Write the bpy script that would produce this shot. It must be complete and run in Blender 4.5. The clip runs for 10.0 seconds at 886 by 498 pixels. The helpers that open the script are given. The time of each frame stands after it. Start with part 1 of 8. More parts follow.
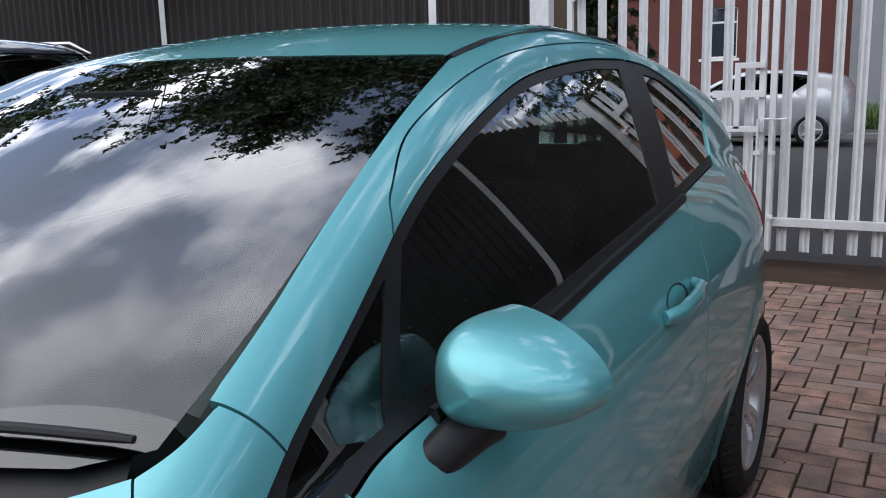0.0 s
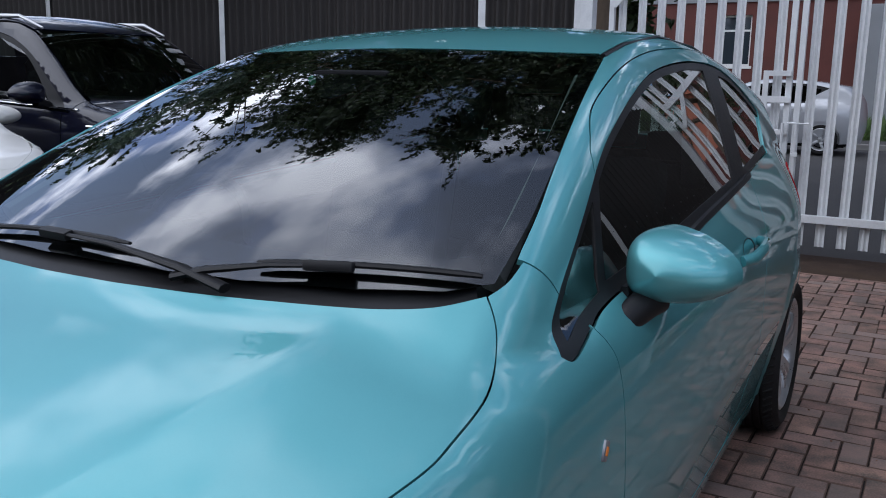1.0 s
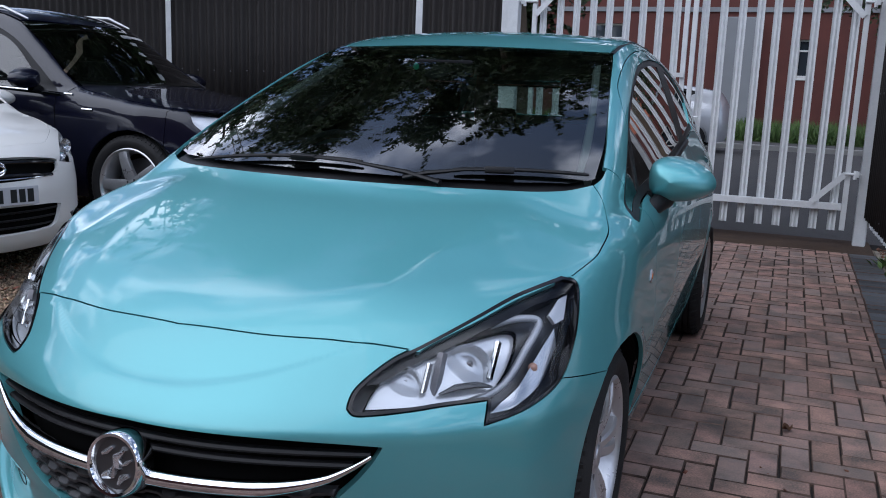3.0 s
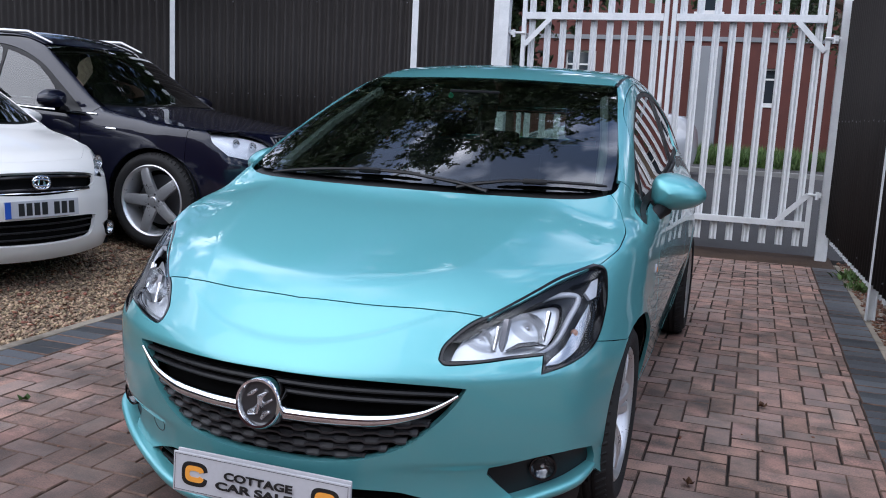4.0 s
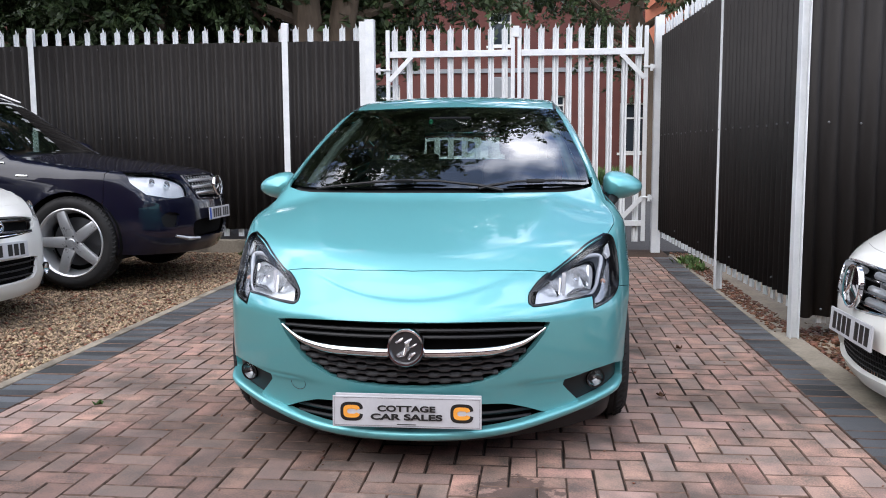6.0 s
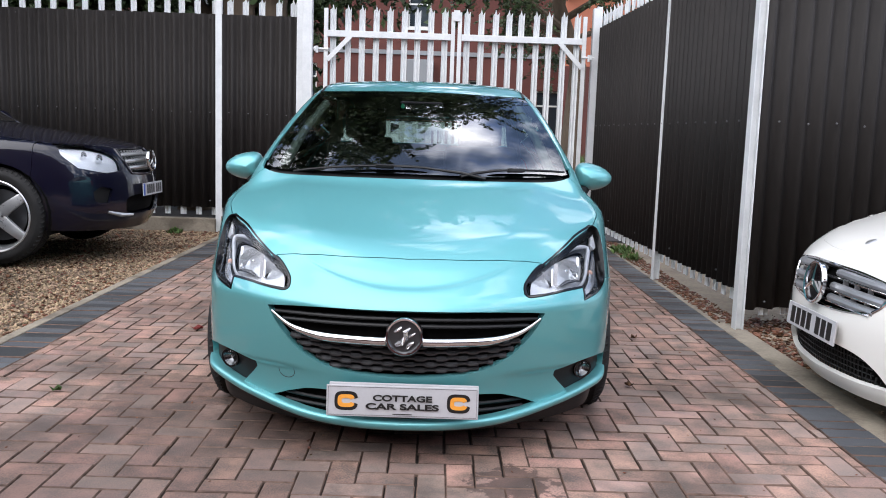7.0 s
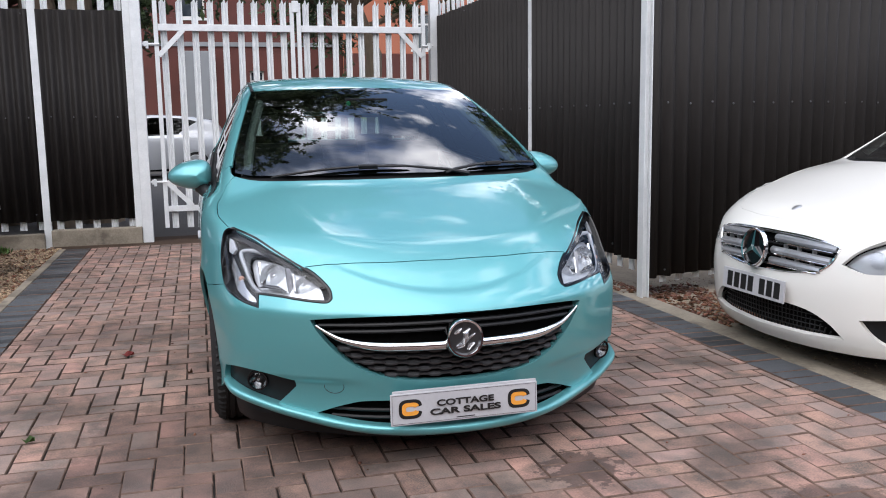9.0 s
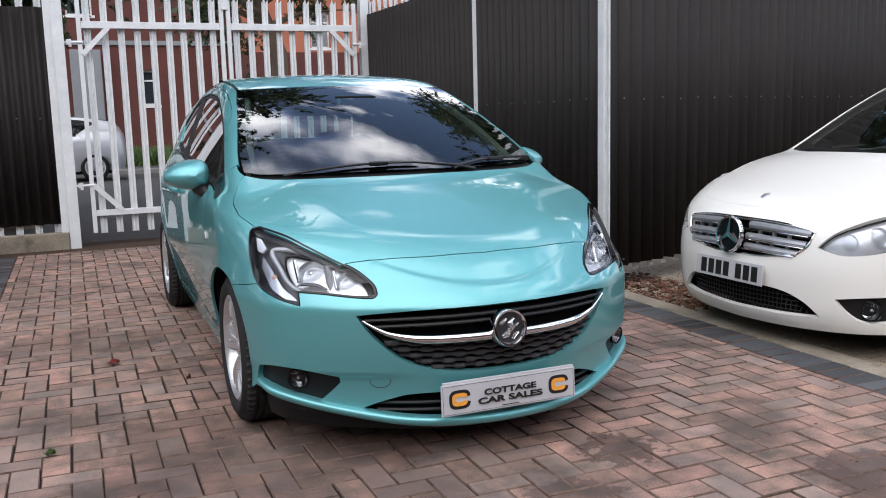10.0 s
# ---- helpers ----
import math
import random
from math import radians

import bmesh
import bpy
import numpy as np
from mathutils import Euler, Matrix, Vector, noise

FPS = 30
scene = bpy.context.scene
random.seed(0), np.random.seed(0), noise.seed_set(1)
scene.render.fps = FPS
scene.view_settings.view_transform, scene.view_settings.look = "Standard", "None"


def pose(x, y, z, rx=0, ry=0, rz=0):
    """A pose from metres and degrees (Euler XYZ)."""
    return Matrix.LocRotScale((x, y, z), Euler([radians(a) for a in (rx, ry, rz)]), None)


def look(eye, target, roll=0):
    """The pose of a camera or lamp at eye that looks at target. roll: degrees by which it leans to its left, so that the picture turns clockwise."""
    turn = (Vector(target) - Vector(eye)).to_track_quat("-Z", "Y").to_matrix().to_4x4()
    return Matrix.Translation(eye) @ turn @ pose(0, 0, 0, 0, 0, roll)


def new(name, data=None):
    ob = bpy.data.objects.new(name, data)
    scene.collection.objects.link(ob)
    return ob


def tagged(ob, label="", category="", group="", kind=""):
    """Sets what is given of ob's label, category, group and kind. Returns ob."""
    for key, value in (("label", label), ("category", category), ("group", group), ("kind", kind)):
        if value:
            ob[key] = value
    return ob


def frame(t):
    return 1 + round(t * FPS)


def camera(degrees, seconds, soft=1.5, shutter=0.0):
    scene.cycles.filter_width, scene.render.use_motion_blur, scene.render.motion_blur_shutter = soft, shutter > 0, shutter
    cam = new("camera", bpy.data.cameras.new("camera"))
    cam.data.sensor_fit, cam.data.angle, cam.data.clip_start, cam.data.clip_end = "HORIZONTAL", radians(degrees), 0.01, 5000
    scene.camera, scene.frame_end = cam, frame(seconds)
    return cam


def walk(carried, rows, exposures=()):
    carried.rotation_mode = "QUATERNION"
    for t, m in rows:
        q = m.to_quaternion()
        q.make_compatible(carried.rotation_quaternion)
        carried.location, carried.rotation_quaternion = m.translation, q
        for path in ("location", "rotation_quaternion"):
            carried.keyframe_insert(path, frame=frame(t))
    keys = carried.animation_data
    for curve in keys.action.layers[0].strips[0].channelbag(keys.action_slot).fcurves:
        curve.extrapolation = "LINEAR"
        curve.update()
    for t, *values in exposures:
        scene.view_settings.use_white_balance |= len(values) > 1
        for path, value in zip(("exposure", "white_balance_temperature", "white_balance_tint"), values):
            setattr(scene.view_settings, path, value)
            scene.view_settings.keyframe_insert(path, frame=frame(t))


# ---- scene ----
# ---- camera ----
cam = camera(53.4, 10.0, 1.0)
PATH = [
    (0, (1.323, 0.574, 1.34), (0.353, 2.285, 0.974), -1.5),
    (0.5, (1.381, 0.237, 1.341), (0.389, 1.929, 0.947), -0.4),
    (1, (1.296, -0.103, 1.324), (0.33, 1.607, 0.948), 1.0),
    (1.5, (1.234, -0.383, 1.326), (0.347, 1.367, 0.933), 1.8),
    (2, (1.26, -0.711, 1.275), (0.412, 1.057, 0.882), 1.0),
    (2.5, (1.222, -1.075, 1.274), (0.436, 0.721, 0.876), 1.8),
    (2.7, (1.204, -1.162, 1.253), (0.459, 0.654, 0.869), 2.1),
    (3.8, (1.203, -1.867, 1.274), (0.524, -0.015, 0.942), 2.4),
    (4, (1.157, -1.949, 1.261), (0.511, -0.082, 0.946), 2.8),
    (4.5, (0.999, -2.214, 1.238), (0.539, -0.294, 0.915), 2.7),
    (5, (0.881, -2.514, 1.203), (0.443, -0.584, 0.913), 2.9),
    (5.5, (0.718, -2.798, 1.197), (0.318, -0.86, 0.907), 1.1),
    (6, (0.441, -3.033, 1.175), (0.24, -1.056, 0.949), -0.3),
    (6.2, (0.349, -3.093, 1.179), (0.212, -1.109, 0.968), 1.2),
    (7.3, (-0.038, -2.999, 1.193), (0.011, -1.019, 0.917), 1.1),
    (7.5, (-0.164, -3.024, 1.188), (-0.089, -1.043, 0.922), 0.6),
    (8, (-0.443, -3.066, 1.223), (-0.199, -1.098, 0.963), -0.9),
    (8.5, (-0.652, -2.957, 1.211), (-0.32, -1.001, 0.955), -1.7),
    (9, (-0.856, -2.858, 1.223), (-0.331, -0.95, 0.935), -0.9),
    (9.5, (-1.197, -2.839, 1.237), (-0.494, -0.992, 0.933), -2.8),
    (10, (-1.384, -2.743, 1.224), (-0.624, -0.917, 0.928), -1.5),
]
walk(cam, [(t, look(eye, target, roll)) for t, eye, target, roll in PATH],
     [(0, 0.17, 6200, 13), (0.6, -0.10, 5940, 13), (1.5, -0.32, 5680, 13), (2.5, -0.29, 5660, 13), (4.2, 0.42, 5900, 14), (6, 0.80, 6300, 13), (9, 0.55, 6370, 13), (10, 0.40, 6400, 13)])

# ---- world and light ----
SUN_EL, SUN_ROT = radians(48), radians(212)
world = bpy.data.worlds.new("sky")
scene.world = world
world.use_nodes = True
wn, wl = world.node_tree.nodes, world.node_tree.links
wn.clear()
w_out, w_bg = wn.new("ShaderNodeOutputWorld"), wn.new("ShaderNodeBackground")
w_sky, w_mix = wn.new("ShaderNodeTexSky"), wn.new("ShaderNodeMix")
w_sky.sky_type, w_sky.sun_disc, w_sky.sun_elevation, w_sky.sun_rotation = "NISHITA", False, SUN_EL, SUN_ROT
w_sky.dust_density = 1.5
w_mix.data_type = "RGBA"
w_tc, w_sep, w_div, w_div2, w_com = (wn.new("ShaderNode" + k) for k in ("TexCoord", "SeparateXYZ", "Math", "Math", "CombineXYZ"))
w_max = wn.new("ShaderNodeMath")
w_max.operation, w_div.operation, w_div2.operation = "MAXIMUM", "DIVIDE", "DIVIDE"
w_max.inputs[1].default_value = 0.12
wl.new(w_tc.outputs["Generated"], w_sep.inputs[0])
wl.new(w_sep.outputs["Z"], w_max.inputs[0])
for node, axis in ((w_div, "X"), (w_div2, "Y")):
    wl.new(w_sep.outputs[axis], node.inputs[0])
    wl.new(w_max.outputs[0], node.inputs[1])
wl.new(w_div.outputs[0], w_com.inputs[0])
wl.new(w_div2.outputs[0], w_com.inputs[1])
w_no, w_no2, w_ramp, w_ramp2 = (wn.new("ShaderNode" + k) for k in ("TexNoise", "TexNoise", "ValToRGB", "ValToRGB"))
w_no.inputs["Scale"].default_value, w_no.inputs["Detail"].default_value, w_no.inputs["Roughness"].default_value = 1.5, 5.0, 0.56
w_no2.inputs["Scale"].default_value, w_no2.inputs["Detail"].default_value = 3.1, 4.0
wl.new(w_com.outputs[0], w_no.inputs["Vector"])
wl.new(w_com.outputs[0], w_no2.inputs["Vector"])
w_ramp.color_ramp.elements[0].position, w_ramp.color_ramp.elements[1].position = 0.47, 0.57
w_ramp2.color_ramp.elements[0].position, w_ramp2.color_ramp.elements[1].position = 0.42, 0.62
w_ramp2.color_ramp.elements[0].color, w_ramp2.color_ramp.elements[1].color = (5.4, 7.6, 13.5, 1), (49.0, 49.0, 49.5, 1)
wl.new(w_no.outputs["Fac"], w_ramp.inputs[0])
wl.new(w_no2.outputs["Fac"], w_ramp2.inputs[0])
wl.new(w_ramp.outputs[0], w_mix.inputs["Factor"])
w_clear = wn.new("ShaderNodeVectorMath")
w_clear.operation, w_clear.inputs["Scale"].default_value = "SCALE", 2.2
wl.new(w_sky.outputs[0], w_clear.inputs[0])
wl.new(w_clear.outputs["Vector"], w_mix.inputs["A"])
wl.new(w_ramp2.outputs[0], w_mix.inputs["B"])
# the cloud is thinnest, and brightest, round the hidden sun
w_dot, w_pos, w_pow, w_gain, w_scale = (wn.new("ShaderNode" + k) for k in ("VectorMath", "Math", "Math", "Math", "VectorMath"))
w_dot.operation, w_pos.operation, w_pow.operation, w_gain.operation, w_scale.operation = "DOT_PRODUCT", "MAXIMUM", "POWER", "MULTIPLY_ADD", "SCALE"
w_dot.inputs[1].default_value = (math.sin(SUN_ROT) * math.cos(SUN_EL), math.cos(SUN_ROT) * math.cos(SUN_EL), math.sin(SUN_EL))
w_pos.inputs[1].default_value, w_pow.inputs[1].default_value = 0.0, 2.5
w_gain.inputs[1].default_value, w_gain.inputs[2].default_value = 0.85, 0.72
wl.new(w_tc.outputs["Generated"], w_dot.inputs[0])
wl.new(w_dot.outputs["Value"], w_pos.inputs[0])
wl.new(w_pos.outputs[0], w_pow.inputs[0])
wl.new(w_pow.outputs[0], w_gain.inputs[0])
# haze evens the cloud out towards the sun
w_even, w_haze = wn.new("ShaderNodeMix"), wn.new("ShaderNodeMath")
w_even.data_type, w_haze.operation, w_haze.use_clamp, w_haze.inputs[1].default_value = "RGBA", "MULTIPLY", True, 1.5
w_even.inputs["B"].default_value = (15.0, 15.3, 16.0, 1)
wl.new(w_pow.outputs[0], w_haze.inputs[0])
wl.new(w_haze.outputs[0], w_even.inputs["Factor"])
wl.new(w_mix.outputs["Result"], w_even.inputs["A"])
wl.new(w_even.outputs["Result"], w_scale.inputs[0])
wl.new(w_gain.outputs[0], w_scale.inputs["Scale"])
wl.new(w_scale.outputs["Vector"], w_bg.inputs["Color"])
w_bg.inputs["Strength"].default_value = 0.083
wl.new(w_bg.outputs[0], w_out.inputs[0])

sun = new("sun", bpy.data.lights.new("sun", "SUN"))
sun.data.energy, sun.data.angle, sun.data.color = 0.8, radians(70), (1.0, 0.96, 0.90)
# direction towards the sun
SUN_DIR = Vector((math.sin(SUN_ROT) * math.cos(SUN_EL), math.cos(SUN_ROT) * math.cos(SUN_EL), math.sin(SUN_EL)))
sun.matrix_world = look(SUN_DIR * 50, (0, 0, 0))

# ---- materials ----
def node_mat(name):
    m = bpy.data.materials.new(name)
    m.use_nodes = True
    n, l = m.node_tree.nodes, m.node_tree.links
    return m, n, l, n["Principled BSDF"]


def mat(name, col, rough=0.5, metal=0.0, col2=None, scale=6.0, fine=90.0, spread=0.5, bump=0.0, bump_scale=None,
        coat=0.0, rand=0.0, island=0.0, rvar=0.12, spec=0.5, stretch=(1, 1, 1), world=False, stain=None, col3=None, spots=()):
    """Two scales of noise between two colours, roughness that varies, fine relief; rand / island vary the value piece by piece."""
    m, n, l, b = node_mat(name)
    tc, mp = n.new("ShaderNodeTexCoord"), n.new("ShaderNodeMapping")
    mp.inputs["Scale"].default_value = stretch
    l.new(n.new("ShaderNodeNewGeometry").outputs["Position"] if world else tc.outputs["Object"], mp.inputs[0])
    big, small = n.new("ShaderNodeTexNoise"), n.new("ShaderNodeTexNoise")
    for t, s in ((big, scale), (small, fine)):
        t.inputs["Scale"].default_value, t.inputs["Detail"].default_value = s, 5.0
        l.new(mp.outputs[0], t.inputs["Vector"])
    add = n.new("ShaderNodeMath")
    add.operation = "MULTIPLY_ADD"
    add.inputs[1].default_value = 0.6
    l.new(big.outputs["Fac"], add.inputs[0])
    half = n.new("ShaderNodeMath")
    half.operation, half.inputs[1].default_value = "MULTIPLY", 0.4
    l.new(small.outputs["Fac"], half.inputs[0])
    l.new(half.outputs[0], add.inputs[2])
    ramp = n.new("ShaderNodeMapRange")
    ramp.inputs["From Min"].default_value, ramp.inputs["From Max"].default_value = 0.5 - spread / 2, 0.5 + spread / 2
    l.new(add.outputs[0], ramp.inputs["Value"])
    mix = n.new("ShaderNodeMix")
    mix.data_type = "RGBA"
    c2 = col2 or tuple(c * 0.7 for c in col)
    mix.inputs["A"].default_value, mix.inputs["B"].default_value = (*c2, 1), (*col, 1)
    l.new(ramp.outputs[0], mix.inputs["Factor"])
    out = mix.outputs["Result"]
    if col3:
        src = n.new("ShaderNodeObjectInfo").outputs["Random"] if rand else n.new("ShaderNodeNewGeometry").outputs["Random Per Island"]
        w3, r3, m3, k3 = n.new("ShaderNodeTexWhiteNoise"), n.new("ShaderNodeMapRange"), n.new("ShaderNodeMix"), n.new("ShaderNodeMath")
        w3.noise_dimensions, k3.operation, k3.inputs[1].default_value = "1D", "MULTIPLY", 91.7
        r3.inputs["From Min"].default_value, r3.inputs["To Max"].default_value = 0.35, 0.62
        m3.data_type, m3.inputs["B"].default_value = "RGBA", (*col3, 1)
        l.new(src, k3.inputs[0])
        l.new(k3.outputs[0], w3.inputs["W"])
        l.new(w3.outputs["Value"], r3.inputs["Value"])
        l.new(r3.outputs[0], m3.inputs["Factor"])
        l.new(out, m3.inputs["A"])
        out = m3.outputs["Result"]
    if rand or island:
        src = n.new("ShaderNodeObjectInfo").outputs["Random"] if rand else n.new("ShaderNodeNewGeometry").outputs["Random Per Island"]
        hsv, mr, mh = n.new("ShaderNodeHueSaturation"), n.new("ShaderNodeMapRange"), n.new("ShaderNodeMapRange")
        v = rand or island
        mr.inputs["To Min"].default_value, mr.inputs["To Max"].default_value = 1 - v, 1 + v
        mh.inputs["To Min"].default_value, mh.inputs["To Max"].default_value = 0.5 - v * 0.03, 0.5 + v * 0.03
        wn_ = n.new("ShaderNodeTexWhiteNoise")
        wn_.noise_dimensions = "1D"
        l.new(src, wn_.inputs["W"])
        l.new(src, mr.inputs["Value"])
        l.new(wn_.outputs["Value"], mh.inputs["Value"])
        l.new(mr.outputs[0], hsv.inputs["Value"])
        l.new(mh.outputs[0], hsv.inputs["Hue"])
        l.new(out, hsv.inputs["Color"])
        out = hsv.outputs[0]
    if stain:
        sn, sr, sm = n.new("ShaderNodeTexNoise"), n.new("ShaderNodeMapRange"), n.new("ShaderNodeMix")
        sn.inputs["Scale"].default_value, sn.inputs["Detail"].default_value, sn.inputs["Roughness"].default_value = stain[0], 6.0, 0.62
        sr.inputs["From Min"].default_value, sr.inputs["From Max"].default_value, sr.inputs["To Max"].default_value = stain[2], stain[2] + 0.14, stain[3]
        sm.data_type = "RGBA"
        l.new(mp.outputs[0], sn.inputs["Vector"])
        l.new(sn.outputs["Fac"], sr.inputs["Value"])
        l.new(sr.outputs[0], sm.inputs["Factor"])
        l.new(out, sm.inputs["A"])
        sm.inputs["B"].default_value = (*stain[1], 1)
        out = sm.outputs["Result"]
    if spots:  # ragged patches at given places: small oil and damp stains, broad darker areas
        gp, wob, off = n.new("ShaderNodeNewGeometry"), n.new("ShaderNodeTexNoise"), n.new("ShaderNodeVectorMath")
        wob.inputs["Scale"].default_value, wob.inputs["Detail"].default_value, wob.inputs["Roughness"].default_value = 11.0, 8.0, 0.68
        off.operation, off.inputs[1].default_value, off.inputs[2].default_value = "MULTIPLY_ADD", (0.46, 0.46, 0.0), (-0.23, -0.23, 0.0)
        l.new(gp.outputs["Position"], wob.inputs["Vector"])
        l.new(wob.outputs["Color"], off.inputs[0])
        add_p = n.new("ShaderNodeVectorMath")
        l.new(gp.outputs["Position"], add_p.inputs[0])
        l.new(off.outputs["Vector"], add_p.inputs[1])
        for sx, sy, sr, dark in spots:
            ds, dr, dm = n.new("ShaderNodeVectorMath"), n.new("ShaderNodeMapRange"), n.new("ShaderNodeMix")
            ds.operation, ds.inputs[1].default_value = "DISTANCE", (sx, sy, 0)
            dr.inputs["From Min"].default_value, dr.inputs["From Max"].default_value = sr, sr * 0.86
            dr.inputs["To Max"].default_value = dark
            dm.data_type, dm.inputs["B"].default_value = "RGBA", (0.045, 0.028, 0.023, 1)
            l.new(add_p.outputs["Vector"], ds.inputs[0])
            l.new(ds.outputs["Value"], dr.inputs["Value"])
            l.new(dr.outputs[0], dm.inputs["Factor"])
            l.new(out, dm.inputs["A"])
            out = dm.outputs["Result"]
    l.new(out, b.inputs["Base Color"])
    rr = n.new("ShaderNodeMapRange")
    rr.inputs["To Min"].default_value, rr.inputs["To Max"].default_value = max(0.02, rough - rvar), min(1, rough + rvar)
    l.new(add.outputs[0], rr.inputs["Value"])
    l.new(rr.outputs[0], b.inputs["Roughness"])
    b.inputs["Metallic"].default_value, b.inputs["Specular IOR Level"].default_value = metal, spec
    b.inputs["Coat Weight"].default_value, b.inputs["Coat Roughness"].default_value = coat, 0.03
    if bump:
        bp, nb = n.new("ShaderNodeBump"), small
        if bump_scale:
            nb = n.new("ShaderNodeTexNoise")
            nb.inputs["Scale"].default_value, nb.inputs["Detail"].default_value = bump_scale, 4.0
            l.new(mp.outputs[0], nb.inputs["Vector"])
        bp.inputs["Distance"].default_value, bp.inputs["Strength"].default_value = bump, 1.0
        l.new(nb.outputs["Fac"], bp.inputs["Height"])
        l.new(bp.outputs[0], b.inputs["Normal"])
    return m


def plain(name, col, rough=0.4, metal=0.0, coat=0.0, spec=0.5):
    return mat(name, col, rough, metal, col2=tuple(c * 0.85 for c in col), scale=15, coat=coat, rvar=0.05, spec=spec)


def glass_mat(name, tint, ior=1.5, rough=0.0, gain=1.0):
    m, n, l, b = node_mat(name)
    n.remove(b)
    o = n["Material Output"]
    mx, tr, gl, fr, mu = (n.new("ShaderNode" + k) for k in ("MixShader", "BsdfTransparent", "BsdfGlossy", "Fresnel", "Math"))
    tr.inputs["Color"].default_value = (*tint, 1)
    gl.inputs["Roughness"].default_value = rough
    fr.inputs["IOR"].default_value = ior
    mu.operation, mu.inputs[1].default_value, mu.use_clamp = "MULTIPLY", gain, True
    l.new(fr.outputs[0], mu.inputs[0])
    l.new(mu.outputs[0], mx.inputs[0])
    l.new(tr.outputs[0], mx.inputs[1])
    l.new(gl.outputs[0], mx.inputs[2])
    l.new(mx.outputs[0], o.inputs[0])
    return m


def paint_mat(name, base, deep, metal=0.55, rough=0.32, flake=0.10, coat_ior=1.5):
    """Metallic car paint: flakes under a clear coat, faint orange peel and dust."""
    m, n, l, b = node_mat(name)
    tc = n.new("ShaderNodeTexCoord")
    fl, dust = n.new("ShaderNodeTexVoronoi"), n.new("ShaderNodeTexNoise")
    fl.inputs["Scale"].default_value = 900.0
    dust.inputs["Scale"].default_value, dust.inputs["Detail"].default_value = 3.0, 6.0
    l.new(tc.outputs["Object"], fl.inputs["Vector"])
    l.new(tc.outputs["Object"], dust.inputs["Vector"])
    mx = n.new("ShaderNodeMix")
    mx.data_type = "RGBA"
    mx.inputs["A"].default_value, mx.inputs["B"].default_value = (*base, 1), (*deep, 1)
    mr = n.new("ShaderNodeMapRange")
    mr.inputs["To Max"].default_value = flake * 3
    l.new(fl.outputs["Distance"], mr.inputs["Value"])
    l.new(mr.outputs[0], mx.inputs["Factor"])
    l.new(mx.outputs["Result"], b.inputs["Base Color"])
    rr = n.new("ShaderNodeMapRange")
    rr.inputs["To Min"].default_value, rr.inputs["To Max"].default_value = rough - 0.05, rough + 0.08
    l.new(dust.outputs["Fac"], rr.inputs["Value"])
    l.new(rr.outputs[0], b.inputs["Roughness"])
    cr = n.new("ShaderNodeMapRange")
    cr.inputs["To Min"].default_value, cr.inputs["To Max"].default_value = 0.0, 0.015
    l.new(dust.outputs["Fac"], cr.inputs["Value"])
    l.new(cr.outputs[0], b.inputs["Coat Roughness"])
    b.inputs["Coat IOR"].default_value = coat_ior
    b.inputs["Metallic"].default_value, b.inputs["Coat Weight"].default_value, b.inputs["Specular IOR Level"].default_value = metal, 1.0, 0.12
    return m


M_TEAL = paint_mat("teal_paint", (0.140, 0.420, 0.440), (0.075, 0.31, 0.335), 0.55, 0.42)
M_LOUVRE = mat("grille_grey_plastic", (0.030, 0.030, 0.032), 0.38, spec=0.5, bump=0.0005, bump_scale=500)
M_WHITE = paint_mat("white_paint", (0.77, 0.76, 0.72), (0.71, 0.70, 0.66), 0.0, 0.35, 0.02)
M_NAVY = paint_mat("dark_blue_paint", (0.0025, 0.003, 0.012), (0.0015, 0.002, 0.007), 0.0, 0.30, coat_ior=1.45)
M_SILVER = paint_mat("silver_paint", (0.55, 0.56, 0.58), (0.46, 0.47, 0.49), 0.4, 0.40)
M_GLASS = glass_mat("car_glass", (0.55, 0.66, 0.62), 1.52, gain=2.2)
M_DARKGLASS = glass_mat("tinted_glass", (0.10, 0.12, 0.12), 1.52, gain=1.5)
M_LENS = glass_mat("lamp_lens", (0.95, 0.96, 0.97), 1.45, gain=0.5)
M_BLACK = mat("black_plastic", (0.009, 0.009, 0.010), 0.45, spec=0.3, bump=0.0001, bump_scale=600)
M_GLOSSBLACK = plain("gloss_black", (0.006, 0.006, 0.007), 0.12, coat=0.1, spec=0.4)
M_TRIM = mat("dark_grey_plastic", (0.018, 0.0185, 0.020), 0.5, spec=0.35, bump=0.0008, bump_scale=500)
# deep shade put into the colour, for gaps, arches and behind openings
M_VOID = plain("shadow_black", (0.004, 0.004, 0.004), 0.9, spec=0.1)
M_CHROME = plain("chrome", (0.82, 0.83, 0.84), 0.07, 1.0)
M_ALLOY = mat("alloy", (0.62, 0.63, 0.64), 0.30, 0.72, col2=(0.54, 0.545, 0.56), scale=12)
M_DARKALLOY = mat("dark_alloy", (0.16, 0.16, 0.17), 0.4, 0.8)
M_TYRE = mat("tyre_rubber", (0.010, 0.010, 0.011), 0.8, spec=0.3, col2=(0.022, 0.021, 0.02), scale=7, fine=160, bump=0.001, bump_scale=300)
M_REFLECTOR = plain("lamp_reflector", (0.90, 0.91, 0.92), 0.10, 0.95)
# darker grey version of the reflector, for the teal car's fog lamp bowls
M_DARKBOWL = plain("dark_reflector", (0.20, 0.205, 0.21), 0.10, 0.9)
M_BEZEL = plain("lamp_bezel", (0.66, 0.67, 0.69), 0.18, 0.8)
M_SATIN = plain("satin_silver", (0.40, 0.41, 0.43), 0.32, 0.6)
M_BLADESTRIP = plain("light_strip_white", (0.50, 0.52, 0.56), 0.35, 0.2)
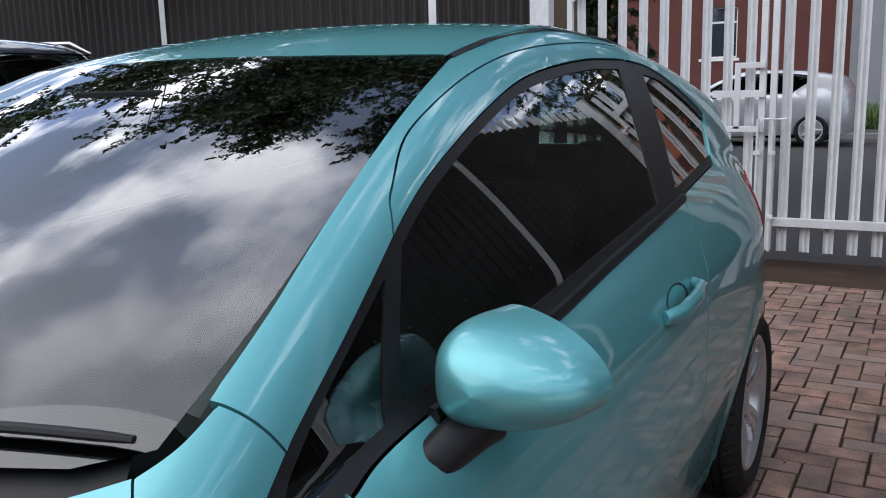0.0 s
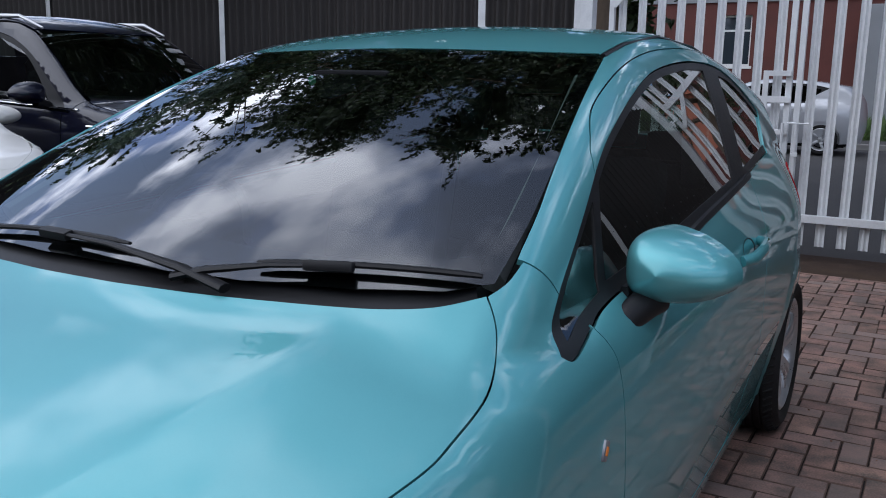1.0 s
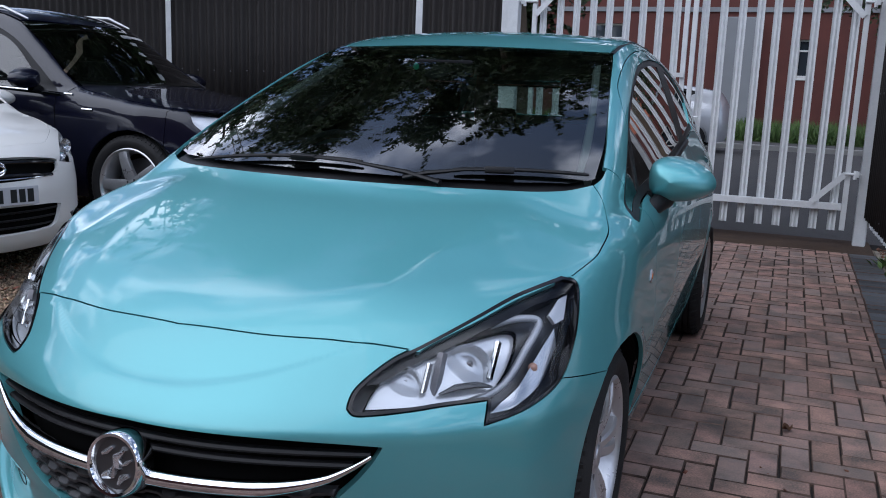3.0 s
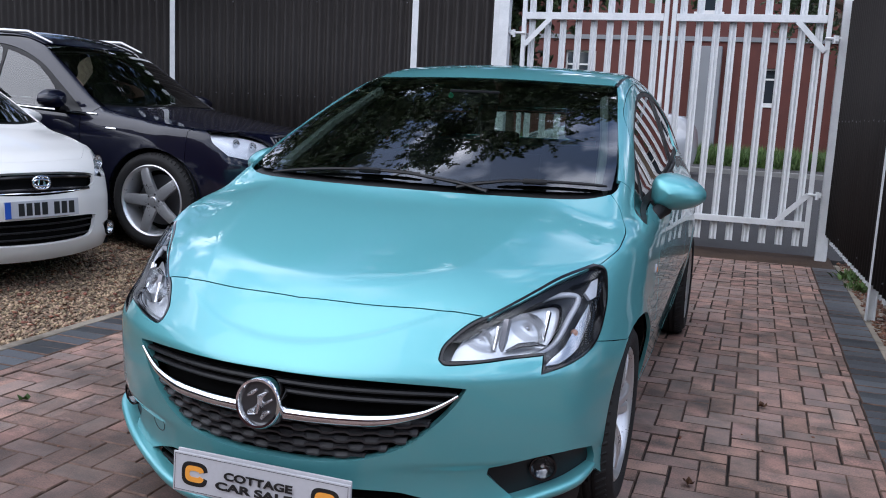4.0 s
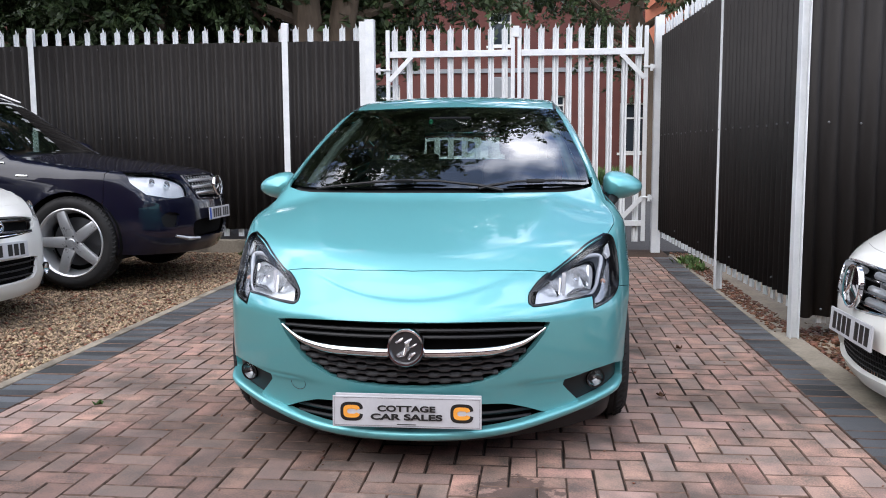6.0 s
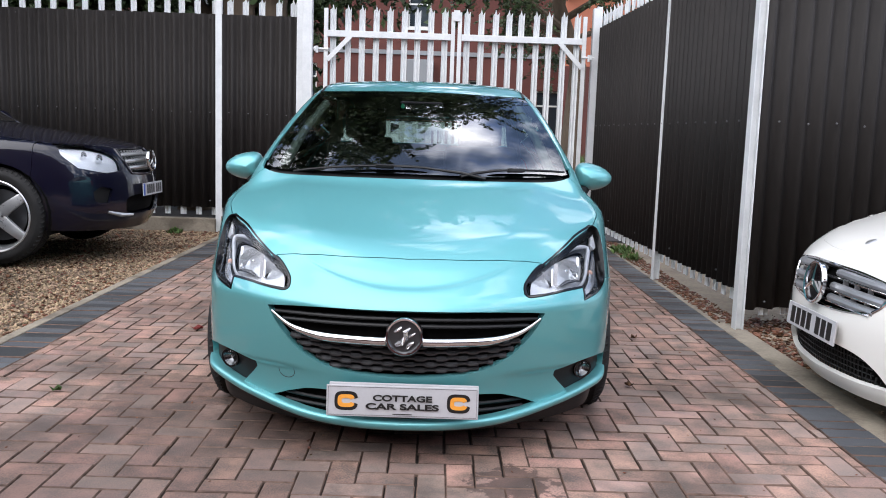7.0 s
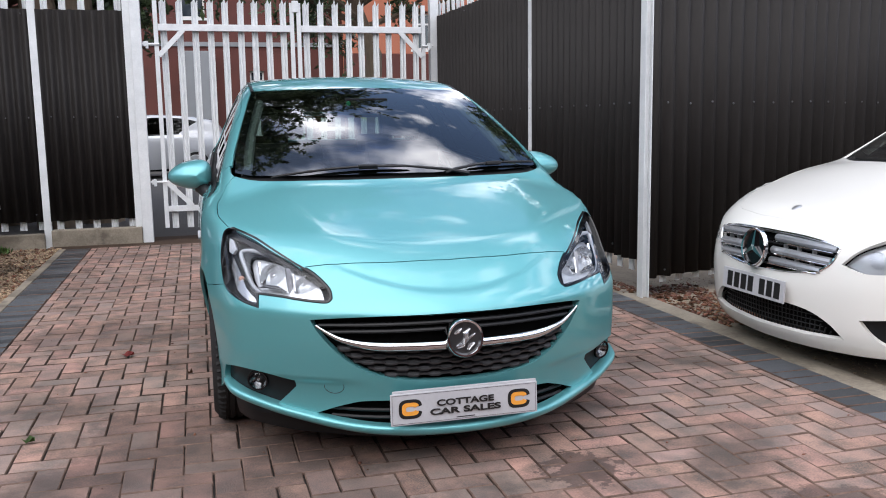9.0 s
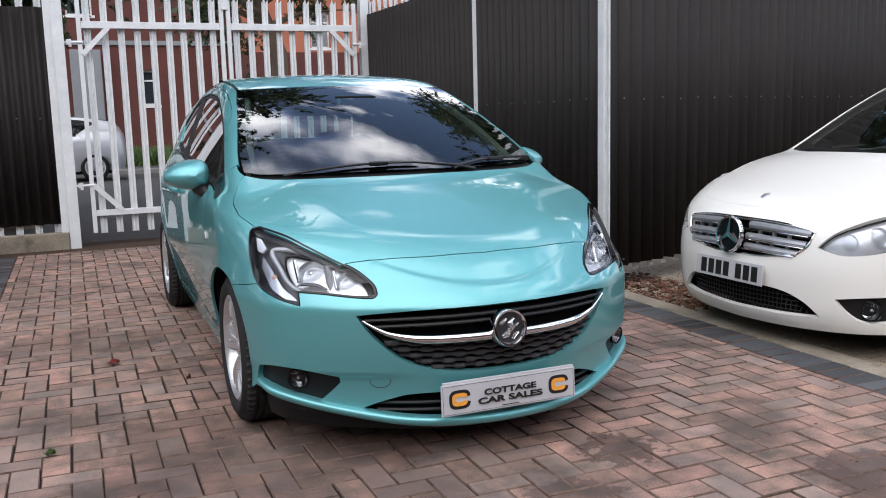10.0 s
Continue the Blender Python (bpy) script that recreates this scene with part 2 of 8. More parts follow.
M_PALEAMBER = plain("pale_amber_bulb", (0.62, 0.36, 0.27), 0.25)
M_AMBER = plain("amber_lens", (0.75, 0.22, 0.03), 0.25)
M_RED = plain("red_lens", (0.45, 0.015, 0.02), 0.15, coat=0.6)
M_SEAT = mat("dark_seat_cloth", (0.016, 0.016, 0.018), 0.95, fine=300, bump=0.001)
M_DASH = mat("dashboard_plastic", (0.012, 0.0125, 0.014), 0.9, spec=0.1, scale=3, fine=14)
M_LINING = mat("pale_grey_lining", (0.30, 0.31, 0.30), 0.9)
M_PLATE = plain("plate_white", (0.50, 0.50, 0.52), 0.35)
M_INK = plain("plate_black", (0.012, 0.012, 0.012), 0.4)
M_ORANGE = plain("orange_print", (0.85, 0.36, 0.05), 0.4)
M_BLUE = plain("blue_print", (0.02, 0.09, 0.45), 0.4)
M_GALV = mat("galvanised_steel", (0.76, 0.775, 0.78), 0.48, 0.15, col2=(0.58, 0.60, 0.61), scale=9, fine=60, bump=0.0006, bump_scale=120)
M_SHEET = mat("brown_black_sheet", (0.026, 0.0225, 0.021), 0.62, 0.0, spec=0.2, col2=(0.012, 0.0105, 0.010), scale=1.6, fine=30, stretch=(1, 1, 0.25), bump=0.0006, bump_scale=50)
M_BRICK = mat("paving_red", (0.385, 0.222, 0.172), 0.85, col3=(0.225, 0.182, 0.162), spots=((0.40, -0.12, 0.15, 0.75), (1.05, -0.75, 0.27, 0.62), (-0.60, -0.60, 0.20, 0.8), (0.02, -0.42, 0.16, 0.6), (-1.05, 0.80, 0.30, 0.45), (-1.0, -0.2, 0.85, 0.5), (-0.3, -0.9, 0.55, 0.35), (-0.25, -0.95, 0.12, 0.6), (-1.5, 2.6, 0.4, 0.35)), world=True, stain=(1.5, (0.055, 0.044, 0.036), 0.51, 0.75), col2=(0.108, 0.082, 0.068), scale=8, fine=150, spread=0.24, bump=0.0032, bump_scale=190, rand=0.20)
M_BRICKS = mat("paving_red_far", (0.385, 0.222, 0.172), 0.85, col3=(0.225, 0.182, 0.162), spots=((0.40, -0.12, 0.15, 0.75), (1.05, -0.75, 0.27, 0.62), (-0.60, -0.60, 0.20, 0.8), (0.02, -0.42, 0.16, 0.6), (-1.05, 0.80, 0.30, 0.45), (-1.0, -0.2, 0.85, 0.5), (-0.3, -0.9, 0.55, 0.35), (-0.25, -0.95, 0.12, 0.6), (-1.5, 2.6, 0.4, 0.35)), world=True, stain=(1.5, (0.055, 0.044, 0.036), 0.51, 0.75), col2=(0.108, 0.082, 0.068), scale=8, fine=150, spread=0.24, bump=0.0032, bump_scale=190, island=0.20)
M_CHARCOAL = mat("paving_charcoal", (0.068, 0.072, 0.077), 0.7, world=True, stain=(2.5, (0.03, 0.03, 0.032), 0.5, 0.6), col2=(0.035, 0.038, 0.043), scale=5, fine=150, bump=0.0018, bump_scale=170, rand=0.62)
M_JOINT = mat("joint_sand", (0.030, 0.022, 0.018), 0.95, col2=(0.009, 0.007, 0.006), scale=9, bump=0.003, bump_scale=90)
M_SOILED = mat("soiled_block_edge", (0.190, 0.125, 0.098), 0.95, world=True, col2=(0.030, 0.021, 0.017), scale=1.1, fine=30, spread=0.30, spec=0.2)
M_GRAVELBED = mat("gravel_bed", (0.20, 0.145, 0.095), 0.95, col2=(0.07, 0.05, 0.035), scale=14, fine=60, bump=0.01, bump_scale=45)
M_PEBBLE = mat("pebbles", (0.38, 0.27, 0.165), 0.8, world=True, stain=(1.3, (0.05, 0.036, 0.024), 0.50, 0.75), col2=(0.17, 0.115, 0.075), scale=20, fine=120, island=0.6)
M_CONCRETE = mat("edge_concrete", (0.33, 0.285, 0.22), 0.9, world=True, stain=(3.0, (0.07, 0.055, 0.04), 0.5, 0.7), col2=(0.15, 0.125, 0.095), scale=3.5, fine=60, bump=0.003, bump_scale=70)
M_DIRT = mat("yard_dirt", (0.36, 0.295, 0.215), 0.95, col2=(0.13, 0.098, 0.07), scale=2.2, fine=40, bump=0.006, bump_scale=40)
M_ASPHALT = mat("asphalt", (0.066, 0.062, 0.060), 0.9, col2=(0.036, 0.033, 0.032), scale=0.9, fine=90, bump=0.003, bump_scale=150)
M_THRESH = mat("worn_brown_tarmac", (0.085, 0.056, 0.038), 0.95, spec=0.15, col2=(0.030, 0.020, 0.015), scale=3, fine=70, bump=0.004, bump_scale=90)
M_KERB = mat("kerb_stone", (0.34, 0.33, 0.31), 0.9, bump=0.002)
M_GRASS = mat("grass_ground", (0.055, 0.085, 0.025), 0.95, col2=(0.025, 0.045, 0.012), scale=3, fine=30, bump=0.02, bump_scale=30)
M_BLADE = mat("grass_blades", (0.09, 0.15, 0.035), 0.8, col2=(0.05, 0.09, 0.02), island=0.4)
M_WALLRED = mat("old_red_brick", (0.130, 0.040, 0.031), 0.9, col2=(0.070, 0.023, 0.019), scale=1.4, fine=30, bump=0.004, bump_scale=20)
M_WALLORANGE = mat("orange_red_brick", (0.43, 0.150, 0.085), 0.9, col2=(0.33, 0.11, 0.065), scale=1.4, fine=30, bump=0.004, bump_scale=20)
M_ROOFTILE = mat("roof_tiles", (0.085, 0.07, 0.062), 0.85, col2=(0.045, 0.038, 0.034), scale=2)
M_RENDERWALL = mat("grey_render", (0.26, 0.27, 0.285), 0.9, col2=(0.18, 0.185, 0.195), scale=0.8)
M_UPVC = plain("white_window_frame", (0.78, 0.78, 0.76), 0.4)
M_PANE = plain("house_pane", (0.03, 0.04, 0.05), 0.06, coat=0.6)
M_CURTAIN = mat("curtain", (0.30, 0.24, 0.17), 0.9)
M_BARK = mat("bark", (0.17, 0.125, 0.085), 0.95, col2=(0.07, 0.05, 0.035), scale=5, fine=30, stretch=(1, 1, 0.2), bump=0.02, bump_scale=14)
M_LEAF = mat("leaves", (0.055, 0.085, 0.028), 0.6, col2=(0.03, 0.05, 0.016), island=0.5)
M_DRYLEAF = mat("dry_leaves", (0.20, 0.09, 0.045), 0.85, col2=(0.10, 0.04, 0.025), island=0.5)
M_REDLEAF = mat("red_leaf", (0.25, 0.03, 0.025), 0.7)
M_LAMPBRIGHT = plain("lamp_pale_reflector", (0.80, 0.82, 0.85), 0.30, 0.25)
M_LAMPWHITE = plain("lamp_bright_reflector", (0.74, 0.76, 0.79), 0.22, 0.45)
M_LAMPDARK = plain("lamp_inner_grey_black", (0.085, 0.088, 0.095), 0.22, 0.2)
M_LAMPGREY = plain("lamp_inner_grey", (0.30, 0.30, 0.32), 0.3, 0.5)

# ---- tools ----
from mathutils.geometry import delaunay_2d_cdt


def thing(name, label="", category="", group="", kind="", m=None):
    ob = new(name)
    ob.empty_display_size = 0.1
    if m is not None:
        ob.matrix_world = m
    return tagged(ob, label, category, group, kind)


def obj(name, verts, faces, material, parent=None, label="", smooth=False, normals=None):
    me = bpy.data.meshes.new(name)
    me.from_pydata([tuple(map(float, v)) for v in verts], [], [tuple(map(int, f)) for f in faces])
    me.materials.append(material)
    if smooth:
        me.polygons.foreach_set("use_smooth", [True] * len(me.polygons))
    me.update()
    if normals is not None:
        me.normals_split_custom_set_from_vertices([tuple(map(float, n)) for n in normals])
    ob = new(name, me)
    if parent:
        ob.parent = parent
    if label:
        tagged(ob, label)
    return ob


def part(name, bm, material, parent=None, label="", smooth=False):
    """Links a bmesh as one mesh object under a thing or a part."""
    me = bpy.data.meshes.new(name)
    bm.to_mesh(me)
    bm.free()
    me.materials.append(material)
    if smooth:
        me.polygons.foreach_set("use_smooth", [True] * len(me.polygons))
        me.set_sharp_from_angle(angle=radians(38))
    ob = new(name, me)
    if parent:
        ob.parent = parent
    if label:
        tagged(ob, label)
    return ob


def box(bm, x0, x1, y0, y1, z0, z1, bevel=0.0, m=None):
    r = bmesh.ops.create_cube(bm, size=1.0)
    vs = r["verts"]
    for v in vs:
        v.co = Vector((x0 + (v.co.x + 0.5) * (x1 - x0), y0 + (v.co.y + 0.5) * (y1 - y0), z0 + (v.co.z + 0.5) * (z1 - z0)))
    if bevel:
        es = list({e for v in vs for e in v.link_edges})
        out = bmesh.ops.bevel(bm, geom=es, offset=bevel, segments=2, affect="EDGES", profile=0.6)
        vs = list({v for f in out["faces"] for v in f.verts} | {v for v in vs if v.is_valid})
    if m is not None:
        for v in vs:
            v.co = m @ v.co
    return vs


def bar(bm, a, b, w, d, bevel=0.0):
    """A rectangular bar from a to b, w wide (sideways) and d deep."""
    a, b = Vector(a), Vector(b)
    m = Matrix.Translation((a + b) / 2) @ (b - a).to_track_quat("Z", "Y").to_matrix().to_4x4()
    h = (b - a).length / 2
    return box(bm, -w / 2, w / 2, -d / 2, d / 2, -h, h, bevel, m)


def lathe(bm, profile, n=48, m=None, close=False):
    """Turns (radius, height) pairs about z."""
    rings = []
    for i in range(n):
        c, s = math.cos(2 * math.pi * i / n), math.sin(2 * math.pi * i / n)
        ring = []
        for r, h in profile:
            v = Vector((r * c, r * s, h))
            ring.append(bm.verts.new(m @ v if m is not None else v))
        rings.append(ring)
    k = len(profile)
    for i in range(n):
        a, b = rings[i], rings[(i + 1) % n]
        for j in range(k - (0 if close else 1)):
            try:
                bm.faces.new((a[j], b[j], b[(j + 1) % k], a[(j + 1) % k]))
            except ValueError:
                pass


def tube(bm, pts, r, n=8, flat=1.0):
    """A round (or flattened) tube along points; r is one radius or one for each point."""
    pts = [Vector(p) for p in pts]
    rings = []
    for i, p in enumerate(pts):
        d = (pts[min(i + 1, len(pts) - 1)] - pts[max(i - 1, 0)]).normalized()
        up = Vector((0, 0, 1)) if abs(d.z) < 0.9 else Vector((0, 1, 0))
        s = d.cross(up).normalized()
        u = s.cross(d)
        rr = r[i] if isinstance(r, (list, tuple)) else r
        rings.append([bm.verts.new(p + s * rr * math.cos(2 * math.pi * k / n) + u * rr * flat * math.sin(2 * math.pi * k / n)) for k in range(n)])
    for a, b in zip(rings, rings[1:]):
        for k in range(n):
            bm.faces.new((a[k], a[(k + 1) % n], b[(k + 1) % n], b[k]))
    bm.faces.new(rings[0][::-1])
    bm.faces.new(rings[-1])


def spl(pts):
    """A smooth curve y(x) through pairs, straight beyond its ends."""
    p = np.array(pts, float)
    X, Y = p[:, 0], p[:, 1]
    h = np.diff(X)
    d = np.diff(Y) / h
    m = np.empty(len(X))
    m[0], m[-1] = d[0], d[-1]
    for i in range(1, len(X) - 1):
        m[i] = 0 if d[i - 1] * d[i] <= 0 else (h[i - 1] + h[i]) * 3 / ((2 * h[i] + h[i - 1]) / d[i - 1] + (h[i] + 2 * h[i - 1]) / d[i])

    def f(x):
        x = np.asarray(x, float)
        i = np.clip(np.searchsorted(X, x) - 1, 0, len(X) - 2)
        t = (x - X[i]) / h[i]
        c = np.clip(t, 0, 1)
        y = (2 * c**3 - 3 * c**2 + 1) * Y[i] + (c**3 - 2 * c**2 + c) * h[i] * m[i] + (-2 * c**3 + 3 * c**2) * Y[i + 1] + (c**3 - c**2) * h[i] * m[i + 1]
        return y + np.where(t < 0, t * h[i] * m[i], np.where(t > 1, (t - 1) * h[i] * m[i + 1], 0))

    return f


def fair(pts):
    """A curve y(x) through pairs whose bend changes without jumps, for panels that mirror the sky."""
    p = np.array(pts, float)
    X, Y = p[:, 0], p[:, 1]
    n, h = len(X), np.diff(X)
    A, r = np.zeros((n, n)), np.zeros(n)
    A[0, 0] = A[-1, -1] = 1.0
    for i in range(1, n - 1):
        A[i, i - 1], A[i, i], A[i, i + 1] = h[i - 1], 2 * (h[i - 1] + h[i]), h[i]
        r[i] = 6 * ((Y[i + 1] - Y[i]) / h[i] - (Y[i] - Y[i - 1]) / h[i - 1])
    M = np.linalg.solve(A, r)
    g0, g1 = (Y[1] - Y[0]) / h[0] - h[0] * M[1] / 6, (Y[-1] - Y[-2]) / h[-1] + h[-1] * M[-2] / 6

    def f(x):
        x = np.asarray(x, float)
        i = np.clip(np.searchsorted(X, x) - 1, 0, n - 2)
        c = np.clip(x, X[0], X[-1])
        a, b = X[i + 1] - c, c - X[i]
        y = (M[i] * a**3 + M[i + 1] * b**3) / (6 * h[i]) + (Y[i] / h[i] - M[i] * h[i] / 6) * a + (Y[i + 1] / h[i] - M[i + 1] * h[i] / 6) * b
        return y + np.minimum(x - X[0], 0) * g0 + np.maximum(x - X[-1], 0) * g1

    return f


def smax(a, b, k):
    h = np.clip(0.5 + 0.5 * (a - b) / k, 0, 1)
    return b + (a - b) * h + k * h * (1 - h)


def step(v, w):
    return 1 / (1 + np.exp(-np.clip(v / w, -30, 30)))


class Body:
    """A car's outer skin as one smooth surface, from its profiles. It faces -y, its nose at y = 0; x is its width."""

    def __init__(s, top, crown, width, inset, nose, plan, roof, rcrown, side, screen, scurve, tail, k=(0.07, 0.10, 0.05), gk=(0.10, 0.05, 0.05),
                 floor=0.86, axis=1.25, mid=0.6, dome=None, arches=(), tuck=0.0, faired=False):
        plan = [(-plan[1][0], plan[1][1])] + list(plan)
        s.top, s.width, s.inset, s.nose, s.plan, s.roof, s.side, s.screen, s.tail = map(spl, (top, width, inset, nose, plan, roof, side, screen, tail))
        if faired:
            s.top, s.roof, s.screen, s.plan = fair(top), fair(roof), fair(screen), fair(plan)
        s.crown, s.rcrown, s.scurve, s.k, s.gk, s.floor, s.axis, s.mid = crown, rcrown, scurve, k, gk, floor, axis, mid
        s.dome = dome and (spl(dome[0]), dome[1], dome[2])
        s.arches, s.tuck = arches, tuck

    def lower(s, x, y, z):
        ax = np.abs(x)
        top = s.top(y) - s.crown * ax**2
        if s.dome:
            # the bonnet folds down along a crease on either side, and its front edge stands over the bumper
            q = (ax - s.dome[0](y)) / 0.006
            top = top - 0.115 * 0.006 * np.logaddexp(0, np.clip(q, -40, 200)) * step(y - 0.16, 0.03) + s.dome[2] * step(y - s.dome[1] - 0.85 * ax**2, 0.009) * step(0.62 - ax, 0.03)
        w = s.width(y) - s.inset(z)
        if s.tuck:
            w = w - s.tuck * np.clip((0.55 - z) / 0.4, 0, 1) ** 1.3 * step(y - 1.10, 0.045)
        for hy, hz, r in s.arches:
            q = np.sqrt((y - hy) ** 2 + (z - hz) ** 2)
            w = w + 0.007 * np.exp(-(((q - r) / 0.035) ** 2))
        a, b, c = z - top, ax - w, s.nose(z) + s.plan(ax) - y
        if s.dome:
            c = c + 0.0110 * step(z - 0.630 - 0.52 * ax**2, 0.0026) * step(0.40 - ax, 0.035)
            # undercut between the fog lamp and the lower intake
            c = c + 0.016 * step(0.318 - 0.02 * (ax - 0.5) - z, 0.0045) * step(ax - 0.40, 0.035)
        d = y - (s.tail(z) - 0.25 * ax**2 - 0.5 * np.clip(ax - 0.55, 0, 1) ** 2)
        return smax(smax(smax(a, b, s.k[0]), c * 0.8, s.k[1]), d, s.k[2])

    def upper(s, x, y, z):
        ax = np.abs(x)
        a = z - (s.roof(y) - s.rcrown * ax**2)
        b = (ax - (s.side(z) - 0.018 * (y - 2.2) ** 2)) * 0.9
        c = (z - s.screen(y - s.scurve * ax**2)) * 0.85
        d = y - (s.tail(z) - 0.25 * ax**2)
        return np.maximum(smax(smax(smax(a, c, s.gk[0]), b, s.gk[1]), d, s.gk[2]), s.floor - z)

    def f(s, p):
        x, y, z = p[:, 0], p[:, 1], p[:, 2]
        return -smax(-s.lower(x, y, z), -s.upper(x, y, z), 0.015)

    def cast(s, o, d, far, n=30):
        lo, hi, found = np.zeros(len(o)), np.zeros(len(o)) + far, np.zeros(len(o), bool)
        prev = 0.0
        for i in range(1, n + 1):
            t = far * i / n
            ins = (s.f(o + d * t) < 0) & ~found
            lo[ins], hi[ins] = prev, t
            found |= ins
            prev = t
        for _ in range(17):
            m = (lo + hi) / 2
            ins = s.f(o + d * m[:, None]) < 0
            hi, lo = np.where(ins, m, hi), np.where(ins, lo, m)
        return o + d * hi[:, None]

    def normal(s, p):
        e, g = 0.002, []
        for i in range(3):
            q = np.zeros(3)
            q[i] = e
            g.append(s.f(p + q) - s.f(p - q))
        g = np.array(g).T
        return g / np.maximum(np.linalg.norm(g, axis=1, keepdims=True), 1e-9)

    # ways of laying a plane drawing on the skin
    def lay(s, kind, uv):
        uv = np.asarray(uv, float)
        u, v, zero, one = uv[:, 0], uv[:, 1], np.zeros(len(uv)), np.ones(len(uv))
        if kind == "ring":  # u: metres round the nose, v: height
            d = np.stack([np.sin(u / 0.9), -np.cos(u / 0.9), zero], 1)
            return s.cast(np.stack([zero, zero + s.axis, v], 1) + 2.0 * d, -d, 2.0)
        if kind == "back":
            d = np.stack([np.sin(u / 0.9), np.cos(u / 0.9), zero], 1)
            return s.cast(np.stack([zero, zero + 2.8, v], 1) + 2.5 * d, -d, 2.4)
        if kind == "top":
            return s.cast(np.stack([u, v, zero + 2.0], 1), np.stack([zero, zero, -one], 1), 2.0)
        if kind == "left":
            return s.cast(np.stack([zero + 1.4, u, v], 1), np.stack([-one, zero, zero], 1), 1.4)
        if kind == "right":
            return s.cast(np.stack([zero - 1.4, u, v], 1), np.stack([one, zero, zero], 1), 1.4)
        if kind == "front":
            return s.cast(np.stack([u, zero - 0.5, v], 1), np.stack([zero, one, zero], 1), 2.5)
        d = np.stack([np.sin(v), zero, np.cos(v)], 1)  # "hoop": u along the car, v the angle about its length
        return s.cast(np.stack([zero, u, zero + s.mid], 1) + 1.8 * d, -d, 1.8)

    def unlay(s, kind, p):
        p = np.asarray(p, float)
        x, y, z = p[:, 0], p[:, 1], p[:, 2]
        if kind == "ring":
            return np.stack([0.9 * np.arctan2(x, s.axis - y), z], 1)
        if kind == "back":
            return np.stack([0.9 * np.arctan2(x, y - 2.8), z], 1)
        if kind in ("left", "right"):
            return np.stack([y, z], 1)
        if kind in ("top",):
            return np.stack([x, y], 1)
        if kind == "front":
            return np.stack([x, z], 1)
        return np.stack([y, np.arctan2(x, z - s.mid)], 1)


class ScreenFace(Body):
    """The windscreen's own surface, alone."""

    def __init__(s, car_body):
        s.car_body = car_body

    def f(s, p):
        b = s.car_body
        return (p[:, 2] - b.screen(p[:, 1] - b.scurve * p[:, 0] ** 2)) * 0.85


def smooth_line(pts, n=8):
    """A soft curve through points (any dimension), open."""
    p = [np.asarray(q, float) for q in pts]
    if len(p) < 3:
        return [p[0] + (p[-1] - p[0]) * i / n for i in range(n + 1)]
    out = []
    for i in range(len(p) - 1):
        a, b, c, d = p[max(i - 1, 0)], p[i], p[i + 1], p[min(i + 2, len(p) - 1)]
        for k in range(n):
            t = k / n
            out.append(0.5 * (2 * b + (c - a) * t + (2 * a - 5 * b + 4 * c - d) * t * t + (3 * b - 3 * c + d - a) * t**3))
    return out + [p[-1]]


def outline(*runs):
    """Joins runs of points, each one a soft curve, with corners where they meet."""
    out = []
    for r in runs:
        out += smooth_line(r)[:-1]
    if np.linalg.norm(np.asarray(runs[-1][-1], float) - np.asarray(runs[0][0], float)) > 1e-6:
        out.append(np.asarray(runs[-1][-1], float))
    return np.array(out)


def flip(pts):
    p = np.array(pts, float)
    p[:, 0] *= -1
    return p


def mirrored(half):
    """A closed outline from its half, drawn from the front middle to the rear middle."""
    h = np.asarray(half)
    return np.concatenate([h, flip(h)[::-1][1 if abs(h[-1, 0]) < 1e-6 else 0:][: len(h) - (1 if abs(h[0, 0]) < 1e-6 else 0) - (1 if abs(h[-1, 0]) < 1e-6 else 0)]])


def resample(poly, gap):
    out, n = [], len(poly)
    for i in range(n):
        a, b = poly[i], poly[(i + 1) % n]
        k = max(1, int(np.ceil(np.linalg.norm(b - a) / gap)))
        out += [a + (b - a) * j / k for j in range(k)]
    return np.array(out)


def area(poly):
    x, y = poly[:, 0], poly[:, 1]
    return 0.5 * np.sum(x * np.roll(y, -1) - y * np.roll(x, -1))


def inset_poly(poly, d):
    """Moves a closed outline inwards by d."""
    if area(poly) < 0:
        poly = poly[::-1]
    e = np.roll(poly, -1, 0) - np.roll(poly, 1, 0)
    n = np.stack([-e[:, 1], e[:, 0]], 1)
    return poly + d * n / np.maximum(np.linalg.norm(n, axis=1, keepdims=True), 1e-9)


def inside(poly, q):
    x, y, r = q[:, 0], q[:, 1], np.zeros(len(q), bool)
    for a, b in zip(poly, np.roll(poly, -1, 0)):
        c = (a[1] > y) != (b[1] > y)
        if c.any():
            xx = a[0] + (y - a[1]) * (b[0] - a[0]) / (b[1] - a[1] + 1e-15)
            r ^= c & (x < xx)
    return r


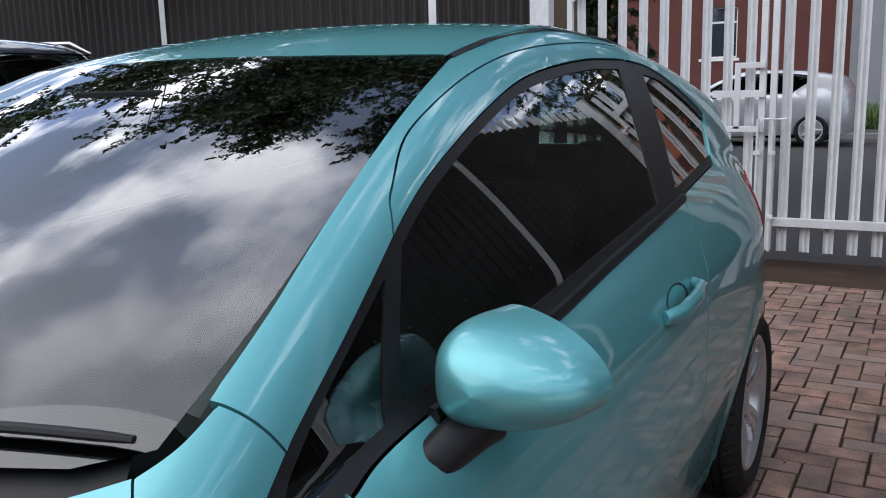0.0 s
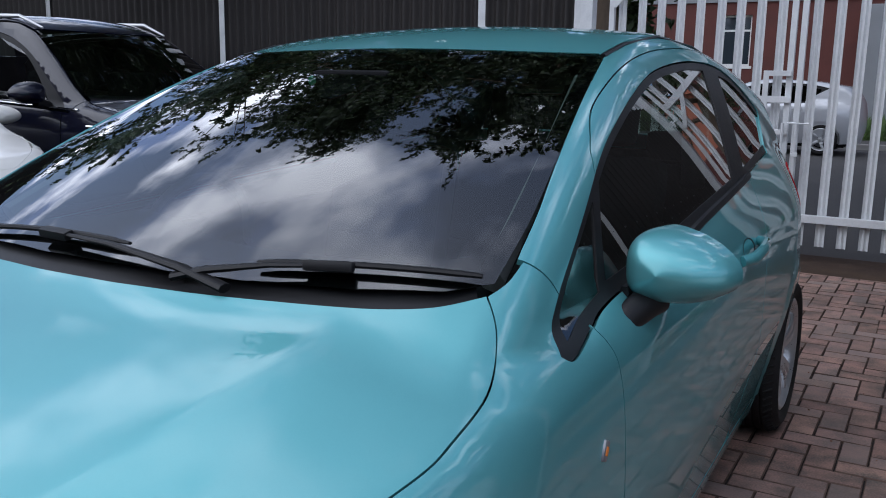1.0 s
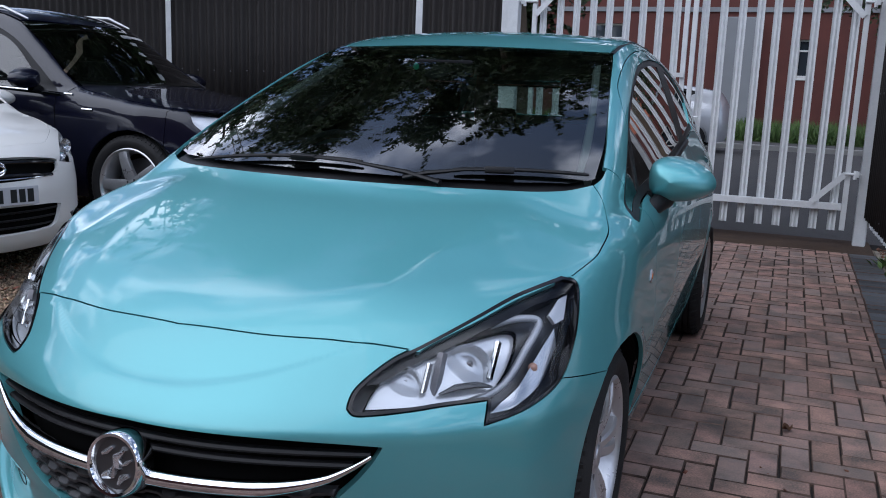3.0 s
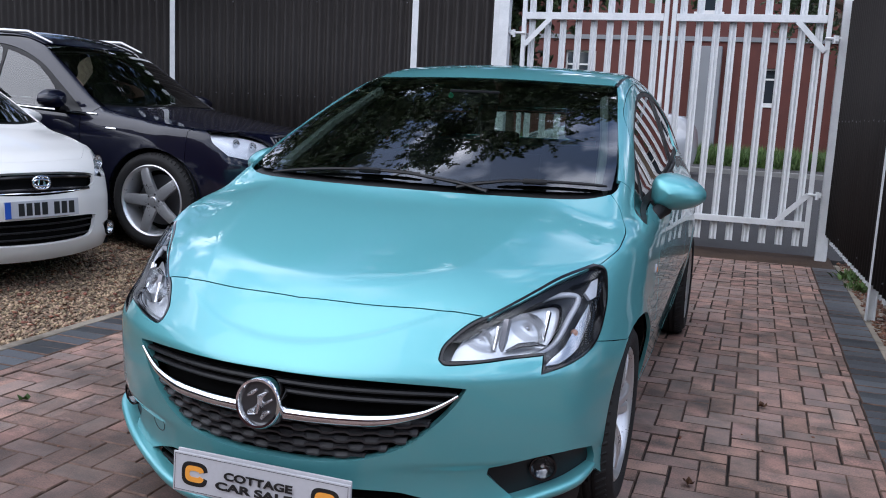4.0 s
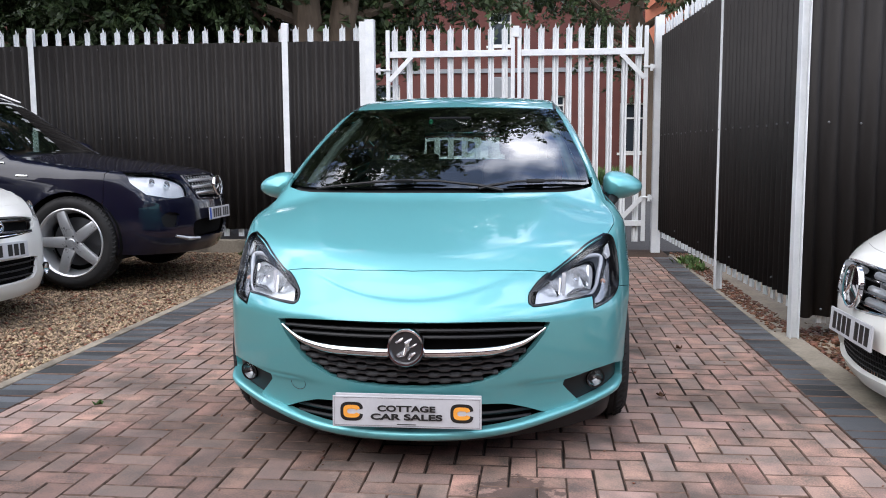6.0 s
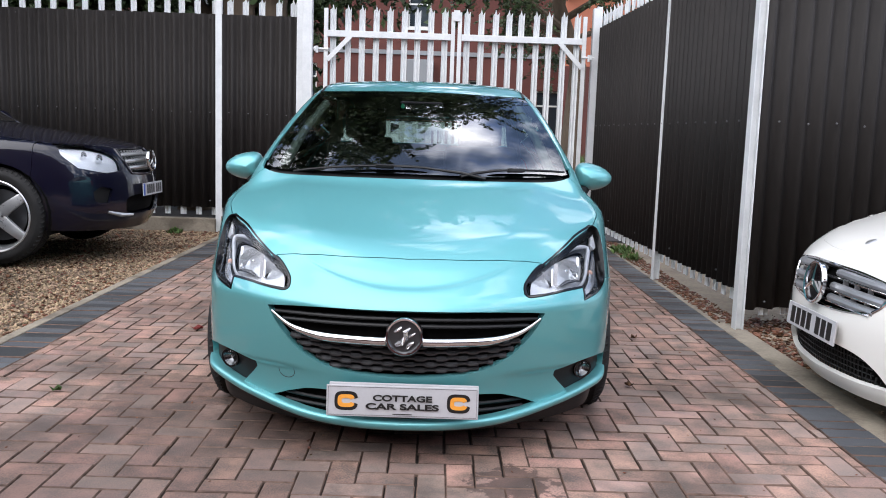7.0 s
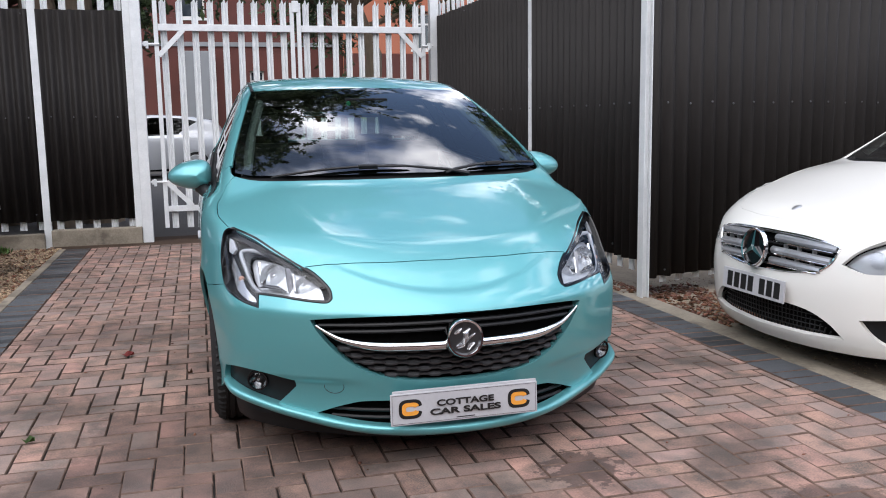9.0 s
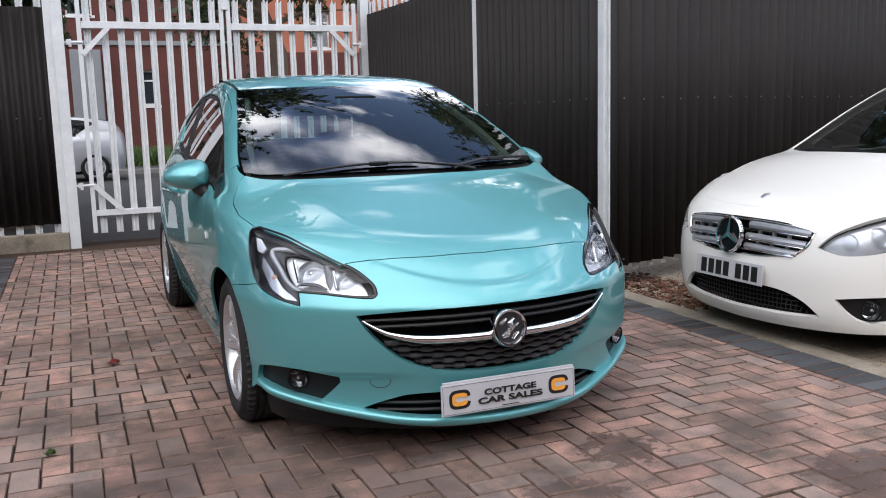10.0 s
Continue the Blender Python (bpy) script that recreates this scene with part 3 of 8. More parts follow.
def skin(body, name, kind, poly, material, parent, label="", holes=(), gap=0.03, shrink=0.0015, sink=0.0, rim=0.012, fine=None):
    """A panel: the part of the car's skin within an outline, with its edge turned in. sink: metres below the skin."""
    poly = inset_poly(resample(np.asarray(poly, float), gap * 0.5), shrink)
    holes = [inset_poly(resample(np.asarray(h, float), gap * 0.5), -shrink) for h in holes]
    lo, hi = poly.min(0), poly.max(0)
    gx, gy = np.meshgrid(np.arange(lo[0], hi[0], gap), np.arange(lo[1], hi[1], gap))
    gx[1::2] += gap / 2
    grid = np.stack([gx.ravel(), gy.ravel()], 1)
    keep = inside(poly, grid)
    for h in holes:
        keep &= ~inside(h, grid)
    edge = np.concatenate([poly, *holes])
    grid = grid[keep]
    if len(grid):
        near_ = np.concatenate([np.min(np.sum((edge[None] - g[:, None]) ** 2, 2), 1) for g in np.array_split(grid, len(grid) // 400 + 1)])
        grid = grid[near_ > (gap * 0.4) ** 2]
    if fine is not None:
        q = np.asarray(fine, float)
        q = q[inside(poly, q)]
        for h in holes:
            q = q[~inside(h, q)]
        q = q[[np.min(np.sum((edge - p) ** 2, 1)) > 0.004**2 for p in q]]
        far = [np.min(np.sum((q - p) ** 2, 1)) > (gap * 0.55) ** 2 for p in grid]
        grid = np.concatenate([grid[far], q])
    pts = np.concatenate([edge, grid])
    edges, start = [], 0
    for loop in (poly, *holes):
        k = len(loop)
        edges += [(start + i, start + (i + 1) % k) for i in range(k)]
        start += k
    vs, _, fs, *_ = delaunay_2d_cdt([Vector(p) for p in pts], edges, [], 0, 1e-7)
    v2 = np.array([tuple(v) for v in vs])
    fs = np.array([f for f in fs if len(f) == 3])
    mid = v2[fs].mean(1)
    ok = inside(poly, mid)
    for h in holes:
        ok &= ~inside(h, mid)
    fs = fs[ok]
    P = body.lay(kind, v2)
    N = body.normal(P)
    P = P - N * sink
    tri = P[fs]
    gn = np.cross(tri[:, 1] - tri[:, 0], tri[:, 2] - tri[:, 0])
    wrong = np.sum(gn * N[fs].mean(1), 1) < 0
    fs[wrong] = fs[wrong][:, ::-1]
    verts, faces, norms = [*P], [tuple(f) for f in fs], [*N]
    if rim:
        count = {}
        for f in fs:
            for a, b in ((f[0], f[1]), (f[1], f[2]), (f[2], f[0])):
                count[(a, b)] = count.get((a, b), 0) + 1
        open_edges = [e for e in count if (e[1], e[0]) not in count]
        twin = {}
        cen = {}
        for a, b in open_edges:
            for v in (a, b):
                cen.setdefault(v, []).append(np.cross(P[b] - P[a], N[v]))
        for v in cen:
            out = np.sum(cen[v], 0)
            out = out / max(np.linalg.norm(out), 1e-9)
            twin[v] = (len(verts), len(verts) + 1)
            verts += [P[v], P[v] - N[v] * rim]
            norms += [out, out]
        for a, b in open_edges:
            faces.append((twin[b][0], twin[a][0], twin[a][1], twin[b][1]))
    return obj(name, verts, faces, material, parent, label, True, norms)

# ---- the yard: ground, paving, fences, gate ----
def slab(name, x0, x1, y0, y1, z0, z1, material, label="", bevel=0.0, category=""):
    bm = bmesh.new()
    box(bm, x0, x1, y0, y1, z0, z1, bevel)
    return tagged(part(name, bm, material, None), label, category or name.split("_")[0], kind="structure")


slab("ground", -400, 400, -400, 400, -0.30, -0.085, M_DIRT, "bare brown earth reaching to the horizon")
slab("road", -60, 60, 7.45, 21.6, -0.2, -0.035, M_ASPHALT, "worn grey asphalt of the street beyond the gate")
slab("threshold", -2.35, 1.95, 6.62, 7.5, -0.2, -0.022, M_THRESH, "dark worn tarmac strip under the gate", category="pavement")
slab("kerb", -60, 60, 21.6, 21.75, -0.2, 0.09, M_KERB, "grey kerb along the far side of the street", 0.02)
slab("pavement", -60, 60, 21.75, 23.4, -0.2, 0.075, M_ASPHALT, "narrow grey footway beyond the street")
slab("lawn", -60, 60, 23.4, 40, -0.2, 0.08, M_GRASS, "rough green grass in front of the brick houses", category="grass")
slab("gravel_bed", -9.5, -2.24, -9, 6.98, -0.2, -0.03, M_GRAVELBED, "bed of brown shingle under the parked cars", category="gravel")
slab("yard_floor", 2.10, 9.5, -9, 7.2, -0.2, -0.035, M_DIRT, "dusty trodden earth and concrete under the white car", category="ground")
slab("edging_concrete", 1.955, 2.11, -6.5, 6.9, -0.15, -0.004, M_CONCRETE, "pale worn concrete haunch beside the paving", 0.006, "edging")
slab("edging_concrete", -2.25, -2.185, -6.5, 6.62, -0.15, 0.004, M_CONCRETE, "thin pale concrete edge between paving and shingle", 0.006, "edging")
slab("yard_back", -9.5, 9.5, -12, -6.5, -0.2, -0.02, M_ASPHALT, "plain tarmac behind the paved drive", category="ground")

paving = slab("paving", -2.19, 1.96, -6.5, 6.63, -0.2, -0.012, M_JOINT, "driveway of red block paving in herringbone with dark sandy joints")


def block_mesh(name, lx, ly, h, material, drop=0.004):
    b = 0.0035
    lx, ly = lx / 2 - 0.0022, ly / 2 - 0.0022
    v = [(sx * lx, sy * ly, -h) for sx, sy in ((-1, -1), (1, -1), (1, 1), (-1, 1))]
    v += [(sx * lx, sy * ly, -drop) for sx, sy in ((-1, -1), (1, -1), (1, 1), (-1, 1))]
    v += [(sx * (lx - b), sy * (ly - b), 0) for sx, sy in ((-1, -1), (1, -1), (1, 1), (-1, 1))]
    f = [(i, (i + 1) % 4, (i + 1) % 4 + 4, i + 4) for i in range(4)] + [(i + 4, (i + 1) % 4 + 4, (i + 1) % 4 + 8, i + 8) for i in range(4)] + [(8, 9, 10, 11)]
    me = bpy.data.meshes.new(name)
    me.from_pydata(v, [], f)
    me.materials.append(material)
    me.materials.append(M_SOILED)
    me.polygons.foreach_set("material_index", [1] * 8 + [0])
    return me, v, f


rng = random.Random(7)
PX0, PX1, PY0, PY1, U = -1.945, 1.735, -6.5, 6.62, 0.102
cells = []
for a in range(-10, 32):
    for b in range(-80, 80):
        c = (a - b) % 4
        if c == 0:
            r = (a * U, (a + 2) * U, b * U, (b + 1) * U)
        elif c == 3:
            r = (a * U, (a + 1) * U, b * U, (b + 2) * U)
        else:
            continue
        r = (max(r[0] - 1.27, PX0), min(r[1] - 1.27, PX1), max(r[2] + 0.754, PY0), min(r[3] + 0.754, PY1))
        if r[1] - r[0] > 0.025 and r[3] - r[2] > 0.025:
            cells.append(r)
near = sorted(cells, key=lambda r: abs((r[0] + r[1]) / 2 - 0.0) * 0.25 + abs((r[2] + r[3]) / 2 + 0.35))[:300]
near_set = set(near)
meshes, rest_v, rest_f = {}, [], []
for r in cells:
    lx, ly = round(r[1] - r[0], 3), round(r[3] - r[2], 3)
    key = (lx, ly)
    if key not in meshes:
        meshes[key] = block_mesh("brick", lx, ly, 0.05, M_BRICK)
    me, v, f = meshes[key]
    z, tx, ty = rng.uniform(-0.002, 0.002), rng.uniform(-0.009, 0.009), rng.uniform(-0.009, 0.009)
    cx, cy = (r[0] + r[1]) / 2 + rng.gauss(0, 0.0014), (r[2] + r[3]) / 2 + rng.gauss(0, 0.0014)
    if r in near_set:
        ob = new("brick", me)
        ob.parent = paving
        ob.location, ob.rotation_euler = (cx, cy, z), (tx, ty, rng.uniform(-0.006, 0.006))
    else:
        k = len(rest_v)
        rest_v += [(p[0] + cx, p[1] + cy, p[2] + z + p[0] * -ty + p[1] * tx) for p in v]
        rest_f += [tuple(i + k for i in q) for q in f]
far_bricks = tagged(obj("far_bricks", rest_v, rest_f, M_BRICKS, paving), kind="stuff")
far_bricks.data.materials.append(M_SOILED)
far_bricks.data.polygons.foreach_set("material_index", ([1] * 8 + [0]) * (len(rest_f) // 9))

for x0, x1, nm in ((-2.185, -1.947, "dark paving edge beside the shingle"), (1.737, 1.953, "dark paving edge beside the fence")):
    edge = thing("paving_edge", "row of charcoal paving blocks, " + nm, "edging", kind="structure")
    me, v, f = block_mesh("block", x1 - x0, 0.104, 0.05, M_CHARCOAL)
    for i in range(126):
        ob = new("block", me)
        ob.parent = edge
        ob.location = ((x0 + x1) / 2 + rng.uniform(-0.003, 0.003), -6.45 + i * 0.104, rng.uniform(-0.002, 0.003))
        ob.rotation_euler = (rng.uniform(-0.012, 0.012), rng.uniform(-0.012, 0.012), rng.uniform(-0.02, 0.02))


def scatter(name, n, area_of, size, flat, material, label, category, seed, z=0.0, tri=False):
    """Many small stones or leaves as one mesh."""
    r = np.random.RandomState(seed)
    o = np.array([(1, 0, 0), (0, 1, 0), (-1, 0, 0), (0, -1, 0), (0, 0, 1), (0, 0, -1)], float)
    of = np.array([(0, 1, 4), (1, 2, 4), (2, 3, 4), (3, 0, 4), (1, 0, 5), (2, 1, 5), (3, 2, 5), (0, 3, 5)])
    pos = area_of(r, n)
    n = len(pos)
    s = r.uniform(size[0], size[1], (n, 1)) * r.uniform(0.6, 1.3, (n, 3))
    s[:, 2] *= flat
    an, ti = r.uniform(0, 6.28, n), r.uniform(-0.5, 0.5, (n, 2))
    v = o[None] * s[:, None] * r.uniform(0.75, 1.25, (n, 6, 1))
    x, y = v[..., 0] * np.cos(an)[:, None] - v[..., 1] * np.sin(an)[:, None], v[..., 0] * np.sin(an)[:, None] + v[..., 1] * np.cos(an)[:, None]
    zz = v[..., 2] + x * ti[:, :1] + y * ti[:, 1:]
    v = np.stack([x + pos[:, :1], y + pos[:, 1:2], zz + pos[:, 2:3] + z], 2).reshape(-1, 3)
    f = (of[None] + 6 * np.arange(n)[:, None, None]).reshape(-1, 3)
    me = bpy.data.meshes.new(name)
    me.vertices.add(len(v))
    me.vertices.foreach_set("co", v.ravel())
    me.loops.add(f.size)
    me.loops.foreach_set("vertex_index", f.ravel().astype(np.int32))
    me.polygons.add(len(f))
    me.polygons.foreach_set("loop_start", np.arange(0, f.size, 3, dtype=np.int32))
    me.update(calc_edges=True)
    me.materials.append(material)
    return tagged(new(name, me), label, category, kind="stuff")


def rect(x0, x1, y0, y1, z=0.0, power=1.0):
    return lambda r, n: np.stack([x0 + (x1 - x0) * r.rand(n) ** power, r.uniform(y0, y1, n), np.full(n, z)], 1)


scatter("shingle", 52000, rect(-2.26, -6.2, -0.6, 6.9, -0.024, 1.3), (0.007, 0.017), 0.7, M_PEBBLE, "loose brown and honey-coloured shingle", "gravel", 3)
scatter("leaf_bits", 2600, rect(-2.26, -5.5, 1.0, 6.9, -0.012, 1.3), (0.006, 0.022), 0.3, M_DRYLEAF, "brown leaf bits lying on the shingle", "leaves", 9)
scatter("fallen_leaves", 900, rect(2.12, 2.7, 1.7, 3.0, -0.03), (0.008, 0.03), 0.25, M_DRYLEAF, "dry brown fallen leaves by the fence foot", "leaves", 4)
scatter("leaf_litter", 1300, rect(1.99, 2.16, 2.7, 7.0, 0.0), (0.006, 0.022), 0.3, M_DRYLEAF, "brown leaf litter along the fence foot", "leaves", 5)
scatter("yard_grit", 5000, rect(2.12, 4.5, -0.8, 3.2, -0.034), (0.003, 0.009), 0.6, M_PEBBLE, "fine grit and small stones on the earth", "gravel", 6)
scatter("paving_crumbs", 260, rect(-1.9, 1.7, -1.0, 6.4, 0.002), (0.003, 0.009), 0.4, M_DRYLEAF, "small bits of dead leaf scattered on the paving", "leaves", 8)


def weed(x, y, size, seed, n=70):
    r = random.Random(seed)
    bm = bmesh.new()
    for _ in range(n):
        a, l, t = r.uniform(0, 6.28), size * r.uniform(0.5, 1.2), r.uniform(0.2, 1.1)
        bx, by = x + r.gauss(0, size * 0.5), y + r.gauss(0, size * 0.9)
        d = Vector((math.cos(a) * t, math.sin(a) * t, 1)).normalized()
        s = Vector((-math.sin(a), math.cos(a), 0)) * l * r.uniform(0.10, 0.22)
        p = Vector((bx, by, 0.0))
        q = [p, p + d * l * 0.5 + s, p + d * l + Vector((0, 0, -0.2 * l * t)), p + d * l * 0.5 - s]
        bm.faces.new([bm.verts.new(c) for c in q])
    ob = part("weed", bm, M_BLADE)
    return tagged(ob, "small green weed growing at the fence foot", "plant", "weeds", kind="stuff")


weed(2.03, 6.1, 0.10, 1, 110)
weed(2.04, 5.6, 0.08, 2)
weed(-2.75, 6.55, 0.07, 3, 120)
weed(-4.3, 3.2, 0.05, 4)


def leaf_thing(x, y, size, turn, material, label):
    bm = bmesh.new()
    n = 9
    rim = [bm.verts.new((math.cos(2 * math.pi * i / n) * size * (1.0 if i % 2 else 0.7), math.sin(2 * math.pi * i / n) * size * 0.6, 0.006 + 0.010 * (i % 3))) for i in range(n)]
    c = bm.verts.new((0, 0, 0.004))
    for i in range(n):
        bm.faces.new((c, rim[i], rim[(i + 1) % n]))
    bmesh.ops.solidify(bm, geom=bm.faces[:], thickness=0.0015)
    ob = part("fallen_leaf", bm, material)
    ob.matrix_world = pose(x, y, 0.004, 0, 0, turn)
    return tagged(ob, label, "leaf", "leaves on the paving")


leaf_thing(-1.27, 2.0, 0.045, 20, M_REDLEAF, "crumpled dark red leaf on the paving")
leaf_thing(1.30, 2.13, 0.03, 60, M_DRYLEAF, "small brown leaf on the paving")
leaf_thing(-0.95, 1.55, 0.022, 100, M_DRYLEAF, "small brown leaf near the front wheel")
leaf_thing(-1.55, 0.75, 0.03, 10, M_BLADE, "small yellow-green leaf on the paving")
leaf_thing(1.05, 1.1, 0.028, 130, M_DRYLEAF, "small brown leaf beside the car")

# fences: local x along the run, the camera's side at -y
def pale_mesh(h, w=0.068):
    xs, dy = (-w / 2, -w / 4, 0, w / 4, w / 2), (-0.010, 0.006, -0.008, 0.006, -0.010)
    tops = (h - 0.062, h - 0.040, h, h - 0.062, h - 0.030)
    v, f = [], []
    for back in (0, 1):
        for lvl in range(3):
            for i in range(5):
                z = (0.0, h - 0.17, tops[i])[lvl]
                sp = (1, 1.0, (0.98, 0.8, 0.0, 0.95, 1.08)[i])[lvl]
                v.append((xs[i] * sp + (-0.004 if i == 2 and lvl == 2 else 0), dy[i] * (1, 1, 1.6)[lvl] + back * 0.003, z))
    for back in (0, 1):
        for lvl in range(2):
            for i in range(4):
                a = back * 15 + lvl * 5 + i
                q = (a, a + 1, a + 6, a + 5)
                f.append(q if not back else q[::-1])
    rim = [0, 5, 10, 11, 12, 13, 14, 9, 4, 3, 2, 1]
    for a, b in zip(rim, rim[1:] + rim[:1]):
        f.append((b, a, a + 15, b + 15))
    me = bpy.data.meshes.new("pale")
    me.from_pydata(v, [], f)
    me.materials.append(M_GALV)
    return me


PALE = pale_mesh(2.46)
PITCH = 0.108


def sheet(name, x0, x1, z0, z1, parent, y=0.0, pitch=PITCH):
    """Corrugated sheet with bolts."""
    n = int((x1 - x0) / pitch * 12)
    v, f = [], []
    for i in range(n + 1):
        x = x0 + (x1 - x0) * i / n
        yy = y + 0.022 * math.sin(2 * math.pi * x / pitch)
        jag = 0.004 * math.sin(x * 37)
        v += [(x, yy, z0 + jag), (x, yy, z1), (x, yy + 0.002, z0 + jag), (x, yy + 0.002, z1)]
    for i in range(n):
        a = 4 * i
        f += [(a, a + 4, a + 5, a + 1), (a + 2, a + 3, a + 7, a + 6), (a + 1, a + 5, a + 7, a + 3), (a, a + 2, a + 6, a + 4)]
    return obj(name, v, f, M_SHEET, parent, "dark brown corrugated steel sheet", True)


def fence(name, label, p0, p1, posts, z0=0.15, top=2.57, low=0.24, high=2.41, post_top=2.62, bolts=(1.32,), pale_gap=0.165):
    """posts: distances along the run."""
    p0, p1 = Vector((*p0, 0)), Vector((*p1, 0))
    d = p1 - p0
    th = thing(name, label, "fence", kind="structure", m=pose(p0.x, p0.y, 0, 0, 0, math.degrees(math.atan2(d.y, d.x))))
    L = d.length
    for z in (0.62, 2.12):
        bm = bmesh.new()
        bar(bm, (0, 0.035, z), (L, 0.035, z), 0.05, 0.05, 0.004)
        part("rail", bm, M_GALV, th)
    for i in range(int(L / pale_gap)):
        x = 0.09 + i * pale_gap
        ob = new("pale", PALE)
        ob.parent, ob.location = th, (x, 0.0, z0)
        ob.rotation_euler = (rng.uniform(-0.004, 0.004), rng.uniform(-0.006, 0.006), rng.uniform(-0.05, 0.05))
    for a, b in zip(posts, posts[1:]):
        k = max(1, round((b - a) / 1.5))
        for i in range(k):
            sheet("sheet", a + (b - a) * i / k + (0.012 if i == 0 else -0.02), a + (b - a) * (i + 1) / k - 0.012, low, high, th, -0.045 - 0.003 * (i % 2))
    for p in posts:
        bm = bmesh.new()
        # I-section post
        box(bm, p - 0.036, p + 0.036, -0.068, -0.061, -0.05, post_top, 0.002)
        box(bm, p - 0.004, p + 0.004, -0.0615, -0.02, -0.05, post_top - 0.002)
        box(bm, p - 0.036, p + 0.036, -0.0205, -0.013, -0.05, post_top - 0.001, 0.002)
        part("post", bm, M_GALV, th, "pale grey galvanised steel post")
    bm = bmesh.new()
    for z in bolts + (low + 0.08, high - 0.05):
        for i in range(int(L / (2 * PITCH))):
            if z != bolts[0] and i % 5:
                continue
            bmesh.ops.create_uvsphere(bm, u_segments=6, v_segments=4, radius=0.008, matrix=pose(0.05 + i * 2 * PITCH, -0.064, z + rng.uniform(-0.006, 0.006)))
    part("bolts", bm, M_DARKALLOY, th)
    return th


GY = 7.10
fence("fence_left", "palisade fence clad in dark corrugated sheets", (-11.2, GY + 0.05), (-1.45, GY + 0.05), (0.1, 2.9, 5.7, 8.79, 9.70), pale_gap=0.18)
fence("fence_right", "dark corrugated sheet fence on white palisade beside the drive", (1.92, 7.31), (2.10, 2.55), (0.02, 2.86, 4.765), post_top=2.66)
fence("fence_side", "dark corrugated sheet fence behind the white car", (2.15, 2.58), (10.5, 5.0), (4.6, 8.7), post_top=2.66, low=0.10, z0=0.08)
fence_end = sheet("sheet", -0.075, 4.57, 0.13, 2.6, bpy.data.objects["fence_side"], -0.04, 0.135)
slab("base_board", -11.2, -2.44, 7.02, 7.16, -0.2, 0.115, M_CONCRETE, "low weathered concrete board under the fence", 0.01, "wall")
slab("base_board", -2.37, -1.47, 7.02, 7.16, -0.2, 0.15, M_CONCRETE, "low weathered brown board under the fence", 0.01, "wall")

# gate
bm = bmesh.new()
box(bm, -1.465, -1.36, GY - 0.06, GY + 0.05, -0.05, 2.63, 0.004)
box(bm, -1.468, -1.357, GY - 0.063, GY + 0.053, 2.628, 2.636, 0.003)
tagged(part("gate_post", bm, M_GALV), "square galvanised steel gate post, pale grey", "post", "gate posts")
bm = bmesh.new()
box(bm, 1.80, 1.90, 7.20, 7.30, -0.05, 2.63, 0.004)
tagged(part("gate_post", bm, M_GALV), "square galvanised steel gate post beside the sheet fence", "post", "gate posts")


def gate_leaf(x0, x1, outer, label):
    th = thing("gate_leaf", label, "gate", "leaves of the gate")
    y = GY + 0.02
    for x in (x0 + 0.022, x1 - 0.022):
        bm = bmesh.new()
        box(bm, x - 0.022, x + 0.022, y - 0.02, y + 0.02, 0.12, 2.52, 0.003)
        part("stile", bm, M_GALV, th)
    for z, hgt in ((2.245, 0.07), (0.325, 0.06)):
        bm = bmesh.new()
        box(bm, x0 + 0.046, x1 - 0.046, y - 0.025, y + 0.02, z - hgt / 2, z + hgt / 2, 0.003)
        part("rail", bm, M_GALV, th)
    n = 9
    for i in range(n):
        ob = new("pale", PALE)
        ob.parent, ob.location = th, (x0 + 0.11 + (x1 - x0 - 0.22) * i / (n - 1), y + 0.035, 0.11)
        ob.rotation_euler = (0, rng.uniform(-0.005, 0.005), rng.uniform(-0.05, 0.05))
    s = 1 if outer < 0 else -1
    xo = x0 if outer < 0 else x1
    for za, zb in ((1.95, 2.22), (0.62, 0.35)):
        bm = bmesh.new()
        bar(bm, (xo + s * 0.04, y - 0.028, za), (xo + s * 0.30, y - 0.028, zb), 0.012, 0.05)
        part("brace", bm, M_GALV, th)
    for z in (2.07, 0.62):
        bm = bmesh.new()
        xp = -1.36 if outer < 0 else 1.80
        tube(bm, [(xo + s * 0.05, y - 0.03, z), (xp - s * 0.0, y - 0.03, z)], 0.012)
        tube(bm, [(xp + s * 0.05, y - 0.03, z - 0.045), (xp + s * 0.05, y - 0.03, z + 0.03)], 0.016)
        box(bm, xp + s * 0.03 - 0.012, xp + s * 0.03 + 0.012, y - 0.05, y - 0.01, z - 0.025, z + 0.025)
        part("hinge", bm, M_GALV, th)
    return th


left_leaf = gate_leaf(-1.235, 0.235, -1, "tall galvanised palisade gate leaf with latch and drop bolt, shut")
right_leaf = gate_leaf(0.265, 1.715, 1, "tall galvanised palisade gate leaf beside the sheet fence, shut")
bm = bmesh.new()
box(bm, -0.12, 0.24, GY - 0.03, GY - 0.018, 1.20, 1.25, 0.002)
box(bm, 0.03, 0.23, GY - 0.032, GY - 0.016, 1.40, 1.44, 0.002)
box(bm, 0.03, 0.07, GY - 0.034, GY - 0.020, 0.98, 1.44, 0.002)
box(bm, -0.02, 0.23, GY - 0.034, GY - 0.020, 0.96, 1.0, 0.002)
part("latch", bm, M_GALV, left_leaf, "galvanised latch plate and bolt")
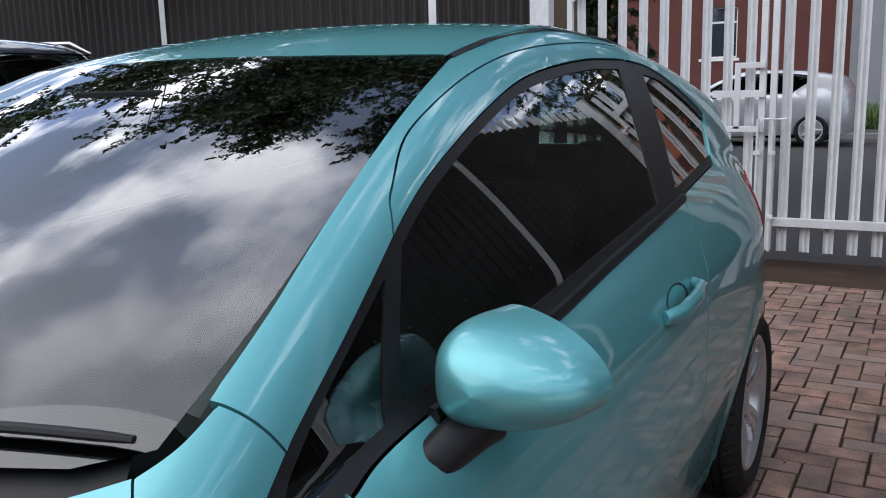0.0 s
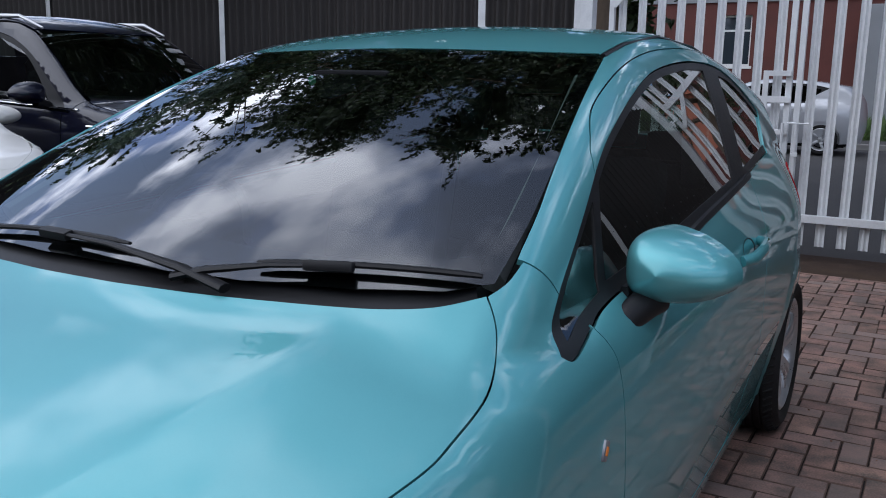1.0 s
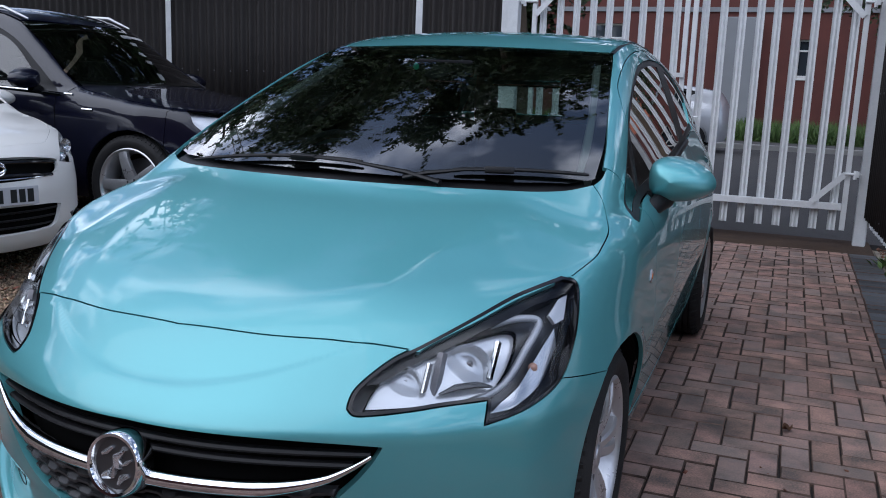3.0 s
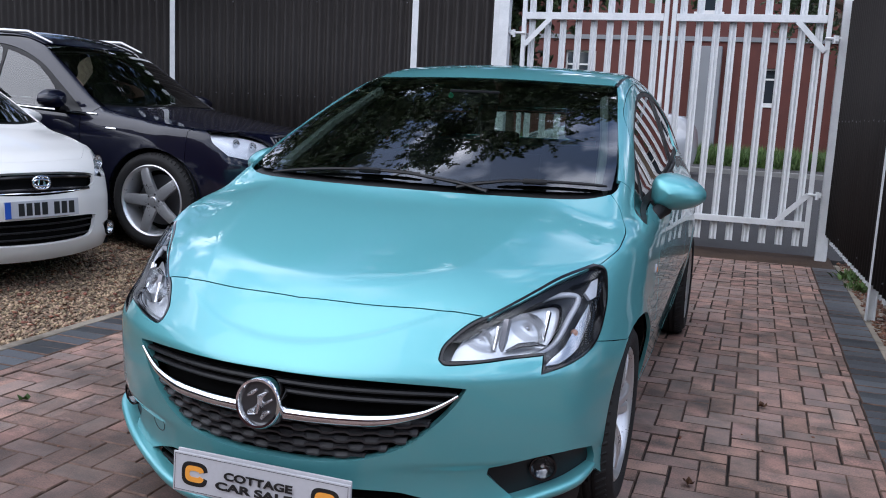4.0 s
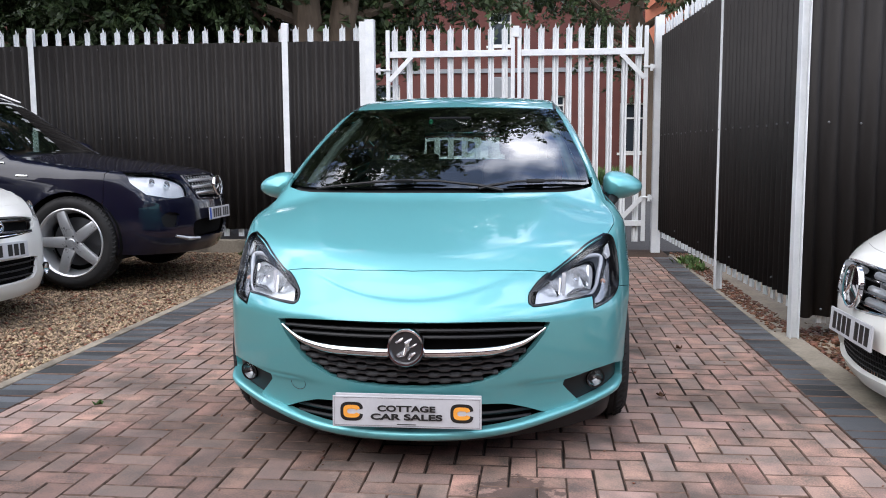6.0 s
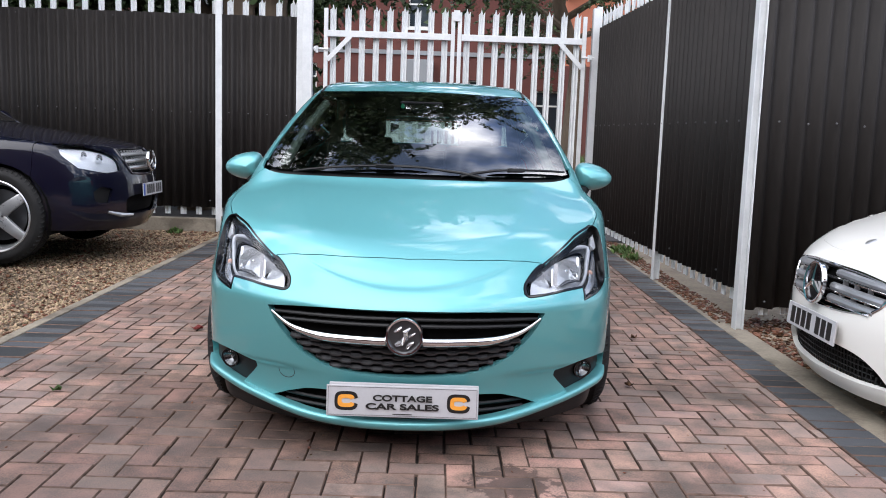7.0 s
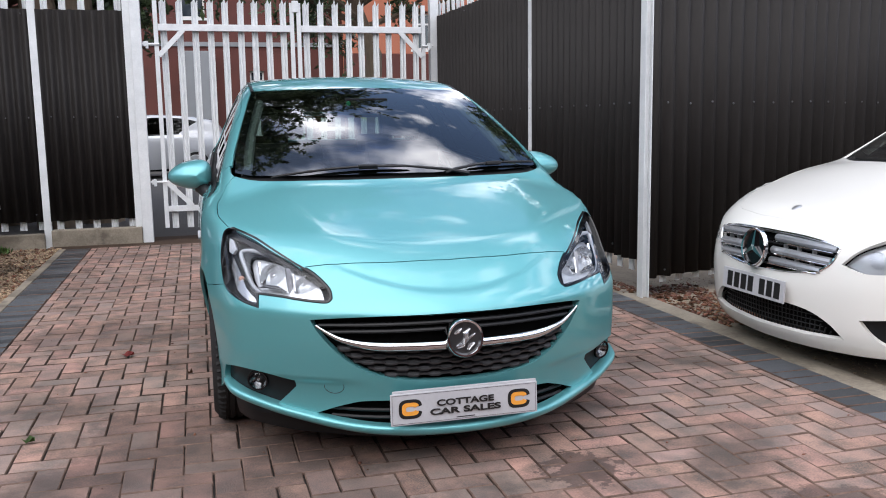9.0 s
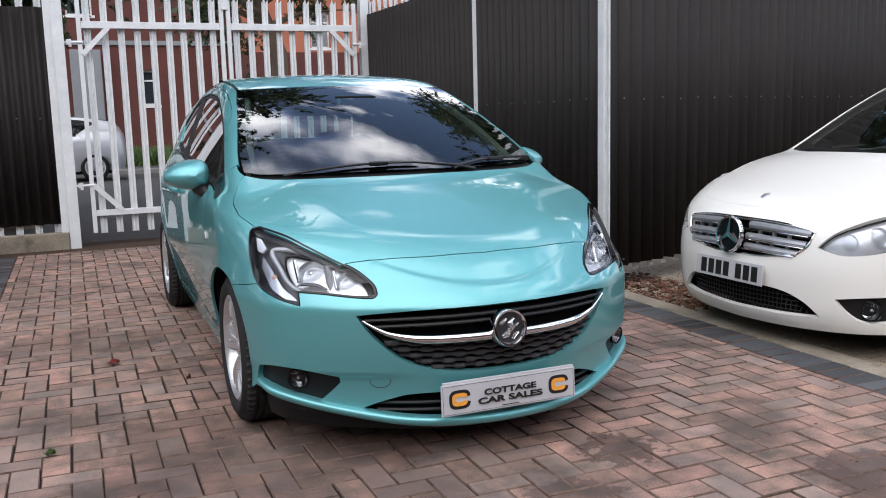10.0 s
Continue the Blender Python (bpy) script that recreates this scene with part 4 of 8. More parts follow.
for x, ob in ((0.20, left_leaf), (0.30, right_leaf)):
    bm = bmesh.new()
    tube(bm, [(x, GY - 0.045, 0.12), (x, GY - 0.045, 1.05), (x + 0.09, GY - 0.045, 1.05)], 0.011)
    for z in (0.35, 0.8):
        box(bm, x - 0.022, x + 0.022, GY - 0.06, GY - 0.02, z, z + 0.03, 0.002)
    part("drop_bolt", bm, M_GALV, ob)
bm = bmesh.new()
box(bm, 0.215, 0.285, GY - 0.02, GY + 0.01, 2.42, 2.54, 0.004)
part("top_catch", bm, M_GALV, left_leaf)
bm = bmesh.new()
box(bm, 0.22, 0.28, 6.72, 6.9, -0.03, 0.05, 0.01)
tagged(part("gate_stop", bm, M_GALV), "small steel gate stop in the ground", "stop")


# ---- beyond the gate ----
def opening_wall(name, label, x0, x1, y, depth, z0, z1, holes, material, turn=None):
    """A wall whose openings go right through it."""
    xs = sorted({x0, x1, *[h[0] for h in holes], *[h[1] for h in holes]})
    zs = sorted({z0, z1, *[h[2] for h in holes], *[h[3] for h in holes]})
    bm = bmesh.new()
    for a, b in zip(xs, xs[1:]):
        for c, d in zip(zs, zs[1:]):
            if not any(h[0] <= a and b <= h[1] and h[2] <= c and d <= h[3] for h in holes):
                box(bm, a, b, y, y + depth, c, d)
    bmesh.ops.remove_doubles(bm, verts=bm.verts[:], dist=0.0005)
    inner = [f for f in bm.faces if any(g is not f and (g.calc_center_median() - f.calc_center_median()).length < 1e-4 for e in f.edges for g in e.link_faces)]
    bmesh.ops.delete(bm, geom=list(set(inner)), context="FACES")
    return part(name, bm, material, None, label)


def window_in(parent, x0, x1, y, z0, z1, curtain=False):
    w = thing("window")
    w.parent = parent
    bm = bmesh.new()
    t = 0.06
    for q in ((x0, x1, z0, z0 + t), (x0, x1, z1 - t, z1), (x0, x0 + t, z0 + t, z1 - t), (x1 - t, x1, z0 + t, z1 - t), (x0 + t, x1 - t, z0 + (z1 - z0) * 0.68, z0 + (z1 - z0) * 0.68 + t)):
        box(bm, q[0], q[1], y, y + 0.07, q[2], q[3], 0.006)
    part("frame", bm, M_UPVC, w, "white window frame")
    bm = bmesh.new()
    box(bm, x0 + t, x1 - t, y + 0.03, y + 0.045, z0 + t, z1 - t)
    part("pane", bm, M_PANE, w)
    bm = bmesh.new()
    box(bm, x0 - 0.08, x1 + 0.08, y - 0.17, y, z0 - 0.09, z0 - 0.002, 0.01)
    part("sill", bm, M_UPVC, w)
    if curtain:
        bm = bmesh.new()
        box(bm, x0 + t, x0 + (x1 - x0) * 0.6, y + 0.06, y + 0.08, z0 + t, z1 - t)
        part("curtain", bm, M_CURTAIN, w)


house = thing("brick_house", "long dark red brick house with white windows across the street", "house")
W1 = [(-5.6, -4.5, 1.95, 3.55), (-1.19, -0.36, 4.93, 6.13), (1.1, 1.6, 1.9, 3.1), (3.6, 4.7, 1.0, 2.8), (-11, -9.6, 1.5, 3.4), (-9, -7.8, 4.6, 6.4)]
wl_ = opening_wall("wall", "", -22, 5.6, 30, 0.3, -0.2, 7.2, W1, M_WALLRED)
wl_.parent = house
for i, (a, b, c, d) in enumerate(W1):
    window_in(house, a, b, 30.14, c, d, i in (0, 4))
bm = bmesh.new()
box(bm, 5.3, 5.6, 30.3, 37, -0.2, 7.2)
part("side_wall", bm, M_WALLRED, house)
bm = bmesh.new()
q = [bm.verts.new(p) for p in ((-22.4, 29.6, 7.1), (6, 29.6, 7.1), (6, 33.6, 10.2), (-22.4, 33.6, 10.2), (6, 37.6, 7.1), (-22.4, 37.6, 7.1))]
bm.faces.new((q[0], q[1], q[2], q[3]))
bm.faces.new((q[3], q[2], q[4], q[5]))
bmesh.ops.solidify(bm, geom=bm.faces[:], thickness=0.12)
part("roof", bm, M_ROOFTILE, house)
bm = bmesh.new()
box(bm, -22, 5.6, 29.94, 29.998, 3.95, 4.1)
part("string_course", bm, M_RENDERWALL, house)
bm = bmesh.new()
box(bm, -1.18, -0.21, 29.5, 29.995, -0.2, 3.76, 0.03)
part("rendered_porch", bm, M_RENDERWALL, house, "grey rendered porch wall")

house2 = thing("orange_house", "bright orange-red brick house end with tiled gable", "house")
W2 = [(6.8, 7.5, 3.78, 5.05)]
wl_ = opening_wall("wall", "", 4.3, 13.5, 28.6, 0.3, -0.2, 6.3, W2, M_WALLORANGE)
wl_.parent = house2
window_in(house2, *W2[0][:2], 28.75, *W2[0][2:])
bm = bmesh.new()
v = [bm.verts.new(p) for p in ((4.9, 28.6, 6.3), (13.5, 28.6, 6.3), (9.2, 28.6, 9.4), (4.9, 28.9, 6.3), (13.5, 28.9, 6.3), (9.2, 28.9, 9.4))]
bm.faces.new(v[:3])
bm.faces.new((v[5], v[4], v[3]))
bm.faces.new((v[0], v[2], v[5], v[3]))
bm.faces.new((v[1], v[4], v[5], v[2]))
part("gable", bm, M_WALLORANGE, house2)
bm = bmesh.new()
box(bm, 4.28, 13.5, 28.46, 28.597, -0.2, 3.62, 0.01)
part("lower_wall", bm, M_WALLRED, house2, "dark red brick lower wall")
bm = bmesh.new()
v = [bm.verts.new(p) for p in ((4.4, 28.2, 5.95), (9.2, 28.2, 9.55), (9.2, 38, 9.55), (4.4, 38, 5.95), (14.0, 28.2, 5.95), (14.0, 38, 5.95))]
bm.faces.new((v[0], v[1], v[2], v[3]))
bm.faces.new((v[1], v[4], v[5], v[2]))
bmesh.ops.solidify(bm, geom=bm.faces[:], thickness=0.14)
part("roof", bm, M_ROOFTILE, house2)

scatter_area = lambda r, n: np.stack([r.uniform(-8, 12, n), 23.5 + 6 * r.rand(n) ** 1.5, np.full(n, 0.09)], 1)


def grass_tufts(n, seed):
    r = np.random.RandomState(seed)
    p = scatter_area(r, n)
    h, a, w = r.uniform(0.15, 0.55, n), r.uniform(0, 6.28, n), r.uniform(0.02, 0.06, n)
    lean = r.uniform(-0.25, 0.25, (n, 2))
    v = np.empty((n, 3, 3))
    v[:, 0] = p + np.stack([np.cos(a) * w, np.sin(a) * w, 0 * a], 1)
    v[:, 1] = p - np.stack([np.cos(a) * w, np.sin(a) * w, 0 * a], 1)
    v[:, 2] = p + np.stack([lean[:, 0], lean[:, 1], h], 1)
    return tagged(obj("long_grass", v.reshape(-1, 3), np.arange(3 * n).reshape(-1, 3), M_BLADE), "long uncut green grass beyond the street", "grass", kind="stuff")


grass_tufts(16000, 12)


# trees behind the fence; their crowns hang over the yard's end
def tree(x, y, h, spread, seed, crown_from=0.38, leaf=0.06, n_leaf=46000, label="tall broad tree with a dark leafy crown"):
    r = random.Random(seed)
    th = thing("tree", label, "tree", "trees behind the fence", m=pose(x, y, -0.1))
    bm = bmesh.new()
    trunk = [Vector((r.uniform(-0.12, 0.12) * i, r.uniform(-0.12, 0.12) * i, h * 0.8 * i / 6)) for i in range(7)]
    tube(bm, trunk, [0.27 * (1 - 0.13 * i) for i in range(7)], 10)
    tips = []
    for i in range(15):
        k = r.uniform(crown_from, 1.0)
        j = min(5, int(k * 6))
        base = trunk[j].lerp(trunk[j + 1], k * 6 - j if j < 5 else 0.5)
        a, l = r.uniform(0, 6.28), spread * r.uniform(0.5, 1.0) * (1.15 - 0.5 * k)
        d = Vector((math.cos(a), math.sin(a), r.uniform(0.1, 0.6)))
        pts = [base, base + d * l * 0.4, base + d * l * 0.75 + Vector((0, 0, 0.1 * l)), base + d * l]
        tube(bm, pts, [0.09, 0.06, 0.035, 0.012], 6)
        tips += [(pts[1], 0.45), (pts[2], 0.75), (pts[3], 0.8)]
        for _ in range(5):
            e = pts[2] + Vector((r.gauss(0, 1), r.gauss(0, 1), r.gauss(0, 0.5))) * l * 0.28
            tube(bm, [pts[r.choice((1, 2))], e], [0.025, 0.008], 5)
            tips.append((e, 0.65))
    part("trunk", bm, M_BARK, th, smooth=True)
    # leaves sit along drooping sprays that grow outwards from the twigs
    q = np.random.RandomState(seed)
    n_spray = n_leaf // 45
    t = q.randint(0, len(tips), n_spray)
    c = np.array([tuple(p) for p, _ in tips])[t]
    w = np.array([k for _, k in tips])[t][:, None]
    start = c + q.normal(0, 1, (n_spray, 3)) * w * spread * np.array([0.085, 0.085, 0.06])
    way = q.normal(0, 0.8, (n_spray, 3)) + c * np.array([1, 1, 0]) / spread * 1.2 + np.array([0, 0, -0.35])
    way /= np.linalg.norm(way, axis=1, keepdims=True)
    k = np.repeat(np.arange(n_spray), 45)[:n_leaf]
    n_leaf = len(k)
    u = q.rand(n_leaf, 1)
    p = start[k] + way[k] * u * q.uniform(0.45, 0.95, (n_spray, 1))[k] + np.array([0, 0, -0.22]) * u**2 + q.normal(0, 0.045, (n_leaf, 3)) * (1.15 - 0.8 * u)
    p = p[(p[:, 1] + y > 7.7) | (p[:, 2] > 3.4)]
    n_leaf = len(p)
    a, b = q.normal(0, 1, (n_leaf, 3)), q.normal(0, 1, (n_leaf, 3))
    a /= np.linalg.norm(a, axis=1, keepdims=True)
    b = np.cross(a, b)
    b /= np.linalg.norm(b, axis=1, keepdims=True)
    z = leaf * q.uniform(0.6, 1.3, (n_leaf, 1))
    v = np.stack([p - a * z, p + b * z * 0.45, p + a * z, p - b * z * 0.45], 1).reshape(-1, 3)
    obj("crown", v, np.arange(4 * n_leaf).reshape(-1, 4), M_LEAF, th)
    return th


tree(-2.60, 9.2, 12.8, 4.6, 21, 0.28, n_leaf=110000)
tree(-2.1, 9.6, 11.0, 3.2, 22, n_leaf=50000)
tree(-5.2, 9.6, 12.8, 4.8, 23, 0.24, n_leaf=110000)
tree(-9.0, 10.5, 13, 4.5, 24, n_leaf=30000)
tree(3.2, 18.5, 11, 3.6, 25, n_leaf=36000)
tree(7.6, 9.2, 12, 4.2, 26, 0.3, n_leaf=70000)
for x, y, h, sd in ((-7.3, 9.4, 5.4, 32), (-6.0, 9.5, 5.0, 33), (-4.6, 9.4, 5.2, 34), (-3.4, 9.7, 5.0, 35)):
    tree(x, y, h, 1.7, sd, 0.25, 0.07, 26000, "dark leafy bush with brown stems behind the fence")

# added unseen walls close the yard and keep bright low sky off the cars
slab("wall_south", -13, 13, -12.3, -12, -0.2, 6.5, M_WALLRED, "added brick wall out of view behind the yard, darkens reflections", category="wall")
slab("wall_west", -11.6, -11.3, -12, 7.0, -0.2, 4.6, M_SHEET, "added dark wall out of view beside the shingle, blocks low sky", category="wall")
slab("wall_east", 10.6, 10.9, -12, 5.2, -0.2, 2.6, M_SHEET, "added dark wall out of view beyond the white car, blocks low sky", category="wall")


# ---- cars: shared parts ----
def arc(cy, cz, r, a0, a1, n=14):
    """Points (y, z) on a wheel arch; degrees from the front, over the top, to the rear."""
    return [(cy - r * math.cos(radians(a0 + (a1 - a0) * i / n)), cz + r * math.sin(radians(a0 + (a1 - a0) * i / n))) for i in range(n + 1)]


def on(body, kind, to, pts):
    """Points drawn in one way of laying, turned into another."""
    return body.unlay(to, body.lay(kind, np.asarray(pts, float)))


def spoke(bm, a, r0, r1, w0, w1, z0, z1, depth):
    """A tapering, crowned wheel spoke along angle a; z is outwards."""
    rows = []
    for i in range(6):
        t = i / 5
        r, w, z = r0 + (r1 - r0) * t, (w0 + (w1 - w0) * t) / 2, z0 + (z1 - z0) * t + 0.012 * math.sin(math.pi * t)
        row = []
        for s, dz in ((-1, -depth), (-1, -0.006), (-0.6, 0), (0.6, 0), (1, -0.006), (1, -depth)):
            row.append(bm.verts.new((r * math.cos(a) - s * w * math.sin(a), r * math.sin(a) + s * w * math.cos(a), z + dz)))
        rows.append(row)
    for p, q in zip(rows, rows[1:]):
        for k in range(5):
            bm.faces.new((p[k], q[k], q[k + 1], p[k + 1]))
    bm.faces.new(rows[0])
    bm.faces.new(rows[-1][::-1])


def wheel(parent, x, y, z, r, w, rim_r, spokes, side, twin=0.0, sw=(0.07, 0.05), turn=0.2, groove=False):
    """A wheel whose outer face looks along side * x."""
    m = Matrix.Translation((x, y, z)) @ (pose(0, 0, 0, 0, 90, 0) if side > 0 else pose(0, 0, 0, 0, -90, 0))
    wh = thing("wheel")
    wh.parent = parent
    wh.matrix_basis = m
    bm = bmesh.new()
    h = w / 2
    prof = [(rim_r - 0.004, -h + 0.02), (rim_r + 0.012, -h + 0.004), (rim_r + (r - rim_r) * 0.5, -h - 0.004), (r - 0.022, -h + 0.008), (r - 0.005, -h + 0.026), (r - 0.001, -h + 0.05)]
    for g in (-0.045, -0.015, 0.015, 0.045):
        prof += [(r, g - 0.006), (r - 0.008, g - 0.004), (r - 0.008, g + 0.004), (r, g + 0.006)]
    prof += [(r - 0.001, h - 0.05), (r - 0.005, h - 0.026), (r - 0.022, h - 0.008), (rim_r + (r - rim_r) * 0.62, h + 0.003), (rim_r + (r - rim_r) * 0.58, h + 0.005), (rim_r + (r - rim_r) * 0.4, h + 0.004), (rim_r + 0.012, h - 0.004), (rim_r - 0.004, h - 0.02)]
    lathe(bm, prof, 64)
    for i in range(60):
        a = 2 * math.pi * i / 60
        for s in (-1, 1):
            bar(bm, ((r - 0.016) * math.cos(a), (r - 0.016) * math.sin(a), s * (h - 0.012)), ((r - 0.002) * math.cos(a + 0.04), (r - 0.002) * math.sin(a + 0.04), s * (h - 0.04)), 0.014, 0.006)
    part("tyre", bm, M_TYRE, wh, smooth=True)
    bm = bmesh.new()
    lathe(bm, [(rim_r - 0.022, -h + 0.03), (rim_r + 0.006, -h + 0.022), (rim_r - 0.03, -h + 0.05), (rim_r - 0.045, 0), (rim_r - 0.032, h - 0.06), (rim_r - 0.018, h - 0.026), (rim_r + 0.004, h - 0.016), (rim_r + 0.006, h - 0.008), (rim_r - 0.002, h - 0.003), (rim_r - 0.012, h - 0.010), (rim_r - 0.02, h - 0.03)], 64)
    part("rim", bm, M_ALLOY, wh, smooth=True)
    zc = h - 0.035
    for i in range(spokes):
        bm = bmesh.new()
        a = turn + 2 * math.pi * i / spokes
        if twin:
            for s in (-1, 1):
                spoke(bm, a + s * twin, 0.045, rim_r - 0.014, sw[0], sw[1], zc, h - 0.016, 0.03)
        else:
            spoke(bm, a, 0.05, rim_r - 0.014, sw[0], sw[1], zc, h - 0.018, 0.035)
        sp = part("spoke", bm, M_ALLOY, wh, smooth=True)
        if groove:
            bm = bmesh.new()
            spoke(bm, a, 0.10, rim_r - 0.05, sw[0] * 0.25, sw[1] * 0.2, zc + 0.003, h - 0.014, 0.006)
            part("spoke_groove", bm, M_DARKALLOY, sp)
    bm = bmesh.new()
    lathe(bm, [(0.0, zc + 0.012), (0.028, zc + 0.010), (0.034, zc + 0.004), (0.07, zc), (0.075, zc - 0.03)], 24)
    part("hub_cap", bm, M_ALLOY, wh, smooth=True)
    for i in range(5):
        bm = bmesh.new()
        a = turn + 2 * math.pi * (i + 0.5) / 5
        lathe(bm, [(0, zc + 0.004), (0.009, zc + 0.004), (0.010, zc - 0.01)], 8, Matrix.Translation((0.055 * math.cos(a), 0.055 * math.sin(a), 0)))
        part("wheel_bolt", bm, M_DARKALLOY, wh)
    bm = bmesh.new()
    lathe(bm, [(0.02, -0.02), (rim_r * 0.72, -0.02), (rim_r * 0.72, -0.035), (0.02, -0.035)], 32)
    part("brake_disc", bm, M_DARKALLOY, wh)
    # black disc standing for the shade behind the spokes
    bm = bmesh.new()
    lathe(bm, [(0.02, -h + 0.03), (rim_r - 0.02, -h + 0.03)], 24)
    part("wheel_shade", bm, M_VOID, wh)
    return wh


def lens_lamp(parent, p, r, aim, name="fog_lamp", label="round clear lamp", ring=True, bowl=None):
    """A round lamp with a bowl, a bulb shield and a clear lens."""
    m = look(p, Vector(p) + Vector(aim)) @ pose(0, 0, 0, 180, 0, 0)
    lamp = thing(name, label)
    lamp.parent = parent
    bm = bmesh.new()
    lathe(bm, [(0.004, -r * 0.8), (r * 0.5, -r * 0.55), (r * 0.85, -r * 0.2), (r, 0)], 28, m)
    part("bowl", bm, bowl or M_REFLECTOR, lamp, smooth=True)
    bm = bmesh.new()
    lathe(bm, [(0, -r * 0.22), (r * 0.16, -r * 0.27), (r * 0.22, -r * 0.55)], 16, m)
    part("bulb_shield", bm, M_BEZEL, lamp, smooth=True)
    if ring:
        bm = bmesh.new()
        lathe(bm, [(r * 0.96, -r * 0.3), (r * 0.98, r * 0.1), (r * 1.12, r * 0.12), (r * 1.16, -r * 0.3)], 28, m)
        part("ring", bm, M_GLOSSBLACK, lamp, smooth=True)
    bm = bmesh.new()
    lathe(bm, [(r, 0.0), (r * 0.85, r * 0.14), (r * 0.5, r * 0.26), (0.001, r * 0.3)], 28, m)
    part("lens", bm, M_LENS, lamp, smooth=True)
    return lamp


def text(body, size, m, material, parent, name="lettering", label="", extrude=0.0008, bold=0.0, wide=1.0):
    cu = bpy.data.curves.new(name, "FONT")
    cu.body, cu.size, cu.align_x, cu.align_y, cu.extrude, cu.offset = body, 0.04, "CENTER", "CENTER", extrude, bold
    tmp = bpy.data.objects.new("tmp", cu)
    scene.collection.objects.link(tmp)
    bpy.context.view_layer.update()
    me = bpy.data.meshes.new_from_object(tmp.evaluated_get(bpy.context.evaluated_depsgraph_get()))
    bpy.data.objects.remove(tmp)
    xs, ys = [v.co.x for v in me.vertices], [v.co.y for v in me.vertices]
    me.transform(Matrix.Diagonal((wide / (max(xs) - min(xs)), size / (max(ys) - min(ys)), 1, 1)) @ Matrix.Translation((-(max(xs) + min(xs)) / 2, -(max(ys) + min(ys)) / 2, 0)))
    me.materials.clear()
    me.materials.append(material)
    ob = new(name, me)
    ob.parent, ob.matrix_basis = parent, m
    return tagged(ob, label)


def bars_plate(name, label, category, m, w=0.52, h=0.111, bars=(3, 1, 1, 3), blue=False, marks=7, group=""):
    """A number plate whose characters are plain bars. m: the plate's middle, its face along -y."""
    th = thing(name, label, category, group, m=m)
    bm = bmesh.new()
    box(bm, -w / 2, w / 2, -0.004, 0.004, -h / 2, h / 2, 0.003)
    part("plate", bm, M_PLATE, th)
    x = -w * 0.43 + (0.05 if blue else 0)
    cw = (w * 0.88 - (0.05 if blue else 0)) / (marks + 0.6)
    for i in range(marks):
        bm = bmesh.new()
        x0 = x + cw * (i + (0.6 if i > 3 else 0))
        box(bm, x0 + cw * 0.12, x0 + cw * 0.86, -0.0055, -0.0042, -h * 0.36, h * 0.36)
        part("bar", bm, M_INK, th)
    if blue:
        bm = bmesh.new()
        box(bm, -w / 2 + 0.002, -w / 2 + 0.042, -0.0055, -0.0042, -h / 2 + 0.003, h / 2 - 0.003)
        part("blue_band", bm, M_BLUE, th)
    return th


def mirror_housing(parent, body_mat, s, p, w, h, d, base, name="mirror"):
    """A door mirror: rounded shell, dark arm, glass. s: side, p: the shell's middle."""
    mi = thing(name)
    mi.parent = parent
    n, k = 56, 18
    v, f = [], []
    for i in range(k + 1):
        t = i / k  # front (0) to the glass side (1)
        g = (1 - (1 - min(1.0, t / 0.8)) ** 2.3) ** 0.5 if t < 0.8 else 1.0
        for j in range(n):
            a = 2 * math.pi * j / n
            c, q = math.cos(a), math.sin(a)
            e = 0.85 if c > 0 else 0.66
            X = abs(c) ** e * (1 if c > 0 else -1)
            Z = abs(q) ** e * (1 if q > 0 else -1)
            taper = 1 - 0.42 * (X * 0.5 + 0.5) ** 1.6
            v.append((s * w / 2 * X * g, (t - 0.5) * d + 0.035 * X * g * (1 - t), h / 2 * Z * g * taper - 0.006 * X * g))
    for i in range(k):
        for j in range(n):
            a, b = i * n + j, i * n + (j + 1) % n
            f.append((a, b, b + n, a + n) if s > 0 else (a, a + n, b + n, b))
    sh = obj("shell", v, f, body_mat, mi, "", True)
    sh.location = p
    sh.rotation_euler = (0, 0, radians(-14 * s))
    gl = obj("mirror_glass", [(x * 0.93, (0.5 * d - 0.012), z * 0.93) for x, _, z in v[-n:]], [tuple(range(n))], M_CHROME, mi)
    gl.location, gl.rotation_euler = p, (0, 0, radians(-14 * s))
    rim_ = obj("glass_surround", v[-n:] + [(x * 0.93, 0.5 * d - 0.02, z * 0.93) for x, _, z in v[-n:]], [(j, (j + 1) % n, (j + 1) % n + n, j + n) for j in range(n)], M_BLACK, mi)
    rim_.location, rim_.rotation_euler = p, (0, 0, radians(-14 * s))
    bm = bmesh.new()
    a, b = Vector(base), Vector(p) + Vector((-s * w * 0.20, 0.010, -h * 0.34))
    ax_ = b - a
    m = Matrix.Translation(a) @ ax_.to_track_quat("Z", "Y").to_matrix().to_4x4() @ Matrix.Diagonal((0.9, 1.15, 1, 1))
    q = ax_.length
    lathe(bm, [(0.0005, -0.022), (0.012, -0.020), (0.021, -0.012), (0.026, 0.002), (0.028, q * 0.4), (0.030, q * 0.75), (0.034, q)], 24, m)
    part("arm", bm, M_BLACK, mi, smooth=True)
    return mi


